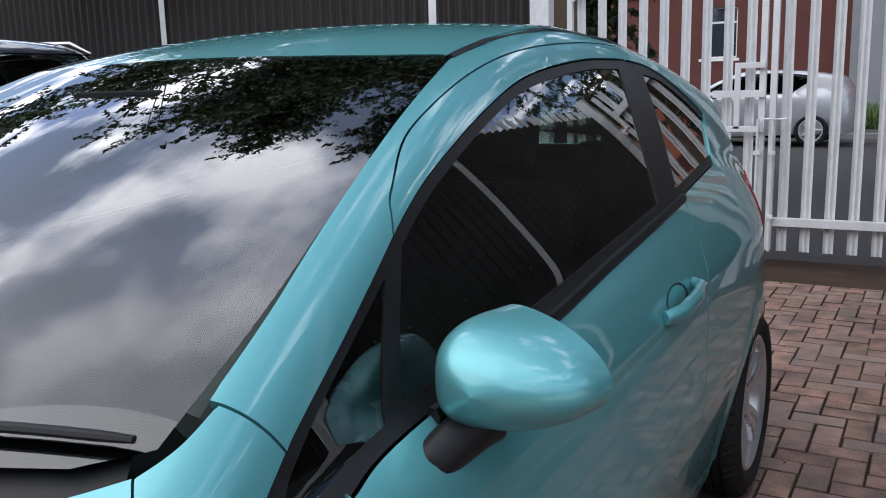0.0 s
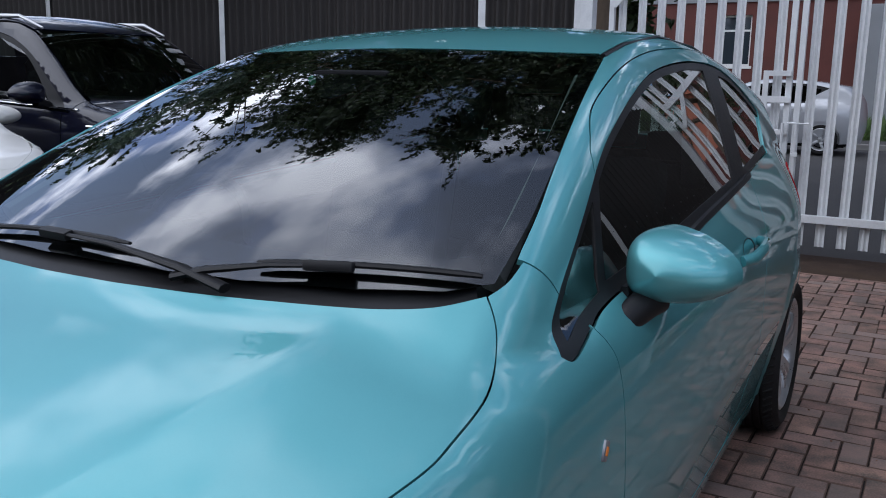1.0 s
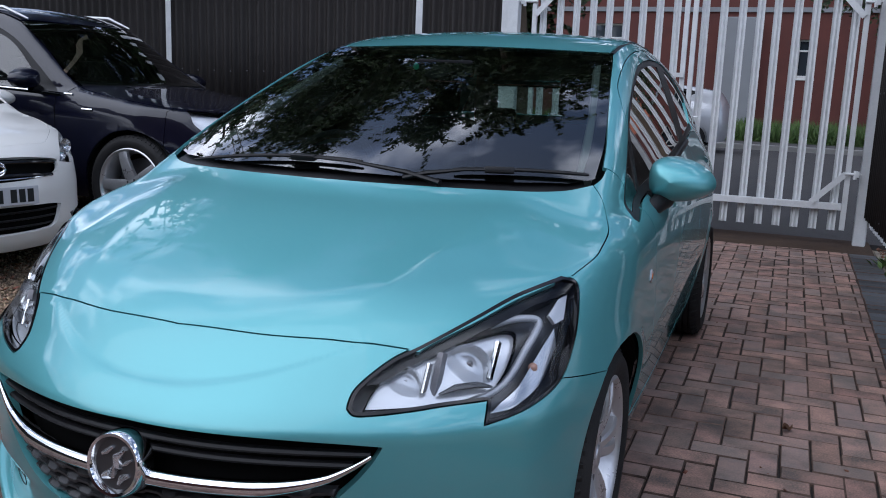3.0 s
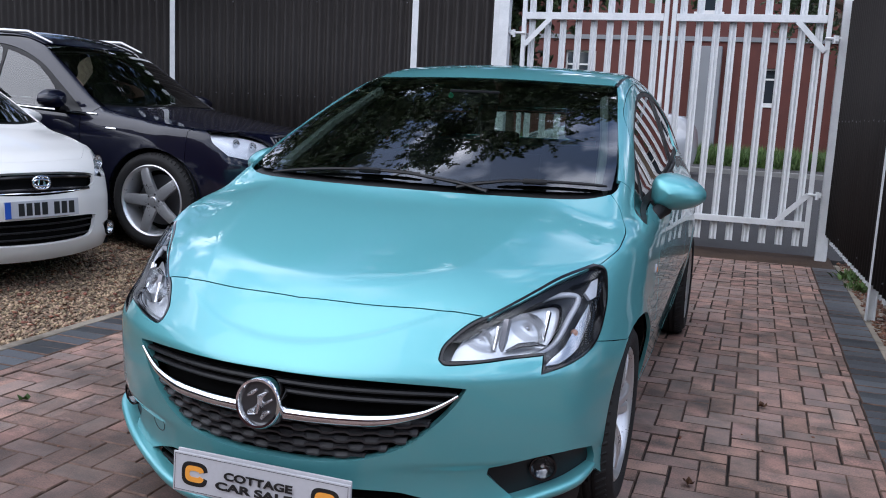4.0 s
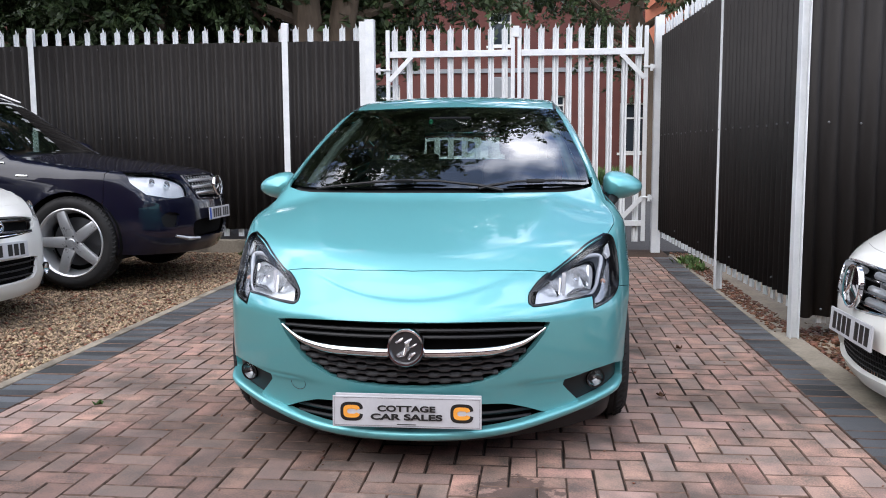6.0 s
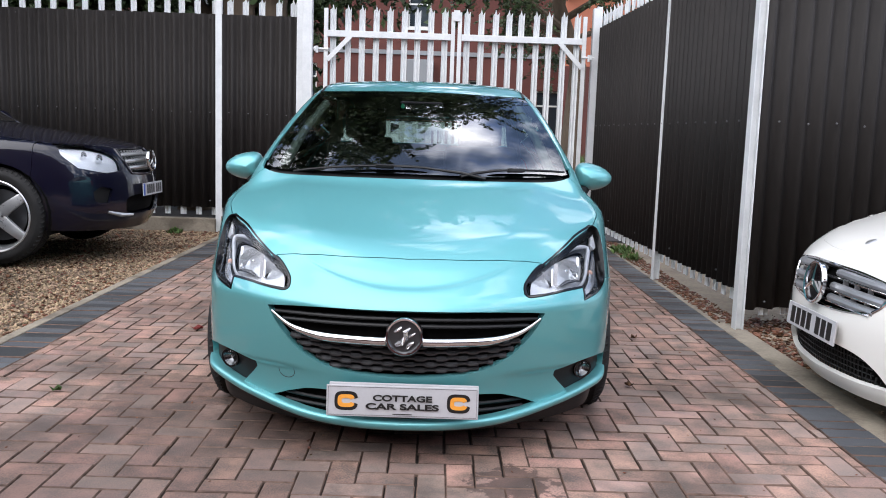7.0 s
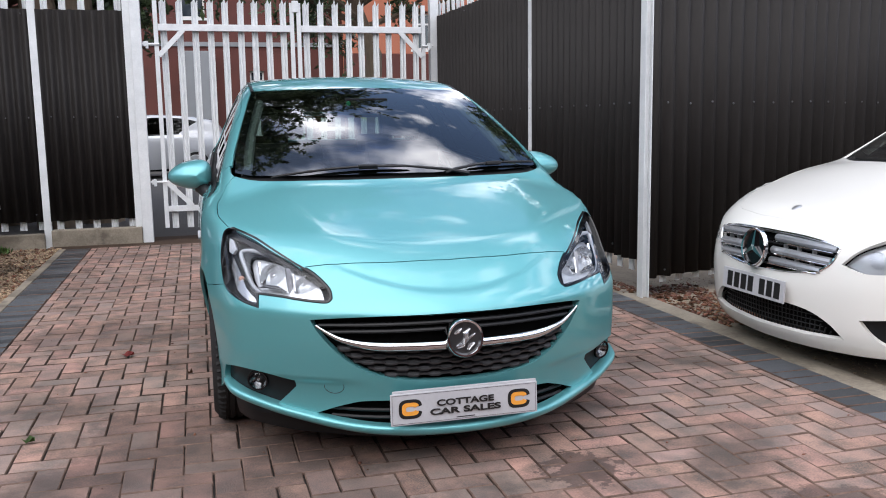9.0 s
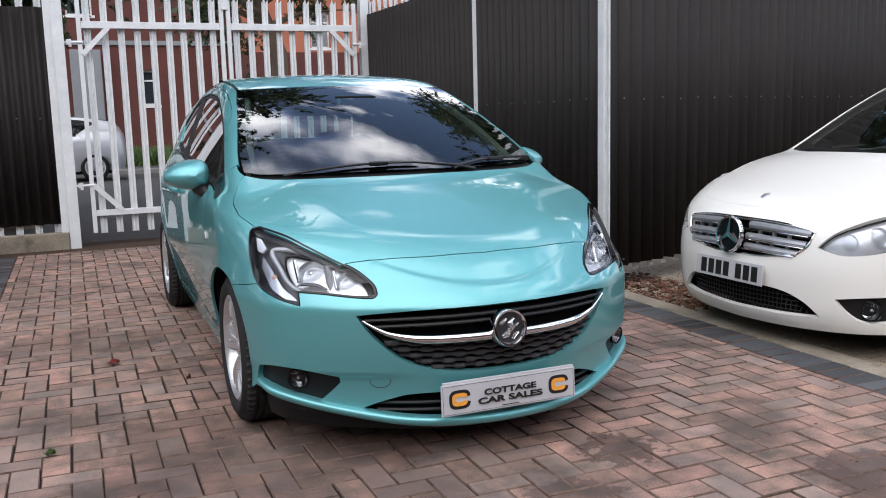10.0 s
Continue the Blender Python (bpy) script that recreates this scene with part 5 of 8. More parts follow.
def seat(parent, x, y, z, tilt=12):
    st = thing("seat")
    st.parent = parent
    bm = bmesh.new()
    box(bm, x - 0.24, x + 0.24, y, y + 0.50, z, z + 0.16, 0.05)
    part("cushion", bm, M_SEAT, st, smooth=True)
    bm = bmesh.new()
    box(bm, -0.23, 0.23, -0.06, 0.06, 0, 0.60, 0.05, Matrix.Translation((x, y + 0.52, z + 0.10)) @ pose(0, 0, 0, -tilt))
    part("backrest", bm, M_SEAT, st, smooth=True)
    bm = bmesh.new()
    box(bm, -0.125, 0.125, -0.045, 0.045, 0.63, 0.82, 0.04, Matrix.Translation((x, y + 0.52, z + 0.10)) @ pose(0, 0, 0, -tilt))
    part("headrest", bm, M_SEAT, st, smooth=True)
    return st


def steering(parent, x, y, z, r=0.18):
    sw = thing("steering_wheel")
    sw.parent = parent
    m = Matrix.Translation((x, y, z)) @ pose(0, 0, 0, 65, 0, 0)
    bm = bmesh.new()
    n = 36
    tube(bm, [m @ Vector((r * math.cos(2 * math.pi * i / n), r * math.sin(2 * math.pi * i / n), 0)) for i in range(n + 1)], 0.016, 8)
    part("grip", bm, M_DASH, sw, smooth=True)
    bm = bmesh.new()
    for a in (0, 180, 270):
        bar(bm, m @ Vector((0, 0, 0)), m @ Vector((r * math.cos(radians(a)), r * math.sin(radians(a)), 0)), 0.03, 0.02)
    lathe(bm, [(0, 0.03), (0.06, 0.025), (0.075, 0)], 20, m)
    part("boss", bm, M_DASH, sw, smooth=True)


def wiper(parent, pivot, tip, body, start_at, name="wiper"):
    """An arm and a blade lying on the screen: pivot and tip as (x, y)."""
    wp = thing(name)
    wp.parent = parent

    def at(q, lift):
        p = body.lay("top", np.array([q]))
        return Vector(p[0] + body.normal(p)[0] * lift)

    a, b = np.array(pivot, float), np.array(tip, float)
    mid = a + (b - a) * 0.52
    bm = bmesh.new()
    tube(bm, [at(a, 0.004), at(a + (b - a) * 0.12, 0.014), at(a + (b - a) * 0.33, 0.019), at(mid, 0.017)], [0.014, 0.012, 0.008, 0.006], 8, 0.6)
    part("arm", bm, M_BLACK, wp, smooth=True)
    bm = bmesh.new()
    c = a + (b - a) * start_at + np.array([0, 0.02])
    pts = [at(c + (b - c) * t, 0.009) for t in np.linspace(0.0, 1, 12)]
    tube(bm, pts, [0.004] + [0.007] * 10 + [0.005], 8, 0.8)
    part("blade", bm, M_BLACK, wp, smooth=True)
    bm = bmesh.new()
    box(bm, -0.042, 0.042, -0.011, 0.011, -0.008, 0.010, 0.005, Matrix.Translation(at(mid, 0.014)) @ pose(0, 0, 0, -15, 0, math.degrees(math.atan2(b[1] - a[1], b[0] - a[0]))))
    part("clip", bm, M_BLACK, wp, smooth=True)


# ---- the teal hatchback ----
FH, RH, HZ, AR = 0.865, 3.42, 0.305, 0.338
corsa = Body(
    top=[(-0.05, 0.60), (0.05, 0.66), (0.2, 0.735), (0.45, 0.83), (0.75, 0.924), (1.0, 0.983), (1.25, 1.010), (1.87, 1.050), (2.8, 1.12), (3.5, 1.160), (3.9, 1.16)], crown=0.064,
    width=[(0.0, 0.72), (0.35, 0.815), (0.7, 0.858), (1.1, 0.868), (1.8, 0.873), (3.0, 0.862), (3.3, 0.862), (3.8, 0.80), (4.0, 0.70)],
    inset=[(0.10, 0.035), (0.18, 0.012), (0.25, 0.012), (0.4, 0.006), (0.6, 0.0), (0.75, 0.003), (0.85, 0.012), (0.92, 0.035), (1.0, 0.075), (1.08, 0.12)],
    nose=[(0.10, 0.045), (0.16, 0.022), (0.20, 0.034), (0.25, 0.033), (0.33, 0.022), (0.48, 0.012), (0.555, 0.013), (0.588, 0.03), (0.65, 0.088), (0.75, 0.175)],
    plan=[(0, 0), (0.2, 0.02), (0.43, 0.11), (0.6, 0.215), (0.7, 0.305), (0.8, 0.465), (0.86, 0.68)],
    roof=[(1.5, 1.418), (1.9, 1.467), (2.3, 1.493), (2.8, 1.476), (3.3, 1.413), (3.8, 1.30)], rcrown=0.09,
    side=[(0.85, 0.823), (0.95, 0.796), (1.05, 0.762), (1.15, 0.723), (1.25, 0.680), (1.35, 0.632), (1.42, 0.595)],
    screen=[(y, 0.9855 + 0.5135 * (y - 0.9) - 0.0875 * (y - 0.9) ** 2) for y in (0.6, 0.9, 1.2, 1.5, 1.8, 2.2)], scurve=0.32,
    tail=[(0.2, 3.9), (0.5, 4.02), (0.9, 3.98), (1.1, 3.9), (1.45, 3.7)],
    dome=([(0.1, 0.30), (0.25, 0.345), (0.5, 0.43), (0.8, 0.50), (1.1, 0.54)], 0.122, 0.006), arches=((FH, HZ, AR), (RH, HZ, AR)), tuck=0.07, k=(0.07, 0.07, 0.05), faired=True)
car = thing("hatchback", "metallic teal three-door hatchback parked on the block paving", "car")

# outlines in 3D, for the side x > 0
HOOD_FRONT = [(0, 0.19), (0.2, 0.205), (0.37, 0.25), (0.525, 0.305)]
HOOD_LAMP = [(0.525, 0.305), (0.61, 0.42), (0.67, 0.52), (0.72, 0.60), (0.757, 0.665)]
HOOD_SIDE = [(0.757, 0.665), (0.785, 0.76), (0.79, 0.82), (0.785, 0.93), (0.75, 1.03), (0.705, 1.083)]
HOOD_REAR = [(0.705, 1.083), (0.63, 1.02), (0.5, 0.965), (0.3, 0.915), (0.12, 0.892), (0, 0.888)]
hood = mirrored(outline(HOOD_FRONT, HOOD_LAMP, HOOD_SIDE, HOOD_REAR))
CREASE = np.array([(s * (float(corsa.dome[0](y)) + o), y) for s in (-1, 1) for o in (-0.036, -0.024, -0.012, 0.0, 0.012, 0.024, 0.036) for y in np.arange(0.2, 1.0, 0.018)])
bonnet = skin(corsa, "bonnet", "top", hood, M_TEAL, car, fine=CREASE, gap=0.022, shrink=0.0012)

LAMP_TOP = [(0.43, 0.16, 0.612), (0.437, 0.185, 0.645), (0.48, 0.25, 0.69), (0.53, 0.31, 0.718), (0.61, 0.42, 0.765), (0.67, 0.52, 0.80), (0.742, 0.640, 0.828)]
LAMP_OUT = [(0.742, 0.640, 0.828), (0.766, 0.662, 0.815), (0.781, 0.635, 0.772), (0.787, 0.585, 0.70), (0.775, 0.51, 0.63), (0.735, 0.40, 0.592), (0.672, 0.305, 0.570)]
LAMP_NOTCH = [(0.672, 0.305, 0.570), (0.674, 0.325, 0.614)]
LAMP_LOW = [(0.674, 0.325, 0.614), (0.60, 0.265, 0.611), (0.55, 0.23, 0.606), (0.48, 0.185, 0.600), (0.445, 0.165, 0.600), (0.43, 0.16, 0.612)]


def ring(pts):
    return corsa.unlay("ring", np.asarray(pts, float))


def lamp_outline():
    return np.concatenate([ring(smooth_line(r))[:-1] for r in (LAMP_TOP, LAMP_OUT, LAMP_NOTCH, LAMP_LOW)])


LAMP = lamp_outline()
SEAM = [(0.775, 0.51, 0.63), (0.82, 0.61, 0.612), (0.853, 0.70, 0.598)]
lamp_out = smooth_line(LAMP_OUT)
cut = min(range(len(lamp_out)), key=lambda i: np.linalg.norm(lamp_out[i] - np.array(SEAM[0])))
hood3 = corsa.lay("top", np.array(smooth_line(HOOD_FRONT)))
arch_f = arc(FH, HZ, AR, 61, -16)
BOTTOM = [(0.80, 0.545, 0.238), (0.76, 0.47, 0.222), (0.66, 0.30, 0.190), (0.5, 0.16, 0.160), (0.25, 0.05, 0.142), (0, 0.0, 0.137)]
lamp_top_rev = smooth_line(LAMP_TOP)[::-1]
start = min(range(len(lamp_top_rev)), key=lambda i: np.linalg.norm(lamp_top_rev[i][:2] - np.array([0.525, 0.305])))
bump_half = np.concatenate([
    ring(hood3), ring(lamp_top_rev[start:-1]), ring(smooth_line(LAMP_LOW)[::-1][1:-1]), ring(smooth_line(LAMP_NOTCH)[::-1]),
    ring(lamp_out[::-1][1:len(lamp_out) - cut]), ring(smooth_line(SEAM)[1:-1]), ring([(0.86, y, z) for y, z in arch_f]), ring(smooth_line(BOTTOM)[1:])])
bumper_poly = mirrored(bump_half)


def front(pts):
    return on(corsa, "front", "ring", pts)


GRILLE = front(mirrored(outline([(0, 0.563), (0.25, 0.560), (0.42, 0.550), (0.508, 0.541)], [(0.508, 0.541), (0.485, 0.50), (0.44, 0.445), (0.37, 0.385), (0.27, 0.345), (0.13, 0.328), (0, 0.324)])))
INTAKE = front(mirrored(outline([(0, 0.255), (0.30, 0.252), (0.40, 0.232), (0.52, 0.182)], [(0.52, 0.182), (0.40, 0.172), (0.25, 0.167), (0, 0.166)])))
FOG3 = [[(0.575, 0.21, 0.312), (0.66, 0.29, 0.330), (0.74, 0.40, 0.337), (0.783, 0.50, 0.322)], [(0.783, 0.50, 0.322), (0.79, 0.525, 0.28), (0.785, 0.51, 0.245)],
        [(0.785, 0.51, 0.245), (0.72, 0.36, 0.222), (0.650, 0.268, 0.206)], [(0.650, 0.268, 0.206), (0.60, 0.225, 0.262), (0.572, 0.21, 0.292)], [(0.572, 0.21, 0.292), (0.575, 0.21, 0.312)]]
FOG = np.concatenate([ring(smooth_line(r))[:-1] for r in FOG3])
SMILE = front([(x, 0.630 + 0.52 * x * x + o) for o in (-0.014, -0.009, -0.005, -0.0015, 0.0015, 0.005, 0.009, 0.014) for x in np.arange(-0.40, 0.401, 0.012)])
bumper = skin(corsa, "front_bumper", "ring", bumper_poly, M_TEAL, car, fine=SMILE, holes=(GRILLE, INTAKE, FOG, flip(FOG)), gap=0.02, rim=0.03)
skin(corsa, "lower_lip", "ring",
     np.concatenate([ring(smooth_line(BOTTOM)), flip(ring(smooth_line(BOTTOM)))[::-1][1:], flip(ring(smooth_line([(0.785, 0.54, 0.105), (0.6, 0.27, 0.088), (0.3, 0.09, 0.085), (0, 0.02, 0.085)]))), ring(smooth_line([(0, 0.02, 0.085), (0.3, 0.09, 0.085), (0.6, 0.27, 0.088), (0.785, 0.54, 0.105)]))[1:]]),
     M_BLACK, car, "black plastic lower lip", sink=0.045, gap=0.03)
LIP = [(0, 0.0, 0.149), (0.25, 0.05, 0.154), (0.42, 0.11, 0.167), (0.56, 0.19, 0.188), (0.66, 0.29, 0.208), (0.74, 0.40, 0.231), (0.792, 0.52, 0.256)]
half = ring(smooth_line(LIP, 10))
P = corsa.lay("ring", np.concatenate([flip(half)[::-1][:-1], half]))
out = corsa.normal(P) * np.array([1, 1, 0])
out /= np.linalg.norm(out, axis=1, keepdims=True)
v, f = [], []
PROFILE = ((-0.020, 0.016), (0.010, 0.0165), (0.022, 0.0150), (0.0275, 0.009), (0.028, 0.001), (0.024, -0.009), (0.015, -0.017), (-0.020, -0.022))
for i, (p, o) in enumerate(zip(P, out)):
    k = min(1.0, 0.35 + 0.09 * min(i, len(P) - 1 - i))
    v += [p + o * (d if d < 0 else d * k) + np.array([0, 0, h * (0.4 + 0.6 * k)]) for d, h in PROFILE]
for i in range(len(P) - 1):
    f += [(8 * i + q, 8 * i + 8 + q, 8 * i + 9 + q, 8 * i + 1 + q) for q in range(7)]
f += [tuple(range(8)), tuple(range(8 * len(P) - 1, 8 * len(P) - 9, -1))]
obj("splitter", v, f, M_TEAL, car, "raised teal lip along the foot of the bumper", True)

# grille: shade-black backing, upper slats, honeycomb rows, chrome bar, badge
grille = thing("grille")
grille.parent = car
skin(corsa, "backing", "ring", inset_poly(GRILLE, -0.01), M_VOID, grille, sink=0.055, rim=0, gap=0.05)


def on_front(x, z, sink=0.0):
    p = corsa.lay("front", np.array([(x, z)]))
    return Vector(p[0] + np.array((0, sink, 0)))


def grille_half(z):
    """Half width of the grille opening at a height."""
    return float(np.interp(z, (0.33, 0.345, 0.385, 0.445, 0.50, 0.541), (0.12, 0.27, 0.37, 0.44, 0.485, 0.508)))


def rib(zf, half, r, sink, material, name, wave=0.0, flat=0.8, lobes=0, label=""):
    bm = bmesh.new()
    n = 120 if lobes else 64
    pts = []
    for i in range(n + 1):
        x = -half + 2 * half * i / n
        z = zf(abs(x)) + (wave * max(-1, min(1, 2.2 * math.cos(x * lobes))) if lobes else 0)
        pts.append(on_front(x, z, sink))
    tube(bm, pts, r, 8, flat)
    return part(name, bm, material, grille, label, True)


for z, hw in ((0.532, 0.48), (0.508, 0.45)):
    rib(lambda x, z=z: z - 0.05 * x * x, hw, 0.011, 0.022, M_BLACK, "slat", flat=0.7)
def louvre(z0, k):
    """A broad slat whose lower front edge steps up and down in flat waves."""
    hw = grille_half(z0) - 0.006
    n = 150
    v, f = [], []
    for i in range(n + 1):
        x = -hw + 2 * hw * i / n
        z = z0 + 0.03 * x * x
        w = 0.0030 * max(-1, min(1, 2.6 * math.sin(2 * math.pi * x / 0.076 + math.pi * k)))
        a = on_front(x, z, 0.0)
        v += [a + Vector((0, 0.034, 0.010)), a + Vector((0, 0.020, 0.0075)), a + Vector((0, 0.009, 0.001 + w)), a + Vector((0, 0.010, -0.005 + w)), a + Vector((0, 0.045, -0.002 + w))]
    for i in range(n):
        f += [(5 * i + q, 5 * i + q + 1, 5 * i + q + 6, 5 * i + q + 5) for q in range(4)]
    obj("louvre", v, f, M_LOUVRE, grille)


for k, z in enumerate((0.434, 0.412, 0.390, 0.368, 0.347)):
    louvre(z, k)
for s in (-1, 1):
    bm = bmesh.new()
    pts, rad = [], []
    for i in range(30):
        x = 0.065 + (0.492 - 0.065) * i / 29
        pts.append(on_front(s * x, 0.455 + 0.95 * max(0.0, x - 0.26) ** 2 * (1 + 2.0 * max(0, x - 0.40)) + 0.02 * max(0, x - 0.42) * 10 * 0.6, -0.004))
        rad.append(0.0175 * (1 if x < 0.30 else max(0.25, 1 - (x - 0.30) / 0.24)))
    tube(bm, pts, rad, 10, 1.0)
    part("chrome_bar", bm, M_CHROME, grille, "bright chrome bar", True)
badge = thing("badge", "round chrome badge")
badge.parent = car
mb = Matrix.Translation((0, -0.012, 0.478)) @ pose(0, 0, 0, 82, 0, 0)
bm = bmesh.new()
lathe(bm, [(0.0, -0.002), (0.052, -0.002), (0.054, 0.004), (0.058, 0.012), (0.064, 0.013), (0.068, 0.006), (0.069, -0.03)], 48, mb)
part("ring", bm, M_CHROME, badge, smooth=True)
bm = bmesh.new()
lathe(bm, [(0.0, -0.0005), (0.0525, -0.0005)], 32, mb)
part("disc", bm, plain("badge_grey", (0.10, 0.10, 0.105), 0.3, 0.8), badge)
bm = bmesh.new()
for line, r0 in ((((-0.030, -0.030), (-0.010, -0.022), (0.006, -0.004), (0.004, 0.016), (0.018, 0.034)), 0.011), (((-0.036, 0.016), (-0.022, 0.024), (-0.010, 0.034)), 0.007), (((0.010, -0.040), (0.018, -0.026), (0.034, -0.018)), 0.008), (((0.016, 0.0), (0.026, 0.006), (0.038, 0.014)), 0.005)):
    tube(bm, [mb @ Vector((*p, 0.001)) for p in line], [r0 * (0.55 if k in (0, len(line) - 1) else 1) for k in range(len(line))], 8)
part("relief", bm, M_BEZEL, badge, smooth=True)

# lower intake: a black sheet stands for the shade inside
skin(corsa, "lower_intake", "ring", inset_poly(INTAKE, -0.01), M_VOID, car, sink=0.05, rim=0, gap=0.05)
bm = bmesh.new()
for z in (0.188, 0.214):
    tube(bm, [on_front(-0.44 + 0.88 * i / 30, z, 0.022) for i in range(31)], 0.007, 6)
part("intake_slats", bm, M_BLACK, car)
# towing cover outline
bm = bmesh.new()
tube(bm, [on_front(-0.435 + 0.032 * math.cos(radians(a)), 0.300 + 0.026 * math.sin(radians(a)), -0.0003) for a in range(150, 400, 12)], 0.0013, 5)
part("towing_cover_edge", bm, M_TRIM, car)

# fog lamp pockets
for s in (-1, 1):
    poly = FOG if s > 0 else flip(FOG)
    pocket = skin(corsa, "fog_pocket", "ring", inset_poly(resample(poly, 0.02), -0.006), M_BLACK, car, sink=0.022, rim=0, gap=0.03)
    lens_lamp(car, (s * 0.688, 0.343, 0.291), 0.034, (s * 0.36, -0.9, -0.1), "fog_lamp", "round fog lamp with a dark bowl in a black pocket", bowl=M_DARKBOWL)

# headlamps
for s in (-1, 1):
    def side_of(p, s=s):
        return p if s > 0 else flip(p)

    hl = thing("headlamp")
    hl.parent = car
    skin(corsa, "housing", "ring", side_of(inset_poly(LAMP, -0.004)), M_LAMPDARK, hl, sink=0.058, rim=0, gap=0.03)
    skin(corsa, "surround", "ring", side_of(LAMP), M_GLOSSBLACK, hl, holes=(side_of(inset_poly(resample(LAMP, 0.012), 0.0085)),), sink=-0.0005, rim=0.05, gap=0.02)
    WEDGE = ring([(0.437, 0.185, 0.645), (0.48, 0.25, 0.690), (0.53, 0.31, 0.718), (0.61, 0.42, 0.765), (0.67, 0.52, 0.80), (0.757, 0.665, 0.832), (0.757, 0.64, 0.80), (0.70, 0.55, 0.780), (0.62, 0.43, 0.738), (0.54, 0.32, 0.695), (0.47, 0.235, 0.652)])
    skin(corsa, "upper_mask", "ring", side_of(inset_poly(resample(WEDGE, 0.012), 0.003)), M_GLOSSBLACK, hl, sink=0.015, rim=0.03, gap=0.02)
    MAIN = ring([(0.452, 0.185, 0.612), (0.472, 0.23, 0.660), (0.545, 0.32, 0.705), (0.62, 0.42, 0.735), (0.675, 0.48, 0.735), (0.682, 0.42, 0.665), (0.665, 0.335, 0.628), (0.56, 0.25, 0.616)])
    skin(corsa, "reflector", "ring", side_of(outline(list(MAIN) + [MAIN[0]])), M_LAMPWHITE, hl, sink=0.034, rim=-0.02, gap=0.02)
    dl = ring(smooth_line([(0.46, 0.185, 0.607), (0.55, 0.245, 0.612), (0.64, 0.315, 0.620), (0.685, 0.40, 0.645), (0.70, 0.48, 0.70), (0.705, 0.55, 0.755), (0.66, 0.505, 0.765), (0.60, 0.41, 0.745)]))
    bm = bmesh.new()
    P = corsa.lay("ring", side_of(dl))
    P = P - corsa.normal(P) * 0.026
    tube(bm, [Vector(p) for p in P], 0.0085, 10)
    part("light_blade", bm, M_BLADESTRIP, hl, "satin silver light strip", True)
    for (x, y, z), r in (((0.505, 0.25, 0.640), 0.040), ((0.612, 0.345, 0.667), 0.050)):
        lens_lamp(hl, (s * x, y + 0.022, z), r, (s * 0.25, -1, 0.05), "bulb_bowl", "", False)
    bm = bmesh.new()
    bar(bm, (s * 0.56, 0.305, 0.615), (s * 0.565, 0.335, 0.70), 0.014, 0.02)
    part("divider", bm, M_LAMPGREY, hl)
    for lo_, hi_, cup in (((0.545, 0.292, 0.622), (0.548, 0.320, 0.682), 0.007), ((0.655, 0.395, 0.640), (0.660, 0.435, 0.715), 0.009)):
        bm = bmesh.new()
        bar(bm, (s * lo_[0], lo_[1] - 0.012, lo_[2]), (s * hi_[0], hi_[1] - 0.012, hi_[2]), cup, 0.018, 0.002)
        part("reflector_rib", bm, M_CHROME, hl)
    bm = bmesh.new()
    tube(bm, [Vector((s * x, y - 0.006, z)) for x, y, z in ((0.575, 0.300, 0.622), (0.605, 0.322, 0.636), (0.640, 0.352, 0.638), (0.665, 0.378, 0.630))], [0.004, 0.011, 0.011, 0.004], 10, 0.6)
    part("bulb_cover", bm, M_LAMPDARK, hl, "", True)
    IND = ring([(0.682, 0.335, 0.592), (0.715, 0.385, 0.596), (0.755, 0.47, 0.625), (0.772, 0.56, 0.69), (0.755, 0.575, 0.735), (0.728, 0.53, 0.70), (0.705, 0.44, 0.64), (0.69, 0.375, 0.615)])
    skin(corsa, "indicator", "ring", side_of(resample(IND, 0.02)), M_BEZEL, hl, "silver indicator bowl", sink=0.034, rim=0, gap=0.02)
    bm = bmesh.new()
    bmesh.ops.create_uvsphere(bm, u_segments=12, v_segments=8, radius=0.011, matrix=pose(s * 0.722, 0.485, 0.648))
    part("indicator_bulb", bm, M_PALEAMBER, hl, "pale amber bulb", True)
    UP = ring([(0.735, 0.615, 0.795), (0.758, 0.64, 0.80), (0.768, 0.595, 0.745), (0.752, 0.565, 0.740), (0.728, 0.565, 0.765)])
    skin(corsa, "upper_bezel", "ring", side_of(resample(UP, 0.02)), M_LAMPWHITE, hl, sink=0.022, rim=0.01, gap=0.02)
    skin(corsa, "lens", "ring", side_of(LAMP), M_LENS, hl, sink=0.004, rim=0, gap=0.02, shrink=0.003)

# sides
DOORCUT_F = [(1.26, 0.925), (1.285, 0.86), (1.305, 0.75), (1.325, 0.50), (1.34, 0.27)]
DOORCUT_R = [(2.80, 1.035), (2.745, 0.91), (2.69, 0.78), (2.64, 0.52), (2.54, 0.27)]
TRI_HYP = [(1.12, 0.909), (1.22, 0.98), (1.37, 1.065), (1.52, 1.15)]
DLO_TOP = [(1.52, 1.15), (1.66, 1.215), (1.91, 1.298), (2.16, 1.356), (2.5, 1.388), (2.8, 1.392)]
DLO_TOP2 = [(2.8, 1.392), (3.0, 1.375), (3.2, 1.325), (3.42, 1.235), (3.56, 1.135)]
DLO_END = [(3.56, 1.135), (3.57, 1.115), (3.54, 1.103)]
BELT = [(3.54, 1.103), (3.2, 1.082), (2.8, 1.048), (2.2, 1.003), (1.87, 0.975), (1.40, 0.943), (1.26, 0.922), (1.15, 0.900), (1.12, 0.909)]
FRAME = [(1.535, 1.175), (1.565, 1.205), (1.69, 1.278), (1.93, 1.358), (2.2, 1.406), (2.55, 1.428), (2.86, 1.426)]
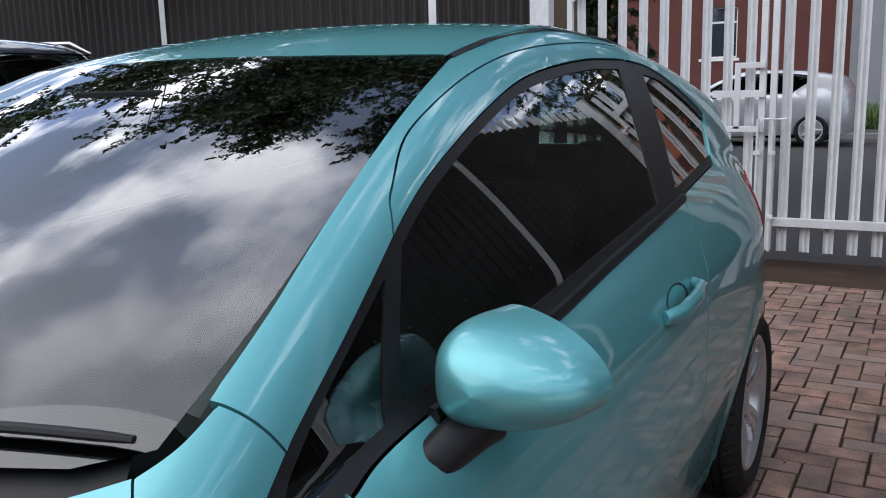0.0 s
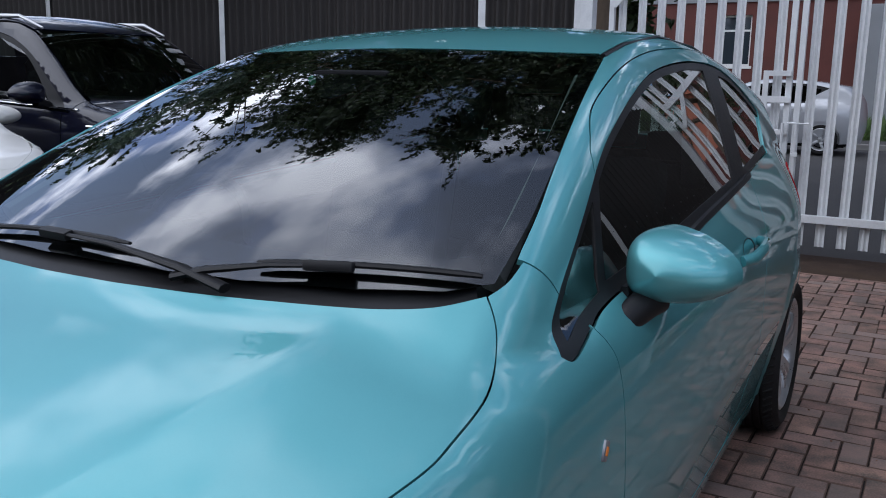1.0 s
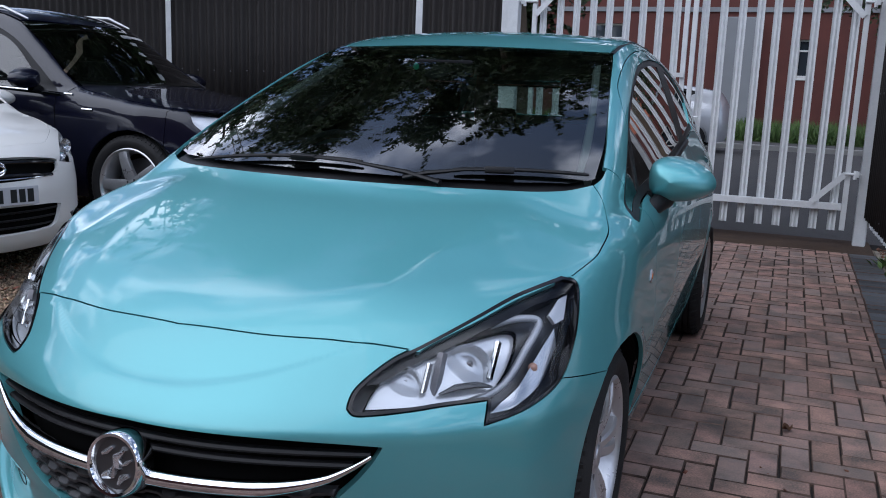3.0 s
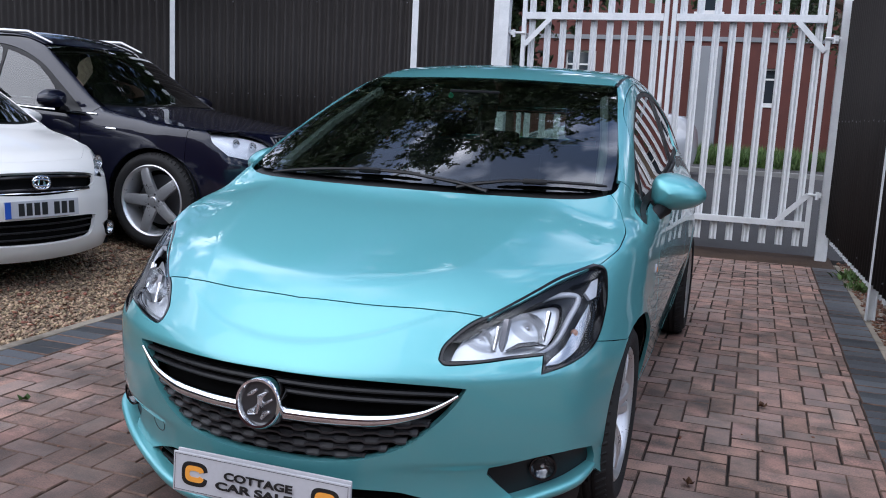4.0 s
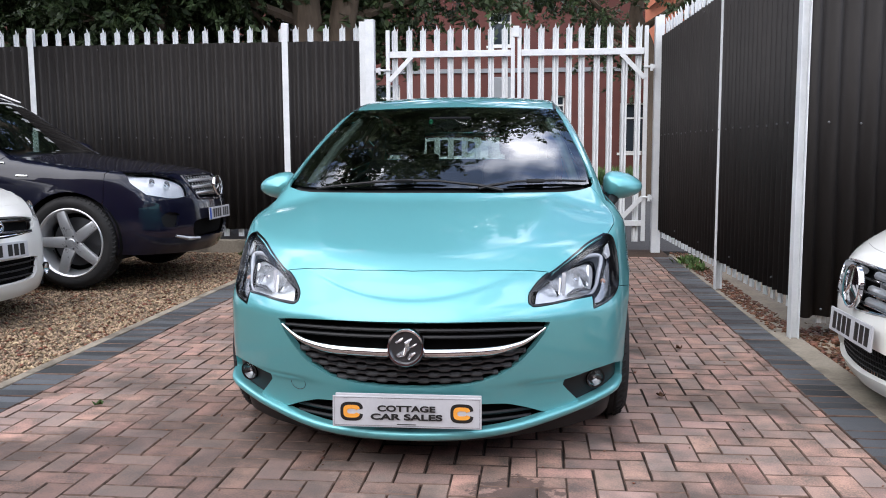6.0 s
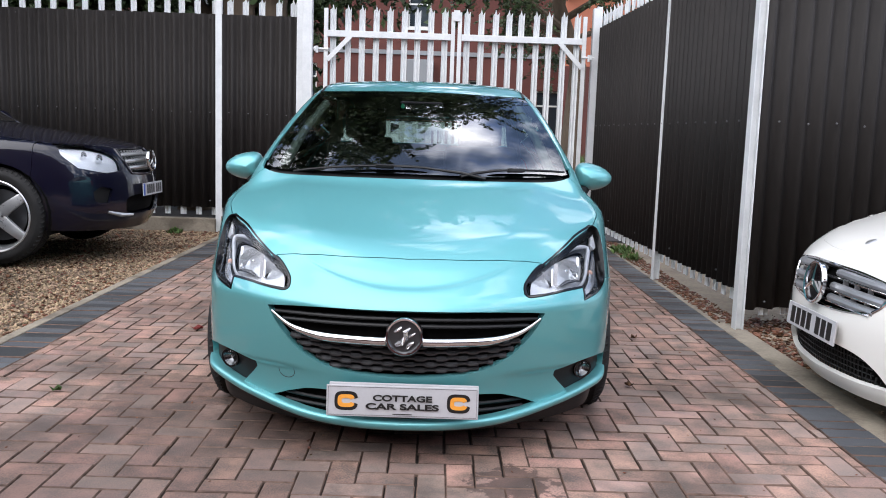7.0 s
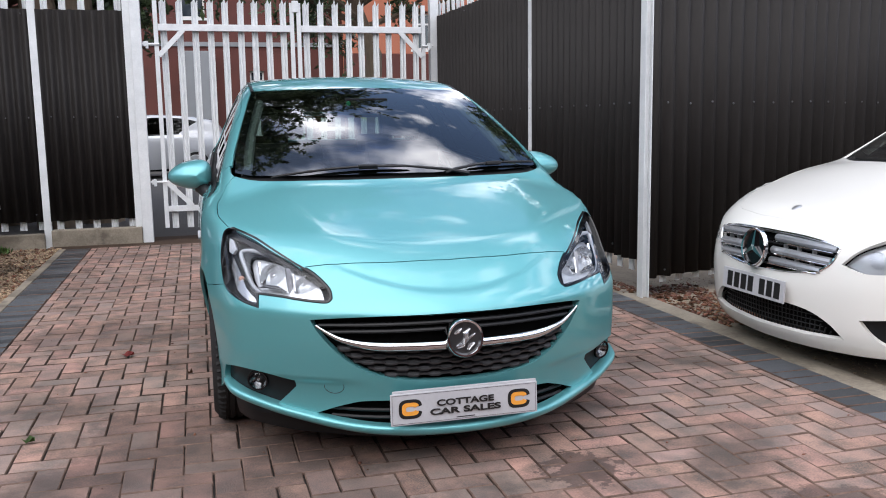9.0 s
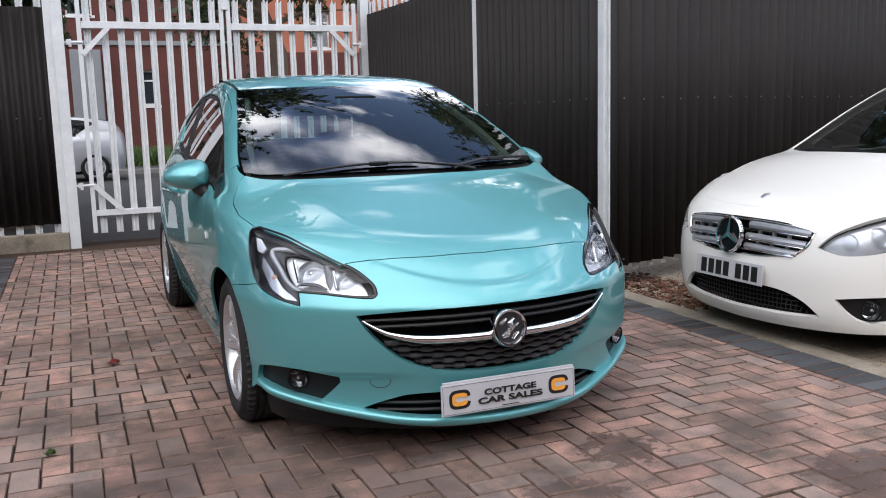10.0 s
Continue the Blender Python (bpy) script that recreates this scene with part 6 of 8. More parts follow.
WS_SIDE = [(0.705, 1.083, 0.998), (0.708, 1.13, 1.015), (0.69, 1.28, 1.09), (0.66, 1.46, 1.185), (0.615, 1.70, 1.295), (0.572, 1.935, 1.385)]
for s in (-1, 1):
    side = "left" if s > 0 else "right"

    def hoop(pts, s=s, side=side):
        return on(corsa, side, "hoop", pts)

    def ring_side(pts, s=s):
        q = ring(pts)
        return q if s > 0 else flip(q)

    def laid(pts, side=side):
        return corsa.lay(side, np.asarray(smooth_line(pts), float))

    door = thing("door")
    door.parent = car
    belt_door = [p for p in smooth_line(BELT) if 1.26 <= p[0] <= 2.80][::-1]
    poly = np.concatenate([belt_door, smooth_line(DOORCUT_R)[1:], smooth_line([(2.54, 0.27), (2.40, 0.245), (1.34, 0.245)])[1:], smooth_line(DOORCUT_F)[::-1][1:]])
    skin(corsa, "skin", side, poly, M_TEAL, door, gap=0.03, shrink=0.0022)
    fr = np.concatenate([smooth_line(DLO_TOP), [(2.86, 1.39)], smooth_line(FRAME)[::-1]])
    skin(corsa, "window_frame", "hoop", hoop(fr), M_TEAL, door, gap=0.025, shrink=0.002)
    # fender, meeting the pillar along one seam
    seam_a, seam_b = corsa.unlay("hoop", np.array([(s * 0.702, 1.175, 1.035)]))[0], hoop([(1.22, 0.98)])[0]
    seam = np.array([seam_a + (seam_b - seam_a) * i / 10 for i in range(11)])
    seam3 = corsa.lay("hoop", seam)
    h3 = corsa.lay("top", np.asarray(smooth_line(HOOD_SIDE)) * np.array([s, 1]))
    pieces = [corsa.unlay("ring", h3), ring_side(smooth_line([WS_SIDE[0], WS_SIDE[1], (0.702, 1.175, 1.035)])[1:]), corsa.unlay("ring", seam3[1:-1]),
              corsa.unlay("ring", laid([p for p in TRI_HYP[:2]])[::-1]), corsa.unlay("ring", laid([(1.12, 0.909), (1.15, 0.900), (1.26, 0.922)])[1:]), corsa.unlay("ring", laid(DOORCUT_F)[1:]),
              corsa.unlay("ring", corsa.lay(side, np.array([(1.345, 0.245), (1.18, 0.235)]))), corsa.unlay("ring", corsa.lay(side, np.array(arc(FH, HZ, AR, 192, 61)))),
              ring_side(smooth_line(SEAM)[::-1][1:]), ring_side(lamp_out[1:cut][::-1])]
    skin(corsa, "front_wing", "ring", np.concatenate(pieces), M_TEAL, car, gap=0.026, shrink=0.001)
    # quarter panel and sill
    q = np.concatenate([[(2.80, 1.045)], [p for p in smooth_line(BELT)[::-1] if p[0] > 2.82], [(3.62, 1.09), (3.80, 1.03), (3.84, 0.9), (3.86, 0.6), (3.82, 0.30)], arc(RH, HZ, AR, 195, -12), [(2.60, 0.245)], smooth_line(DOORCUT_R)[::-1][1:-1]])
    skin(corsa, "quarter_panel", side, q, M_TEAL, car, gap=0.03, shrink=0.002)
    skin(corsa, "sill", side, np.array([(1.18, 0.232), (1.16, 0.17), (1.5, 0.165), (2.9, 0.165), (3.05, 0.17), (3.06, 0.235), (2.54, 0.238)]), M_TEAL, car, gap=0.04)
    # pillar and roof rail
    ws = np.asarray(smooth_line(WS_SIDE))
    ws = ws[ws[:, 1] >= 1.185] * np.array([s, 1, 1])
    rail = np.array([(s * 0.560, 2.02, 1.42), (s * 0.556, 2.3, 1.45), (s * 0.553, 2.8, 1.44), (s * 0.545, 3.3, 1.38), (s * 0.53, 3.62, 1.33)])
    pil = np.concatenate([seam[:1] + np.array([0.0015, 0]), corsa.unlay("hoop", ws), corsa.unlay("hoop", np.asarray(smooth_line(rail)))[1:], hoop([(3.72, 1.12), (3.60, 1.09)]), hoop(smooth_line(DLO_END)[::-1]), hoop(smooth_line(DLO_TOP2)[::-1][1:]), hoop([(2.862, 1.392), (2.862, 1.424)]), hoop(smooth_line(FRAME)[::-1][1:]),
                          hoop([(1.52, 1.152)]), hoop([p for p in smooth_line(TRI_HYP)[::-1] if p[0] > 1.23]), seam[1:][::-1] + np.array([0.0015, 0])])
    skin(corsa, "pillar", "hoop", pil, M_TEAL, car, gap=0.026, shrink=0.0015)
    # windows
    dlo = np.concatenate([smooth_line(TRI_HYP)[:-1], smooth_line(DLO_TOP)[:-1], smooth_line(DLO_TOP2)[:-1], smooth_line(DLO_END)[:-1], smooth_line(BELT)[:-1]])
    g_tri = outline([(1.175, 0.922), (1.27, 0.99), (1.38, 1.053), (1.475, 1.105)], [(1.475, 1.105), (1.425, 1.03), (1.385, 0.958)], [(1.385, 0.958), (1.28, 0.943), (1.175, 0.922)])
    g_door = outline([(1.43, 0.968), (1.475, 1.05), (1.535, 1.135)], [(1.535, 1.135), (1.67, 1.198), (1.91, 1.278), (2.16, 1.335), (2.5, 1.366), (2.73, 1.368)], [(2.73, 1.368), (2.66, 1.2), (2.605, 1.055)], [(2.605, 1.055), (2.2, 1.025), (1.87, 0.998), (1.43, 0.968)])
    g_rear = outline([(2.80, 1.07), (2.87, 1.22), (2.93, 1.355)], [(2.93, 1.355), (3.08, 1.335), (3.25, 1.28), (3.42, 1.205), (3.52, 1.135)], [(3.52, 1.135), (3.2, 1.105), (2.80, 1.07)])
    skin(corsa, "window_surround", "hoop", hoop(resample(dlo, 0.03)), M_BLACK, car, "black rubber window surround", holes=[hoop(g) for g in (g_tri, g_door, g_rear)], gap=0.025, sink=0.004, rim=0.006)
    for nm, g, mt in (("quarter_light", g_tri, M_GLASS), ("door_glass", g_door, M_GLASS), ("rear_side_glass", g_rear, M_DARKGLASS)):
        skin(corsa, nm, "hoop", hoop(g), mt, door if nm == "door_glass" else car, gap=0.035, sink=0.007, rim=0, shrink=-0.004)
    bm = bmesh.new()
    tube(bm, [Vector(p) for p in corsa.lay(side, np.asarray(smooth_line([(2.80, 1.043), (2.2, 0.998), (1.87, 0.970), (1.45, 0.942)])))], 0.010, 6, 1.4)
    part("belt_moulding", bm, M_BLACK, door, "black rubber belt moulding", True)
    # handle
    P = corsa.lay(side, np.array([(2.30, 0.862), (2.34, 0.868), (2.44, 0.876), (2.53, 0.88), (2.565, 0.88)]))
    lift = np.array([0.004, 0.03, 0.038, 0.032, 0.006])
    bm = bmesh.new()
    tube(bm, [Vector(p) + Vector((s * h, 0, 0)) for p, h in zip(P, lift)], [0.012, 0.014, 0.015, 0.014, 0.012], 10, 1.25)
    part("handle", bm, M_TEAL, door, smooth=True)
    hc = corsa.lay(side, np.array([(2.43 + 0.085 * math.cos(a), 0.872 + 0.032 * math.sin(a)) for a in np.linspace(0, 6.283, 24)[:-1]]))
    obj("handle_cup", np.concatenate([hc + np.array([s * 0.001, 0, 0]), [hc.mean(0) - np.array([s * 0.006, 0, 0])]]), [(i, (i + 1) % 23, 23) for i in range(23)], M_TRIM, door, smooth=True)
    # repeater
    P = corsa.lay(side, np.array([(1.205, 0.735)]))[0]
    bm = bmesh.new()
    box(bm, -0.008, 0.004, -0.012, 0.012, -0.018, 0.018, 0.004, Matrix.Translation(P) @ pose(0, 0, 0, -25, 0, 0))
    part("side_repeater", bm, M_LAMPGREY, car, "small clear side repeater with amber bulb", True)
    bm = bmesh.new()
    box(bm, -0.004, 0.0055, -0.006, 0.006, -0.008, 0.008, 0.002, Matrix.Translation(P) @ pose(0, 0, 0, -25, 0, 0))
    part("repeater_bulb", bm, M_AMBER, car, "amber bulb", True)
    mirror_housing(car, M_TEAL, s, (s * 0.888, 1.50, 0.985), 0.19, 0.154, 0.15, (s * 0.822, 1.415, 0.900), "door_mirror")
    # wheels
    for hy in (FH, RH):
        wheel(car, s * (0.745 if hy < 2 else 0.762), hy, HZ, 0.305, 0.19, 0.213, 5, s, 0.17, (0.034, 0.036), 0.3 if hy < 2 else 0.75)
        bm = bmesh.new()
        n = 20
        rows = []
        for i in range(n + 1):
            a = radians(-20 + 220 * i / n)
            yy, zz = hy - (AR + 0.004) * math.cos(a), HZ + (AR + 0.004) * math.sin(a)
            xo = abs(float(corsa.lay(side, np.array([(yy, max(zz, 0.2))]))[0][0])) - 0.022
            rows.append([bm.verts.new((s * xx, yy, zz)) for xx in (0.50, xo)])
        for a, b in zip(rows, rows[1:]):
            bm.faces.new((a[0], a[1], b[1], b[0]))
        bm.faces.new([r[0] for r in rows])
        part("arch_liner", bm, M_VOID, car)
    # black ditch strip along the roof
    bm = bmesh.new()
    tube(bm, [Vector(p) for p in corsa.lay("top", np.array([(s * 0.563, 1.955), (s * 0.560, 2.1), (s * 0.556, 2.4), (s * 0.553, 2.8), (s * 0.545, 3.3), (s * 0.53, 3.6)]))], 0.008, 6, 0.6)
    part("roof_strip", bm, M_BLACK, car)
    # tail lamp
    tl = np.array([(0.47, 0.80), (0.50, 0.97), (0.57, 1.02), (0.63, 0.99), (0.64, 0.84), (0.58, 0.78)])
    skin(corsa, "tail_lamp", "back", (tl if s > 0 else flip(tl)), M_RED, car, "red tail lamp", sink=-0.004, rim=0.01, gap=0.03)

# roof, screen, rear
ROOF = mirrored(outline([(0, 1.895), (0.2, 1.902), (0.4, 1.925), (0.553, 1.962)], [(0.553, 1.962), (0.553, 2.3), (0.550, 2.8), (0.540, 3.3), (0.525, 3.60)], [(0.525, 3.60), (0.3, 3.66), (0, 3.68)]))
skin(corsa, "roof", "top", ROOF, M_TEAL, car, gap=0.035)
WS = np.concatenate([np.array([(0, 0.932), (0.15, 0.937), (0.32, 0.960), (0.5, 1.008), (0.64, 1.065), (0.695, 1.108)]), [p[:2] for p in smooth_line([(0.703, 1.115, 1.0), (0.69, 1.275, 1.085), (0.66, 1.455, 1.18), (0.615, 1.695, 1.29), (0.568, 1.94, 1.385)])], smooth_line([(0.55, 1.958), (0.4, 1.921), (0.2, 1.898), (0, 1.891)])])
WS = mirrored(WS)
screen_face = ScreenFace(corsa)
skin(screen_face, "windscreen", "top", WS, M_GLASS, car, "tinted laminated windscreen", gap=0.035, sink=0.004, rim=0, shrink=0.0)
skin(screen_face, "screen_surround", "top", WS, M_GLOSSBLACK, car, "black band round the windscreen", holes=(inset_poly(resample(WS, 0.02), 0.038),), gap=0.02, sink=0.0065, rim=0)
skin(corsa, "cowl", "top", mirrored(np.concatenate([np.array(smooth_line(HOOD_REAR))[::-1] + np.array([0, -0.02]), [(0.66, 1.13), (0.5, 1.045), (0.32, 0.995), (0.15, 0.972), (0, 0.966)]])), M_BLACK, car, "black plastic scuttle panel", sink=0.018, rim=0, gap=0.03)
REAR = np.array([(-1.02, 0.22), (1.02, 0.22), (1.0, 0.9), (0.92, 1.06), (0.62, 1.33), (0.3, 1.345), (0, 1.35), (-0.3, 1.345), (-0.62, 1.33), (-0.92, 1.06), (-1.0, 0.9)])
RWIN = np.array([(-0.56, 1.10), (0.56, 1.10), (0.50, 1.30), (0, 1.32), (-0.50, 1.30)])
skin(corsa, "tailgate", "back", REAR, M_TEAL, car, holes=(RWIN,), gap=0.05)
skin(corsa, "rear_window", "back", RWIN, M_GLASS, car, gap=0.05, rim=0, sink=0.003)
wiper(car, (0.31, 0.930), (-0.555, 0.998), screen_face, 0.30)
wiper(car, (0.20, 0.925), (0.685, 1.108), screen_face, 0.26)

# dealer's plate: letters, two printed rings
plate = thing("dealer_plate", "white dealer show plate with black lettering", "plate", m=pose(0, -0.010, 0.243, -3, 0, 0))
bm = bmesh.new()
box(bm, -0.268, 0.268, -0.002, 0.004, -0.056, 0.056, 0.003)
part("plate", bm, M_PLATE, plate)
bm = bmesh.new()
box(bm, -0.259, 0.267, 0.005, 0.012, -0.050, 0.064, 0.003)
part("backing_plate", bm, M_PLATE, plate)
bm = bmesh.new()
for q in ((-0.262, 0.262, 0.0495, 0.0505), (-0.262, 0.262, -0.0505, -0.0495), (-0.262, -0.261, -0.0495, 0.0495), (0.261, 0.262, -0.0495, 0.0495)):
    box(bm, q[0], q[1], -0.0028, -0.0021, q[2], q[3])
part("border_line", bm, M_INK, plate)
face = pose(0, -0.003, 0, 90, 0, 0)
text("COTTAGE", 0.0225, Matrix.Translation((0, -0.003, 0.0135)) @ face, M_INK, plate, bold=0.0014, wide=0.208)
text("CAR SALES", 0.0225, Matrix.Translation((0, -0.003, -0.0165)) @ face, M_INK, plate, bold=0.0014, wide=0.258)
bm = bmesh.new()
box(bm, -0.034, 0.034, -0.0032, -0.0021, -0.0455, -0.0425)
part("small_print", bm, M_INK, plate)
for s in (-1, 1):
    mk = thing("printed_mark", "black open ring round an orange block")
    mk.parent = plate
    x0 = s * 0.198

    def open_ring(rx, rz, w, y0, y1, material, name, gap):
        """A squarish C: a band round a rounded box, open towards +x."""
        bm = bmesh.new()
        n, rows = 40, []
        for i in range(n + 1):
            a = radians(gap + (360 - 2 * gap) * i / n)
            c, q = math.cos(a), math.sin(a)
            k = (abs(c) ** 3.4 + abs(q) ** 3.4) ** (-1 / 3.4)
            rows.append([bm.verts.new((x0 + (rx - d) * c * k, yy, (rz - d) * q * k)) for d, yy in ((0, y1), (0, y0), (w, y0), (w, y1))])
        for a, b in zip(rows, rows[1:]):
            for e in range(3):
                bm.faces.new((a[e], b[e], b[e + 1], a[e + 1]))
        bm.faces.new(rows[0])
        bm.faces.new(rows[-1][::-1])
        part(name, bm, material, mk)

    open_ring(0.041, 0.034, 0.012, -0.0033, -0.0021, M_INK, "ring", 18)
    open_ring(0.030, 0.023, 0.014, -0.0034, -0.0021, M_ORANGE, "block", 24)

# inside
inner = thing("interior")
inner.parent = car
bm = bmesh.new()
box(bm, -0.70, 0.70, 1.1, 3.6, 0.20, 0.28)
for s in (-1, 1):
    box(bm, s * 0.72 - 0.02, s * 0.72 + 0.02, 1.2, 3.6, 0.25, 0.90, 0.01)
box(bm, -0.66, 0.66, 3.55, 3.62, 0.25, 1.05)
box(bm, -0.66, 0.66, 0.62, 0.70, 0.3, 0.70)
part("tub", bm, M_DASH, inner)
bm = bmesh.new()
rows = []
for i in range(15):
    x = -0.66 + 1.32 * i / 14
    sh = 0.10 * (x / 0.66) ** 2
    hood_ = 0.05 * math.exp(-((x + 0.36) / 0.17) ** 2)
    rows.append([bm.verts.new((x, yy + sh, zz)) for yy, zz in ((1.00, 0.955), (1.15, 0.965), (1.36, 0.955 + hood_), (1.44, 0.90 + hood_ * 0.6), (1.46, 0.72), (1.40, 0.5))])
for a, b in zip(rows, rows[1:]):
    for j in range(5):
        bm.faces.new((a[j], b[j], b[j + 1], a[j + 1]))
part("dashboard", bm, M_DASH, inner, smooth=True)
seat(inner, -0.36, 1.85, 0.42)
seat(inner, 0.36, 1.85, 0.42)
bm = bmesh.new()
box(bm, -0.62, 0.62, 2.85, 3.3, 0.40, 0.56, 0.05)
box(bm, -0.62, 0.62, -0.06, 0.06, 0, 0.52, 0.05, Matrix.Translation((0, 3.34, 0.5)) @ pose(0, 0, 0, -14))
for x in (-0.36, 0.36):
    box(bm, x - 0.12, x + 0.12, 3.40, 3.47, 1.02, 1.14, 0.03)
part("rear_bench", bm, M_SEAT, inner, smooth=True)
steering(inner, -0.36, 1.52, 0.90)
bm = bmesh.new()
box(bm, -0.115, 0.115, 1.70, 1.735, 1.285, 1.345, 0.015)
part("interior_mirror", bm, M_DASH, inner, smooth=True)
bm = bmesh.new()
tube(bm, [(0, 1.70, 1.315), (0, 1.672, 1.305)], 0.014)
lathe(bm, [(0, 0), (0.045, 0.0), (0.05, 0.02), (0, 0.03)], 16, Matrix.Translation((0, 1.665, 1.285)) @ pose(0, 0, 0, 30))
part("mirror_mount", bm, M_DASH, inner, smooth=True)
bm = bmesh.new()
lathe(bm, [(0.0, 0), (0.012, 0), (0.012, 0.002), (0, 0.002)], 14, Matrix.Translation((-0.098, 1.685, 1.318)) @ pose(0, 0, 0, 90))
part("green_dot", bm, plain("green_print", (0.05, 0.55, 0.30), 0.5), inner)
skin(corsa, "headlining", "top", inset_poly(resample(ROOF, 0.05), 0.03), M_LINING, inner, sink=0.04, rim=0, gap=0.08)
for s in (-1, 1):
    for a, b, r in (((0.650, 1.21, 0.99), (0.530, 1.91, 1.325), 0.024), ((0.60, 2.76, 1.0), (0.53, 2.90, 1.36), 0.04), ((0.50, 3.62, 1.05), (0.47, 3.56, 1.33), 0.05)):
        bm = bmesh.new()
        tube(bm, [(s * a[0], a[1], a[2]), (s * (a[0] + b[0]) / 2 + s * 0.01, (a[1] + b[1]) / 2, (a[2] + b[2]) / 2 + 0.01), (s * b[0], b[1], b[2])], r, 8)
        part("pillar_lining", bm, M_LINING, inner, smooth=True)
# black sheets under the panels: painted shade seen through the shut lines
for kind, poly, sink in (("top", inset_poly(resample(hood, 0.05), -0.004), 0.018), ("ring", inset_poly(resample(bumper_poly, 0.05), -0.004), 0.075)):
    skin(corsa, "gap_shade", kind, poly, M_VOID, car, sink=sink, rim=0, gap=0.06)
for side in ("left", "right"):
    skin(corsa, "gap_shade", side, np.array([(1.16, 0.25), (1.2, 0.87), (1.4, 0.915), (2.8, 1.02), (3.0, 1.03), (2.8, 0.24)]), M_VOID, car, sink=0.016, rim=0, gap=0.08)
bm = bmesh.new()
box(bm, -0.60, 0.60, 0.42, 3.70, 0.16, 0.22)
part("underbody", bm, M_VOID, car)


# ---- the other cars ----
def simple_car(name, label, B, paint, m, d, group="parked cars"):
    """A car from its body and a table of outlines: hood, lamps, grille, windows, wheels."""
    car = thing(name, label, "car", group)
    g = d.get("gap", 0.05)
    hood_pts = outline(*d["hood"])
    # bonnet
    skin(B, "bonnet", "top", mirrored(hood_pts), paint, car, gap=g, shrink=d.get("shrink", 0.002))
    hf = np.asarray(smooth_line(d["hood"][0]))
    hs = np.asarray(smooth_line(d["hood"][1]))
    ys = d["seam"]
    hs_front = np.array([p for p in hs if p[1] <= ys])
    hs_back = np.array([p for p in hs if p[1] > ys])
    top3 = B.lay("top", np.concatenate([hf, hs_front[1:]]))
    fh, rh, hz, ar, z0 = d["fh"], d["rh"], d["hz"], d["ar"], d["z0"]
    a_top = math.degrees(math.acos(min(1, max(-1, (fh - ys) / ar))))
    af = [p for p in arc(fh, hz, ar, a_top, -25) if p[1] > z0 + 0.03]
    W = float(B.width(ys))
    rear3 = np.array([(W, y, z) for y, z in af])
    p0 = top3[-1]
    join = B.lay("left", np.array([(p0[1] + (af[0][0] - p0[1]) * t, p0[2] + (af[0][1] - p0[2]) * t) for t in np.linspace(0.08, 1, 14)]))
    low = on(B, "front", "ring", np.array([(x, z0 + 0.03 * (x / W) ** 2) for x in np.linspace(W * 0.88, 0, 10)]))
    half = np.concatenate([B.unlay("ring", top3), B.unlay("ring", join), B.unlay("ring", rear3)[1:], low])
    front_ = mirrored(half)
    holes = []
    for key in ("lamp", "grille", "intake", "side_intake"):
        if key in d:
            poly = on(B, "front", "ring", resample(outline(*d[key]), 0.03)) if key in ("grille", "intake") else on(B, "front", "ring", outline(*d[key]))
            d[key + "_r"] = poly if key not in ("grille", "intake") else on(B, "front", "ring", mirrored(outline(*d[key])))
            holes += [d[key + "_r"]] if key in ("grille", "intake") else [poly, flip(poly)]
    skin(B, "front_bumper", "ring", front_, paint, car, holes=holes, gap=g * 0.7, rim=0.025, shrink=d.get("shrink", 0.0015))
    # sides
    for s in (-1, 1):
        side = "left" if s > 0 else "right"
        hb = B.lay("top", np.concatenate([[hs_front[-1]], hs_back]) * np.array([s, 1]))
        belt = np.asarray(smooth_line(d["belt"]))
        tail = d["tail"]
        af2 = arc(fh, hz, ar, 195, a_top)
        ar2 = arc(rh, hz, ar, 195, -15)
        poly = np.concatenate([hb[:, 1:], belt, [(tail, belt[-1][1] - 0.02), (tail, z0 + 0.1)], ar2, [(fh + ar + 0.02, z0 + 0.02)], af2])
        skin(B, "side_panel", side, poly, paint, car, gap=g, shrink=0.002)
        # shut lines: near-black tubes on the skin stand for the gaps' shade
        for k, ln in enumerate(d.get("cuts", ())):
            bm = bmesh.new()
            tube(bm, [Vector(p) for p in B.lay(side, np.asarray(smooth_line(ln)))], 0.0035, 5)
            part("shut_line", bm, M_VOID, car)
        dlo = outline(*d["dlo"])
        hoop = lambda pts, side=side: on(B, side, "hoop", pts)
        panes = [outline(*q) for q in d["panes"]]
        skin(B, "window_surround", "hoop", hoop(dlo), M_BLACK, car, holes=[hoop(q) for q in panes], gap=0.03, sink=0.008, rim=0.015)
        for q in panes:
            skin(B, "side_window", "hoop", hoop(q), d.get("glass", M_DARKGLASS), car, gap=0.04, sink=0.012, rim=0, shrink=-0.004)
        # pillars and roof rail
        ws = np.asarray(smooth_line(d["ws_side"])) * np.array([s, 1, 1])
        rail = np.array([(s * x, y, z) for x, y, z in d["rail"]])
        top_edge = np.asarray(smooth_line(d["dlo"][0]))[::-1]
        pil = np.concatenate([B.unlay("hoop", ws), B.unlay("hoop", rail), hoop([(d["tail"] - 0.05, belt[-1][1] + 0.02), (belt[-1][0], belt[-1][1])]), hoop(top_edge), hoop([belt[0]])])
        skin(B, "pillar", "hoop", pil, paint, car, gap=g, shrink=0.0015)
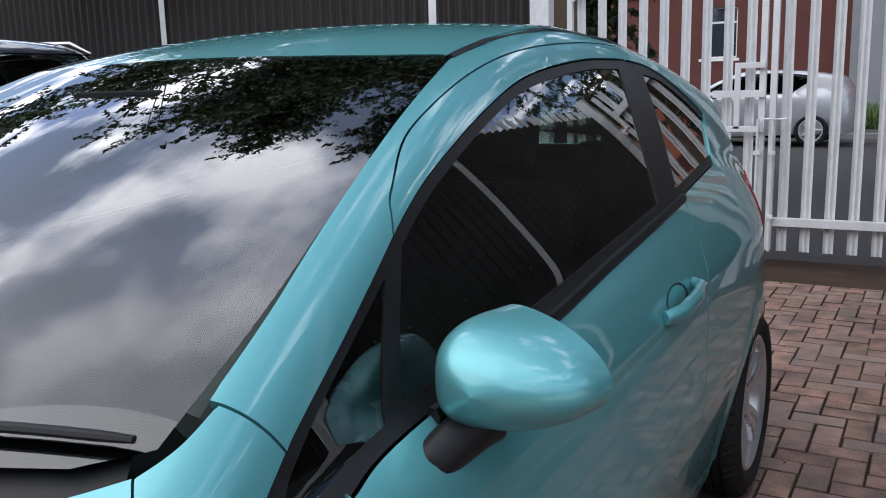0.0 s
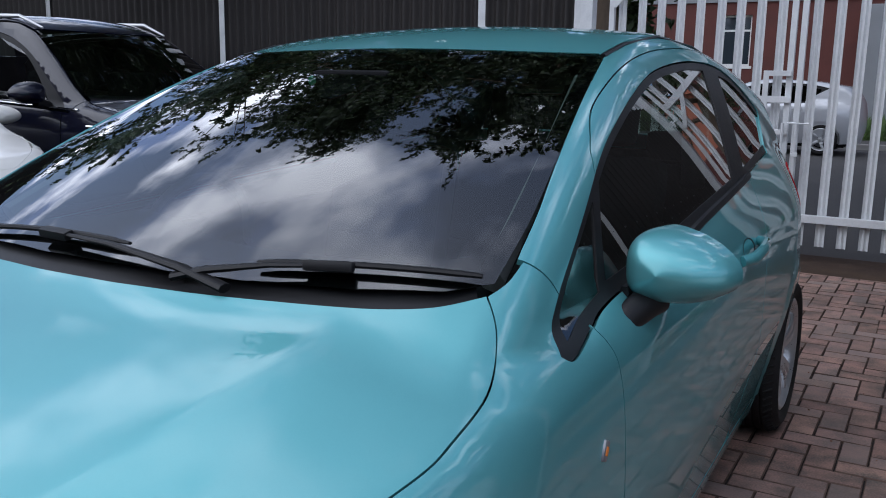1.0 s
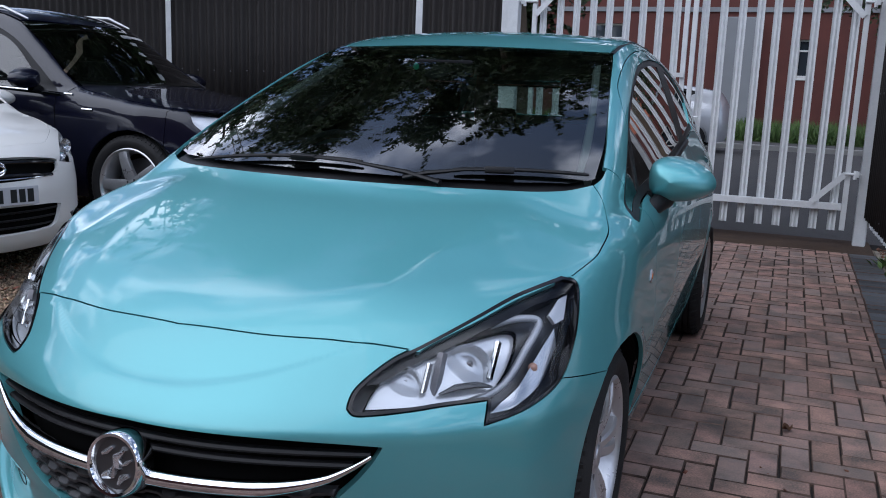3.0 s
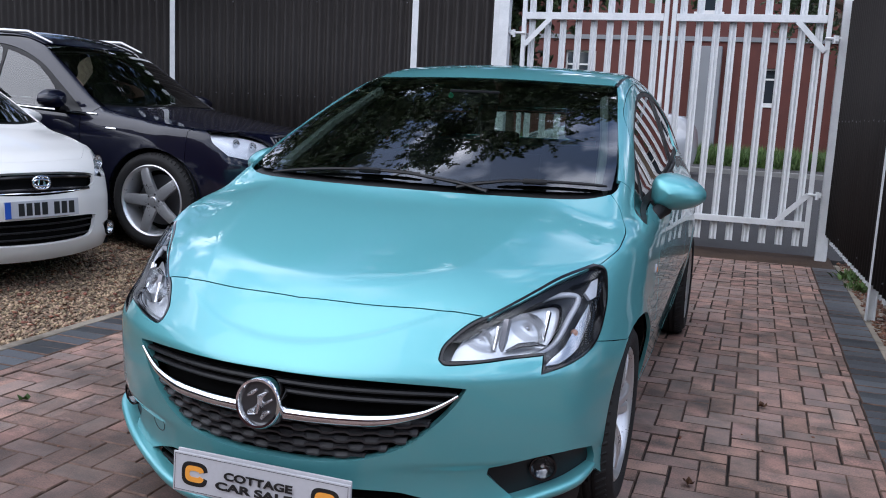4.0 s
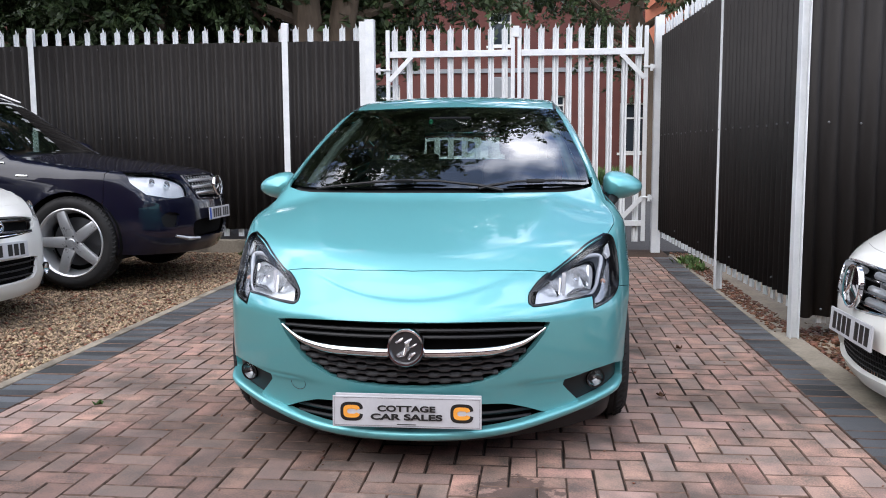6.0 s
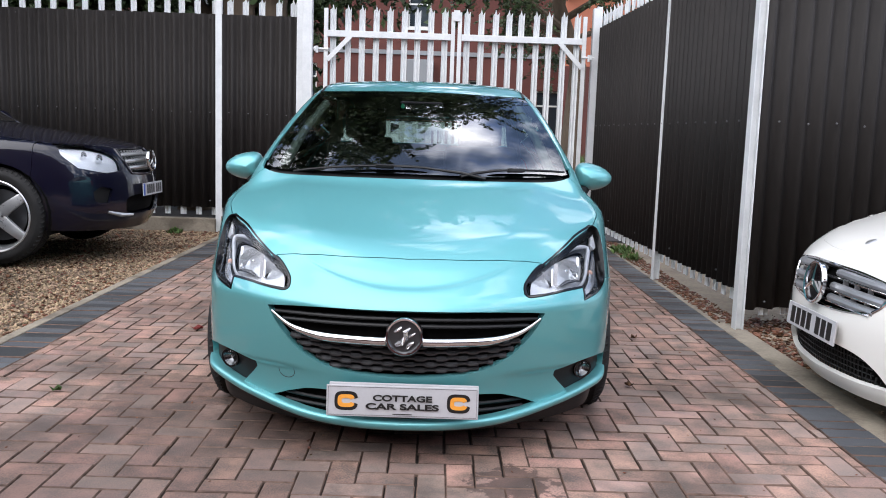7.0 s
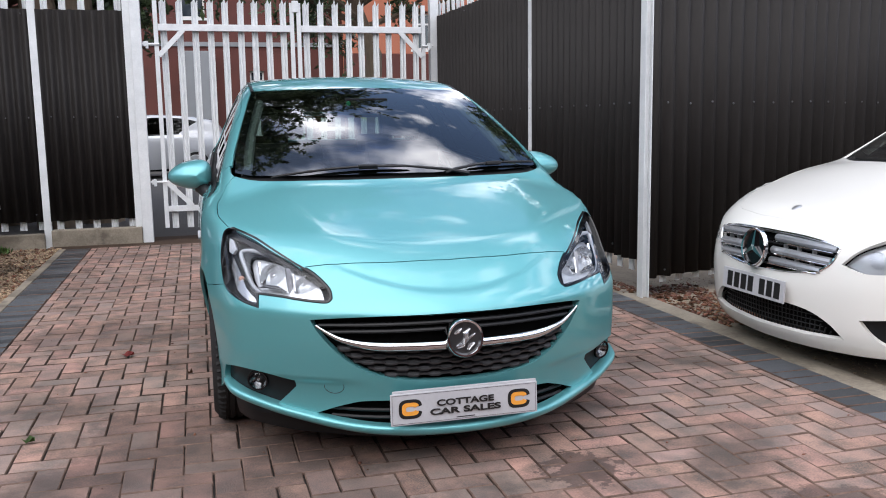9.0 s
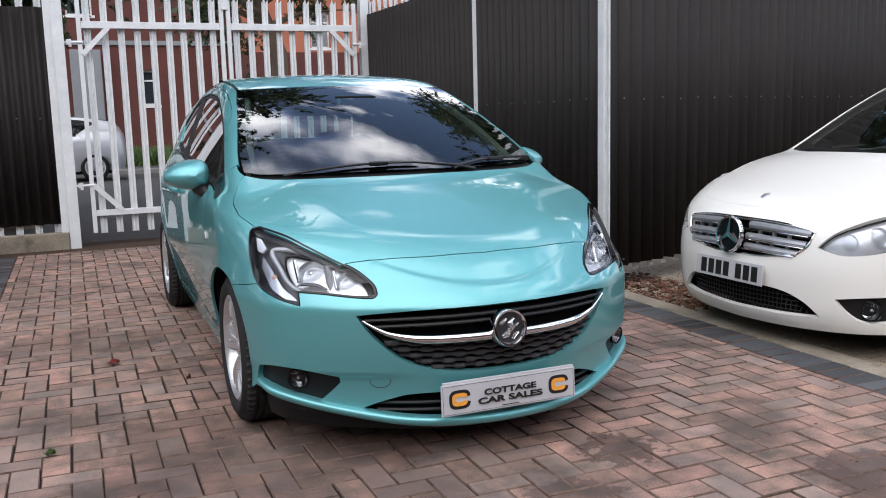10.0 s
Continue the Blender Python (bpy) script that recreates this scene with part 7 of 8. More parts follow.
        for hy in (fh, rh):
            wheel(car, s * d["track"], hy, hz, d["wr"], d["ww"], d["rim"], 5, s, d.get("twin", 0.0), d.get("sw", (0.10, 0.06)), 0.3, d.get("groove", False))
            bm = bmesh.new()
            rows = []
            for i in range(17):
                a = radians(-20 + 220 * i / 16)
                rows.append([bm.verts.new((s * xx, hy - (ar + 0.004) * math.cos(a), hz + (ar + 0.004) * math.sin(a))) for xx in (d["track"] - 0.25, float(B.width(hy)) - 0.02)])
            for a, b in zip(rows, rows[1:]):
                bm.faces.new((a[0], a[1], b[1], b[0]))
            bm.faces.new([r[0] for r in rows])
            part("arch_liner", bm, M_VOID, car)
        if "mirror" in d:
            mp, ms, mbase = d["mirror"]
            mirror_housing(car, d.get("mirror_mat", paint), s, (s * mp[0], mp[1], mp[2]), *ms, (s * mbase[0], mbase[1], mbase[2]), "door_mirror")
        if "lamp" in d:
            hl = thing("headlamp")
            hl.parent = car
            poly = d["lamp_r"] if s > 0 else flip(d["lamp_r"])
            skin(B, "housing", "ring", inset_poly(poly, -0.004), d.get("lamp_back", M_LAMPWHITE), hl, sink=0.05, rim=-0.04, gap=0.04)
            for q, r in d["bulbs"]:
                lens_lamp(hl, (s * q[0], q[1], q[2]), r, (s * 0.3, -1, 0.05), "bulb_bowl", "", not d.get("bare"))
            skin(B, "lens", "ring", poly, M_LENS, hl, sink=0.0, rim=0, gap=0.04, shrink=0.002)
        if "side_intake" in d:
            poly = d["side_intake_r"] if s > 0 else flip(d["side_intake_r"])
            skin(B, "fog_pocket", "ring", inset_poly(poly, -0.004), M_BLACK, car, sink=0.03, rim=0, gap=0.04)
            if "fog" in d:
                q, r = d["fog"]
                lens_lamp(car, (s * q[0], q[1], q[2]), r, (s * 0.4, -1, 0), "fog_lamp", "round clear fog lamp")
    for key, mt in (("grille", M_VOID), ("intake", M_VOID)):
        if key in d:
            skin(B, key + "_back", "ring", inset_poly(d[key + "_r"], -0.005), mt, car, sink=0.05, rim=0, gap=0.05)
    skin(B, "roof", "top", mirrored(outline(*d["roof"])), d.get("roof_mat", paint), car, gap=0.07)
    skin(B, "windscreen", "top", mirrored(outline(*d["screen"])), M_GLASS, car, gap=0.06, sink=0.003, rim=0)
    skin(B, "scuttle", "top", mirrored(outline(*d["scuttle"])), M_BLACK, car, gap=0.05, sink=0.012, rim=0)
    zb = float(np.asarray(d["belt"])[-1][1])
    skin(B, "tailgate", "back", np.array([(-1.1, z0 + 0.1), (1.1, z0 + 0.1), (1.05, zb), (0.55, zb + 0.32), (-0.55, zb + 0.32), (-1.05, zb)]), paint, car, gap=0.09)
    bm = bmesh.new()
    box(bm, -0.72, 0.72, 0.3, tail - 0.15, z0 + 0.02, z0 + 0.06)
    box(bm, -0.70, 0.70, 1.15, 1.3, z0 + 0.05, zb - 0.12, 0.03)
    box(bm, -0.68, 0.68, 3.3, 3.4, z0 + 0.05, zb - 0.05)
    for x in (-0.38, 0.38):
        box(bm, x - 0.22, x + 0.22, 2.35, 2.5, z0 + 0.2, zb + 0.18, 0.05)
        box(bm, x - 0.12, x + 0.12, 2.42, 2.52, zb + 0.2, zb + 0.38, 0.04)
    part("interior", bm, M_DASH, car)
    # black sheet under the bonnet, painted shade for its gaps
    skin(B, "gap_shade", "top", inset_poly(resample(mirrored(hood_pts), 0.08), -0.01), M_VOID, car, sink=0.02, rim=0, gap=0.09)
    car.matrix_world = m
    return car


def slat_row(B, name, zs, half, r, sink, material, parent, drop=0.0, flat=0.8, gap=0.0):
    """Grille slats across the nose; gap leaves the middle free."""
    for z, hw in zip(zs, half):
        spans = [(-hw, hw)] if not gap else [(-hw, -gap), (gap, hw)]
        for a, b in spans:
            xs = np.linspace(a, b, 20)
            P = B.lay("front", np.stack([xs, z - drop * xs**2], 1))
            bm = bmesh.new()
            tube(bm, [Vector(p) + Vector((0, sink, 0)) for p in P], r, 8, flat)
            part(name, bm, material, parent, smooth=True)


def star_badge(parent, p, r, back=True):
    """A round badge with three plain arms."""
    st = thing("badge", "round badge with three chrome arms")
    st.parent = parent
    m = Matrix.Translation(p) @ pose(0, 0, 0, 84, 0, 0)
    bm = bmesh.new()
    lathe(bm, [(r * 0.86, -0.01), (r * 0.88, 0.006), (r * 0.96, 0.009), (r, 0.004), (r, -0.012)], 40, m)
    part("ring", bm, M_CHROME, st, smooth=True)
    for a in (90, 210, 330):
        bm = bmesh.new()
        c, q = math.cos(radians(a)), math.sin(radians(a))
        n = Vector((-q, c, 0))
        b0, b1 = Vector((0, 0, 0.010)), Vector((c * r * 0.88, q * r * 0.88, 0.004))
        v = [b0 + n * r * 0.13, b0 - n * r * 0.13, b1 - n * r * 0.03, b1 + n * r * 0.03]
        top = [bm.verts.new(m @ k) for k in v]
        bot = [bm.verts.new(m @ (k - Vector((0, 0, 0.012)))) for k in v]
        bm.faces.new(top)
        for i in range(4):
            bm.faces.new((top[i], top[(i + 1) % 4], bot[(i + 1) % 4], bot[i]))
        part("arm", bm, M_CHROME, st)
    if back:
        bm = bmesh.new()
        lathe(bm, [(0, -0.006), (r * 0.88, -0.006), (r * 0.9, -0.02)], 32, m)
        part("disc", bm, M_GLOSSBLACK, st)


# white hatch with a star badge, nose out towards the drive
bc = Body(
    top=[(-0.05, 0.66), (0.05, 0.725), (0.2, 0.79), (0.5, 0.888), (0.95, 1.015), (1.3, 1.07), (2.0, 1.09), (4.2, 1.12)], crown=0.09,
    width=[(0.0, 0.75), (0.3, 0.835), (0.7, 0.88), (1.5, 0.893), (3.5, 0.885), (4.2, 0.76)],
    inset=[(0.12, 0.05), (0.25, 0.015), (0.45, 0.004), (0.7, 0.0), (0.85, 0.012), (0.95, 0.04), (1.06, 0.10)],
    nose=[(0.12, 0.09), (0.2, 0.035), (0.28, 0.012), (0.45, 0.0), (0.58, 0.015), (0.68, 0.045), (0.78, 0.11)],
    plan=[(0, 0), (0.25, 0.022), (0.5, 0.09), (0.65, 0.17), (0.78, 0.32), (0.86, 0.58)],
    roof=[(1.5, 1.44), (1.9, 1.515), (2.4, 1.555), (3.2, 1.53), (4.0, 1.43)], rcrown=0.08,
    side=[(0.9, 0.835), (1.0, 0.80), (1.3, 0.70), (1.5, 0.61)],
    screen=[(0.6, 0.85), (0.95, 1.01), (1.4, 1.25), (1.8, 1.44), (2.2, 1.6)], scurve=0.30,
    tail=[(0.2, 4.25), (0.6, 4.36), (1.0, 4.3), (1.5, 4.05)], arches=((0.88, 0.32, 0.345), (3.58, 0.32, 0.345)), tuck=0.05)
TABLE_B = dict(
    hood=([(0, 0.135), (0.2, 0.15), (0.42, 0.20), (0.50, 0.245)], [(0.50, 0.245), (0.60, 0.38), (0.70, 0.56), (0.765, 0.80), (0.745, 1.05), (0.725, 1.11)], [(0.725, 1.11), (0.5, 0.99), (0.25, 0.94), (0, 0.925)]),
    seam=0.62, fh=0.88, rh=3.58, hz=0.32, ar=0.345, z0=0.145, track=0.775, wr=0.315, ww=0.205, rim=0.22, twin=0.16, sw=(0.035, 0.03), tail=4.15, gap=0.045,
    lamp=([(0.50, 0.585), (0.56, 0.655), (0.66, 0.722), (0.735, 0.755)], [(0.735, 0.755), (0.770, 0.69), (0.768, 0.585)], [(0.768, 0.585), (0.70, 0.562), (0.60, 0.555), (0.50, 0.585)]),
    bulbs=(((0.595, 0.215, 0.610), 0.044), ((0.690, 0.300, 0.640), 0.052)), lamp_back=M_LAMPWHITE, bare=True,
    grille=([(0, 0.695), (0.25, 0.69), (0.42, 0.672), (0.475, 0.655)], [(0.475, 0.655), (0.45, 0.585), (0.39, 0.535)], [(0.39, 0.535), (0.2, 0.515), (0, 0.508)]),
    intake=([(0, 0.362), (0.30, 0.352), (0.44, 0.305), (0.52, 0.232)], [(0.52, 0.232), (0.3, 0.220), (0, 0.215)]),
    side_intake=([(0.59, 0.335), (0.70, 0.352), (0.80, 0.362)], [(0.80, 0.362), (0.80, 0.240)], [(0.80, 0.240), (0.68, 0.230), (0.59, 0.335)]),
    fog=((0.705, 0.252, 0.287), 0.046),
    belt=[(1.20, 0.945), (1.9, 0.985), (2.8, 1.02), (3.7, 1.06)],
    dlo=([(1.24, 0.96), (1.55, 1.16), (1.9, 1.32), (2.4, 1.42), (3.0, 1.42), (3.5, 1.34), (3.75, 1.18)], [(3.75, 1.18), (3.7, 1.07), (2.8, 1.03), (1.9, 0.995), (1.24, 0.96)]),
    panes=(([(1.50, 0.99), (1.62, 1.17), (1.95, 1.31), (2.35, 1.39)], [(2.35, 1.39), (2.33, 1.03)], [(2.33, 1.03), (1.5, 0.99)]), ([(2.43, 1.04), (2.45, 1.395), (2.95, 1.39), (3.4, 1.31)], [(3.4, 1.31), (3.3, 1.07)], [(3.3, 1.07), (2.43, 1.04)])),
    ws_side=[(0.725, 1.11, 1.0), (0.70, 1.35, 1.12), (0.65, 1.65, 1.28), (0.585, 1.98, 1.43)], rail=[(0.575, 2.2, 1.49), (0.57, 2.8, 1.49), (0.56, 3.4, 1.45), (0.53, 3.9, 1.38)],
    roof=([(0, 1.88), (0.3, 1.91), (0.57, 2.0)], [(0.57, 2.0), (0.565, 2.8), (0.53, 3.9)], [(0.53, 3.9), (0, 3.98)]),
    screen=([(0, 0.955), (0.3, 0.98), (0.55, 1.05), (0.70, 1.14)], [(0.70, 1.14), (0.685, 1.35), (0.64, 1.65), (0.575, 1.985)], [(0.575, 1.985), (0.3, 1.905), (0, 1.875)]),
    scuttle=([(0, 0.91), (0.3, 0.93), (0.55, 1.0), (0.70, 1.08)], [(0.70, 1.08), (0.68, 1.19)], [(0.68, 1.19), (0.4, 1.05), (0, 0.99)]),
    cuts=([(1.30, 0.94), (1.33, 0.7), (1.36, 0.3)], [(2.40, 1.01), (2.38, 0.6), (2.30, 0.3)]),
    mirror=((0.98, 1.62, 1.03), (0.21, 0.15, 0.15), (0.83, 1.65, 0.97)), shrink=0.0004)
M_B = pose(1.885, 1.03, -0.05, 0, 0, -90)
white_car = simple_car("compact_car", "clean white five-door car parked nose to the drive", bc, M_WHITE, M_B, TABLE_B)
slat_row(bc, "grille_slat", (0.665, 0.605, 0.553), (0.455, 0.44, 0.40), 0.021, 0.014, M_SATIN, white_car, 0.08, 0.9, 0.085)
slat_row(bc, "slat_edge", (0.648, 0.589, 0.538), (0.45, 0.435, 0.39), 0.0045, -0.004, M_CHROME, white_car, 0.08, 0.8, 0.085)
for s in (-1, 1):
    for z in (0.632, 0.577):
        for x in (0.16, 0.25, 0.34):
            p = bc.lay("front", np.array([(s * x, z - 0.08 * x * x)]))[0]
            bm = bmesh.new()
            box(bm, p[0] - 0.004, p[0] + 0.004, p[1] + 0.006, p[1] + 0.03, p[2] - 0.012, p[2] + 0.012, 0.002)
            part("grille_stud", bm, M_SATIN, white_car)
slat_row(bc, "grille_rib", (0.635, 0.578, 0.53), (0.44, 0.42, 0.37), 0.007, 0.03, M_TRIM, white_car, 0.08)
star_badge(white_car, (0, -0.016, 0.607), 0.100)
bm = bmesh.new()
P = np.concatenate([bc.lay("front", np.asarray(mirrored(outline(*TABLE_B["grille"]))))])
tube(bm, [Vector(p) for p in P] + [Vector(P[0])], 0.007, 6)
part("grille_frame", bm, M_CHROME, white_car, "thin chrome grille surround", True)
P = bc.lay("top", np.array([(0, 0.23)]))[0]
bm = bmesh.new()
lathe(bm, [(0, 0.004), (0.022, 0.004), (0.028, 0.0)], 20, Matrix.Translation(P) @ pose(0, 0, 0, 30))
part("bonnet_emblem", bm, M_ALLOY, white_car, smooth=True)
bm = bmesh.new()
for i in range(34):
    x = -0.42 + 0.84 * i / 33
    z1 = 0.340 - 0.5 * max(0, abs(x) - 0.25)
    p, q = bc.lay("front", np.array([(x, 0.225)]))[0], bc.lay("front", np.array([(x + 0.02, z1)]))[0]
    bar(bm, Vector(p) + Vector((0, 0.03, 0)), Vector(q) + Vector((0, 0.03, 0)), 0.006, 0.006)
for z in (0.245, 0.270, 0.295, 0.32):
    tube(bm, [Vector(p) + Vector((0, 0.03, 0)) for p in bc.lay("front", np.stack([np.linspace(-0.4, 0.4, 9), np.full(9, z)], 1))], 0.003, 5)
part("intake_mesh", bm, M_BLACK, white_car)
bars_plate("number_plate", "white number plate with dark bars on the white car", "plate", M_B @ pose(0, -0.016, 0.415, -4), group="number plates")

# dark blue off-roader on the shingle
sv = Body(
    top=[(-0.05, 0.80), (0.05, 0.90), (0.15, 0.965), (0.4, 1.02), (0.8, 1.075), (1.2, 1.13), (1.6, 1.18), (4.6, 1.22)], crown=0.08,
    width=[(0.0, 0.80), (0.3, 0.89), (0.7, 0.94), (1.5, 0.955), (4.0, 0.94), (4.6, 0.85)],
    inset=[(0.2, 0.06), (0.4, 0.015), (0.7, 0.0), (0.9, 0.008), (1.05, 0.04), (1.2, 0.10)],
    nose=[(0.2, 0.14), (0.35, 0.04), (0.5, 0.0), (0.68, 0.012), (0.82, 0.05), (0.95, 0.11)],
    plan=[(0, 0), (0.3, 0.035), (0.5, 0.105), (0.7, 0.215), (0.84, 0.38), (0.93, 0.68)],
    roof=[(1.7, 1.66), (2.2, 1.755), (2.8, 1.785), (4.0, 1.75), (4.6, 1.66)], rcrown=0.06,
    side=[(1.0, 0.905), (1.15, 0.86), (1.45, 0.76), (1.7, 0.66)],
    screen=[(1.02, 1.00), (1.41, 1.17), (1.81, 1.42), (2.16, 1.64), (2.56, 1.83)], scurve=0.28,
    tail=[(0.3, 4.65), (0.7, 4.78), (1.2, 4.7), (1.75, 4.4)], floor=0.98, axis=1.4, mid=0.75, arches=((0.95, 0.40, 0.43), (3.86, 0.40, 0.43)), tuck=0.05)
TABLE_S = dict(
    hood=([(0, 0.16), (0.2, 0.175), (0.36, 0.215)], [(0.36, 0.215), (0.50, 0.30), (0.66, 0.44), (0.78, 0.62), (0.84, 0.90), (0.835, 1.2), (0.80, 1.37)], [(0.80, 1.37), (0.5, 1.25), (0.25, 1.20), (0, 1.19)]),
    seam=0.66, fh=0.95, rh=3.86, hz=0.40, ar=0.43, z0=0.26, track=0.83, wr=0.394, ww=0.25, rim=0.290, sw=(0.100, 0.075), groove=False, tail=4.55, gap=0.05,
    lamp=([(0.42, 0.775), (0.42, 0.89), (0.53, 0.965), (0.70, 1.005), (0.80, 0.985)], [(0.80, 0.985), (0.825, 0.90), (0.78, 0.80)], [(0.78, 0.80), (0.60, 0.760), (0.42, 0.775)]), lamp_back=M_LAMPBRIGHT, bare=True,
    bulbs=(((0.56, 0.245, 0.865), 0.042), ((0.67, 0.33, 0.895), 0.036)),
    grille=([(0, 0.955), (0.2, 0.955), (0.355, 0.945)], [(0.355, 0.945), (0.37, 0.86), (0.31, 0.745)], [(0.31, 0.745), (0.15, 0.735), (0, 0.732)]),
    intake=([(0, 0.56), (0.36, 0.55), (0.42, 0.48)], [(0.42, 0.48), (0.35, 0.40), (0, 0.395)]),
    side_intake=([(0.56, 0.62), (0.66, 0.64), (0.72, 0.60)], [(0.72, 0.60), (0.70, 0.52), (0.60, 0.51)], [(0.60, 0.51), (0.56, 0.62)]),
    belt=[(1.45, 1.055), (2.2, 1.095), (3.2, 1.13), (4.2, 1.17)],
    dlo=([(1.50, 1.075), (1.80, 1.30), (2.1, 1.50), (2.5, 1.63), (3.2, 1.66), (3.9, 1.60), (4.3, 1.42)], [(4.3, 1.42), (4.2, 1.18), (3.2, 1.14), (2.2, 1.105), (1.50, 1.075)]),
    panes=(([(1.72, 1.11), (1.92, 1.32), (2.16, 1.49), (2.52, 1.60)], [(2.52, 1.60), (2.55, 1.14)], [(2.55, 1.14), (1.72, 1.11)]), ([(2.64, 1.15), (2.62, 1.61), (3.2, 1.63), (3.5, 1.61)], [(3.5, 1.61), (3.55, 1.18)], [(3.55, 1.18), (2.64, 1.15)])),
    ws_side=[(0.80, 1.37, 1.13), (0.77, 1.55, 1.24), (0.71, 1.8, 1.43), (0.65, 2.1, 1.62)], rail=[(0.645, 2.3, 1.69), (0.645, 3.0, 1.72), (0.63, 3.8, 1.69), (0.60, 4.35, 1.6)],
    roof=([(0, 2.02), (0.3, 2.05), (0.64, 2.14)], [(0.64, 2.14), (0.64, 3.0), (0.60, 4.3)], [(0.60, 4.3), (0, 4.4)]),
    screen=([(0, 1.22), (0.3, 1.245), (0.6, 1.32), (0.775, 1.40)], [(0.775, 1.40), (0.75, 1.57), (0.695, 1.82), (0.635, 2.125)], [(0.635, 2.125), (0.3, 2.045), (0, 2.015)]),
    scuttle=([(0, 1.17), (0.3, 1.19), (0.6, 1.27), (0.78, 1.34)], [(0.78, 1.34), (0.76, 1.44)], [(0.76, 1.44), (0.4, 1.31), (0, 1.27)]),
    cuts=([(1.52, 1.05), (1.50, 0.8), (1.46, 0.36)], [(2.60, 1.10), (2.60, 0.8), (2.52, 0.4)]),
    glass=M_GLASS, mirror=((1.06, 1.66, 1.185), (0.25, 0.17, 0.15), (0.88, 1.70, 1.10)))


def set_back(q):
    """Moves the front of the cabin towards the tail; nose, doors' rear and tail stay."""
    q = list(q)
    i = 0 if len(q) == 2 else 1
    up, down = min(1, max(0, (q[i] - 0.95) / 0.25)), min(1, max(0, (3.0 - q[i]) / 0.6))
    q[i] += 0.16 * up * up * (3 - 2 * up) * down * down * (3 - 2 * down)
    return tuple(q)


for key in ("hood", "roof", "screen", "scuttle"):
    TABLE_S[key] = tuple([(x, set_back((y, 0))[0]) for x, y in run] for run in TABLE_S[key])
for key in ("dlo", "cuts"):
    TABLE_S[key] = tuple([set_back(q) for q in run] for run in TABLE_S[key])
TABLE_S["panes"] = tuple(tuple([set_back(q) for q in run] for run in pane) for pane in TABLE_S["panes"])
for key in ("belt", "ws_side", "rail"):
    TABLE_S[key] = [set_back(q) for q in TABLE_S[key]]
TABLE_S["mirror"] = (set_back(TABLE_S["mirror"][0]), TABLE_S["mirror"][1], set_back(TABLE_S["mirror"][2]))
M_S = pose(-2.50, 4.97, 0.0, 0, 0, 90)
suv = simple_car("off_roader", "dark blue metallic off-roader parked on the shingle", sv, M_NAVY, M_S, TABLE_S)
slat_row(sv, "grille_slat", (0.905, 0.85, 0.795), (0.345, 0.345, 0.32), 0.020, 0.010, M_ALLOY, suv, 0.05, 0.8)
bm = bmesh.new()
for i in range(13):
    x = -0.30 + 0.6 * i / 12
    p, q = sv.lay("front", np.array([(x, 0.765)]))[0], sv.lay("front", np.array([(x, 0.935)]))[0]
    bar(bm, Vector(p) + Vector((0, 0.02, 0)), Vector(q) + Vector((0, 0.02, 0)), 0.012, 0.012)
part("grille_ribs", bm, M_ALLOY, suv)
star_badge(suv, (0, -0.012, 0.852), 0.095)
bm = bmesh.new()
P = sv.lay("front", np.asarray(mirrored(outline(*TABLE_S["grille"]))))
tube(bm, [Vector(p) for p in P] + [Vector(P[0])], 0.012, 6)
part("grille_frame", bm, M_NAVY, suv, "", True)
bars_plate("number_plate", "white number plate with dark bars on the off-roader", "plate", M_S @ pose(0, -0.02, 0.60, -2), blue=True, group="number plates")
for s in (-1, 1):
    bm = bmesh.new()
    tube(bm, [Vector(p) + Vector((0, 0, 0.03)) for p in sv.lay("top", np.array([(s * 0.60, 2.25), (s * 0.61, 2.5), (s * 0.61, 3.2), (s * 0.60, 3.9), (s * 0.58, 4.25)]))], [0.008, 0.016, 0.018, 0.016, 0.008], 8)
    part("roof_rail", bm, M_ALLOY, suv, "bright roof rail", True)
    side = "left" if s > 0 else "right"
    bm = bmesh.new()
    tube(bm, [Vector(p) for p in sv.lay(side, np.asarray(smooth_line([(1.52, 1.075), (2.2, 1.103), (3.2, 1.138), (4.2, 1.178)])))], 0.009, 6)
    part("belt_moulding", bm, M_CHROME, suv, "bright chrome belt moulding", True)
    bm = bmesh.new()
    tube(bm, [Vector(p) for p in sv.lay(side, np.array([(1.30, 0.965), (1.40, 0.968)]))], 0.010, 6)
    part("wing_badge", bm, M_CHROME, suv)
    bm = bmesh.new()
    P = sv.lay("front", np.array([(s * x, z) for x, z in ((0.30, 0.385), (0.45, 0.395), (0.60, 0.43))]))
    tube(bm, [Vector(p) for p in P], [0.012, 0.02, 0.012], 8)
    part("skid_trim", bm, M_ALLOY, suv, "satin silver skid trim", True)

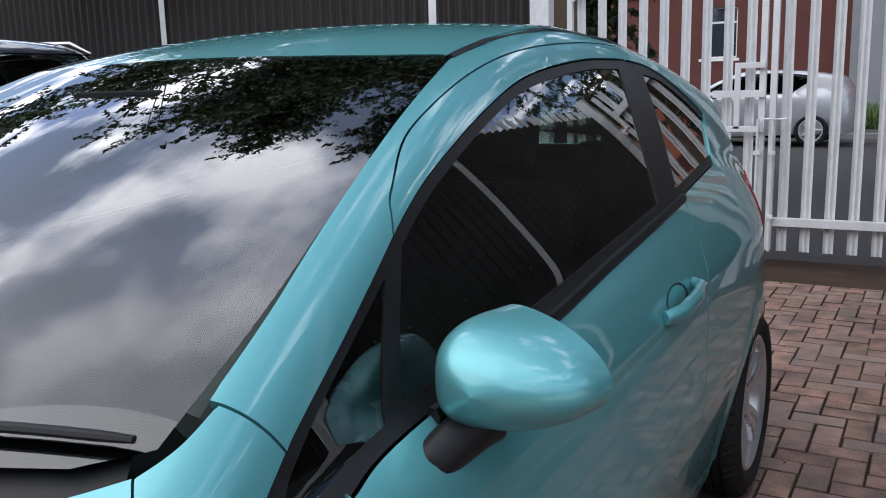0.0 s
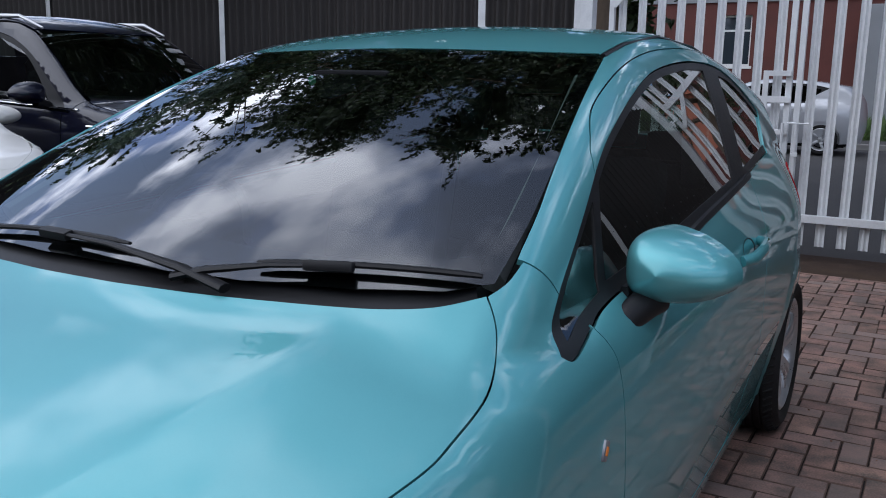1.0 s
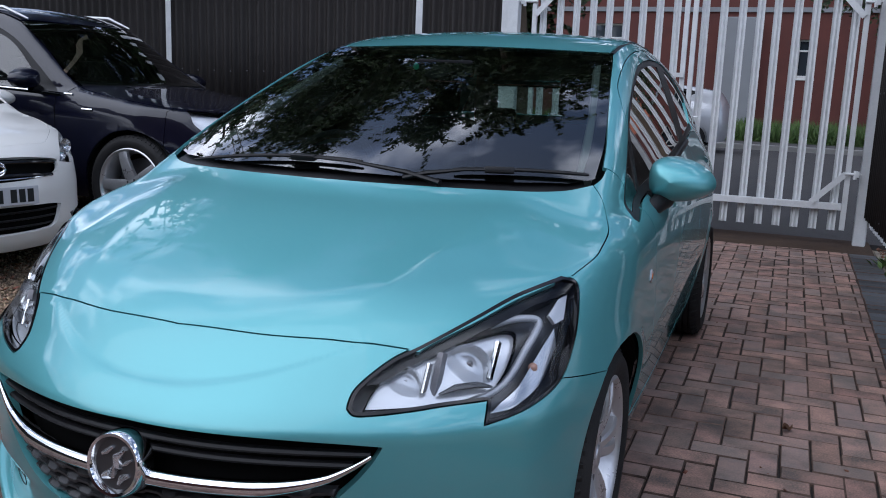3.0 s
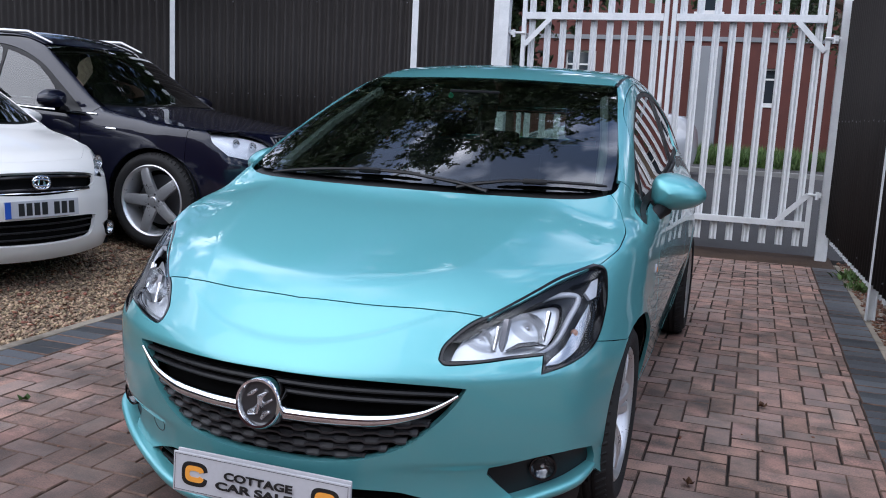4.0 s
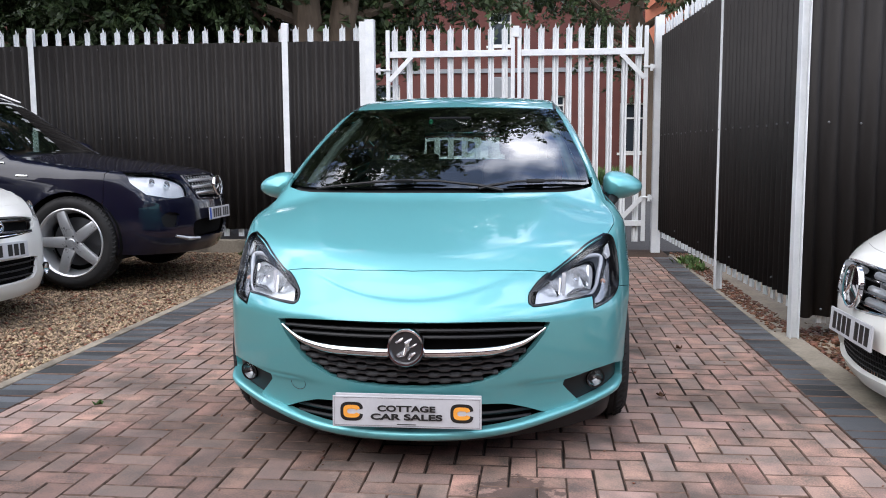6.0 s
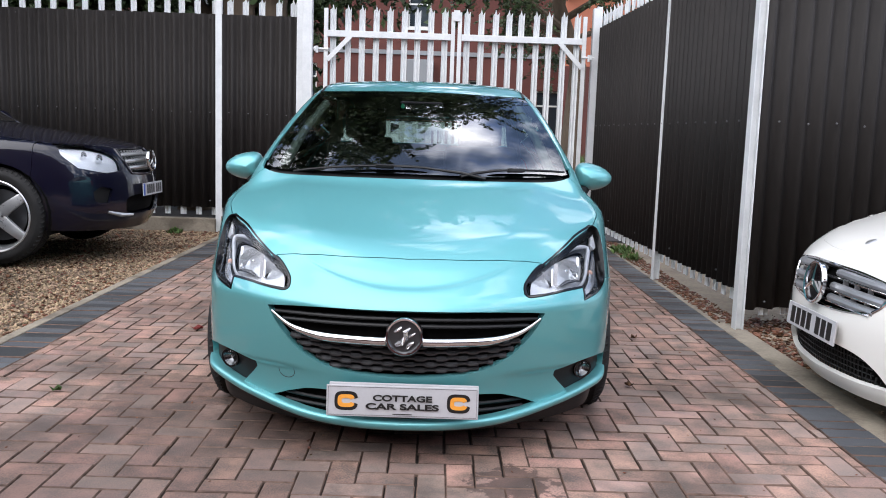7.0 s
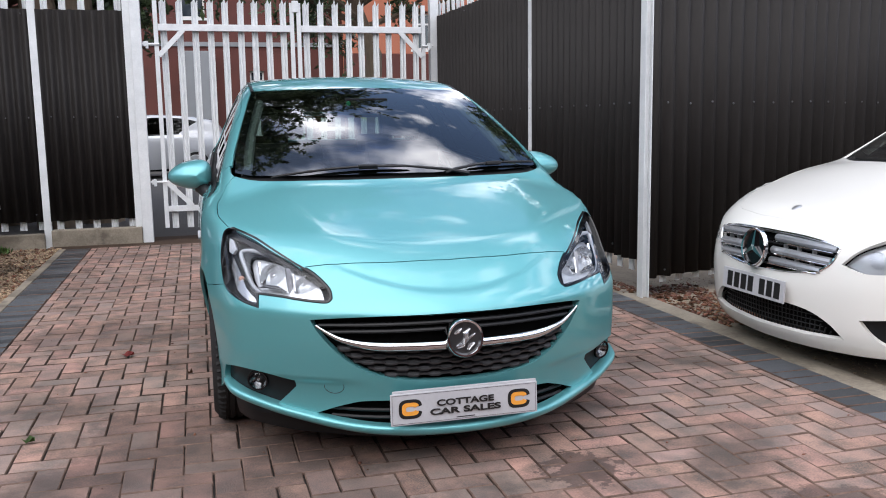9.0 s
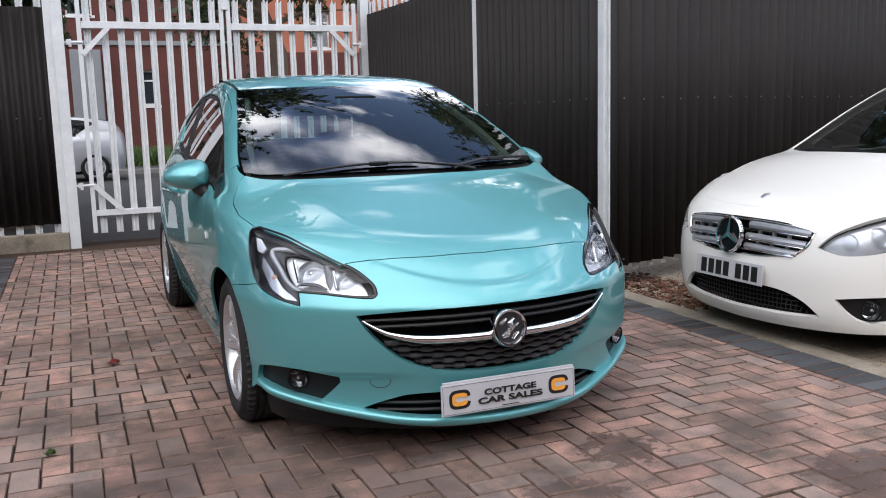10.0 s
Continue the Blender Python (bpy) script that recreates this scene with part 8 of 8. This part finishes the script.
# white hatch with a dark grille, half in view
au = Body(
    top=[(-0.05, 0.70), (0.05, 0.76), (0.2, 0.82), (0.5, 0.90), (0.9, 0.985), (1.3, 1.04), (2.0, 1.08), (4.1, 1.12)], crown=0.10,
    width=[(0.0, 0.74), (0.3, 0.825), (0.7, 0.87), (1.5, 0.88), (3.5, 0.87), (4.1, 0.75)],
    inset=[(0.12, 0.05), (0.25, 0.012), (0.45, 0.003), (0.7, 0.0), (0.85, 0.012), (0.95, 0.04), (1.06, 0.10)],
    nose=[(0.12, 0.09), (0.2, 0.03), (0.3, 0.0), (0.5, 0.0), (0.62, 0.02), (0.72, 0.06), (0.80, 0.12)],
    plan=[(0, 0), (0.25, 0.03), (0.5, 0.13), (0.65, 0.22), (0.78, 0.38), (0.86, 0.62)],
    roof=[(1.5, 1.41), (1.9, 1.48), (2.4, 1.515), (3.2, 1.48), (4.0, 1.36)], rcrown=0.08,
    side=[(0.9, 0.82), (1.0, 0.785), (1.3, 0.68), (1.5, 0.60)],
    screen=[(0.6, 0.85), (0.95, 1.01), (1.4, 1.23), (1.8, 1.41), (2.2, 1.57)], scurve=0.30,
    tail=[(0.2, 4.15), (0.6, 4.24), (1.0, 4.2), (1.5, 3.9)], arches=((0.88, 0.32, 0.345), (3.48, 0.32, 0.345)), tuck=0.05)
TABLE_A = dict(TABLE_B)
TABLE_A.update(
    rh=3.48, tail=4.05, gap=0.05,
    hood=([(0, 0.15), (0.2, 0.17), (0.42, 0.235), (0.50, 0.28)], [(0.50, 0.28), (0.60, 0.40), (0.70, 0.56), (0.765, 0.80), (0.745, 1.05), (0.725, 1.11)], [(0.725, 1.11), (0.5, 0.99), (0.25, 0.94), (0, 0.925)]),
    lamp=([(0.535, 0.675), (0.585, 0.745), (0.66, 0.805), (0.765, 0.845)], [(0.765, 0.845), (0.805, 0.79), (0.80, 0.69)], [(0.80, 0.69), (0.70, 0.655), (0.535, 0.675)]),
    bulbs=(((0.62, 0.30, 0.715), 0.048), ((0.715, 0.39, 0.755), 0.048)), lamp_back=M_LAMPGREY,
    grille=([(0, 0.725), (0.25, 0.72), (0.46, 0.70), (0.515, 0.685)], [(0.515, 0.685), (0.50, 0.63), (0.42, 0.60)], [(0.42, 0.60), (0.2, 0.585), (0, 0.58)]),
    intake=([(0, 0.43), (0.35, 0.425), (0.50, 0.41)], [(0.50, 0.41), (0.46, 0.31), (0.40, 0.27)], [(0.40, 0.27), (0.2, 0.26), (0, 0.258)]))
M_A = pose(-3.15, 2.53, 0.0, 0, 0, 77)
auris = simple_car("hatchback", "clean white hatchback with black grille parked on the shingle", au, M_WHITE, M_A, TABLE_A)
slat_row(au, "grille_slat", (0.695, 0.62), (0.48, 0.44), 0.014, 0.012, M_GLOSSBLACK, auris, 0.09)
slat_row(au, "grille_bar", (0.597,), (0.44,), 0.006, 0.0, M_CHROME, auris, 0.0)
slat_row(au, "intake_slat", (0.30, 0.345, 0.39), (0.42, 0.45, 0.47), 0.008, 0.02, M_BLACK, auris, 0.0)
bm = bmesh.new()
mb = Matrix.Translation((0, -0.006, 0.665)) @ pose(0, 0, 0, 80)
for a, b, tilt in ((0.062, 0.042, 0), (0.058, 0.022, 0), (0.020, 0.040, 0)):
    tube(bm, [mb @ Vector((a * math.cos(2 * math.pi * i / 24), b * math.sin(2 * math.pi * i / 24), 0.004)) for i in range(25)], 0.006, 6)
part("badge", bm, M_CHROME, auris, "oval chrome badge", True)
bars_plate("number_plate", "white number plate with dark bars on the white hatchback", "plate", M_A @ pose(0, -0.016, 0.50, -3), blue=True, group="number plates")

# silver hatch across the street
TABLE_Z = dict(TABLE_A)
TABLE_Z.update(gap=0.11, sw=(0.06, 0.04), twin=0.0)
silver = simple_car("hatchback", "silver hatchback parked along the street", au, M_SILVER, pose(-4.38, 19.9, -0.03, 0, 0, -90), TABLE_Z)
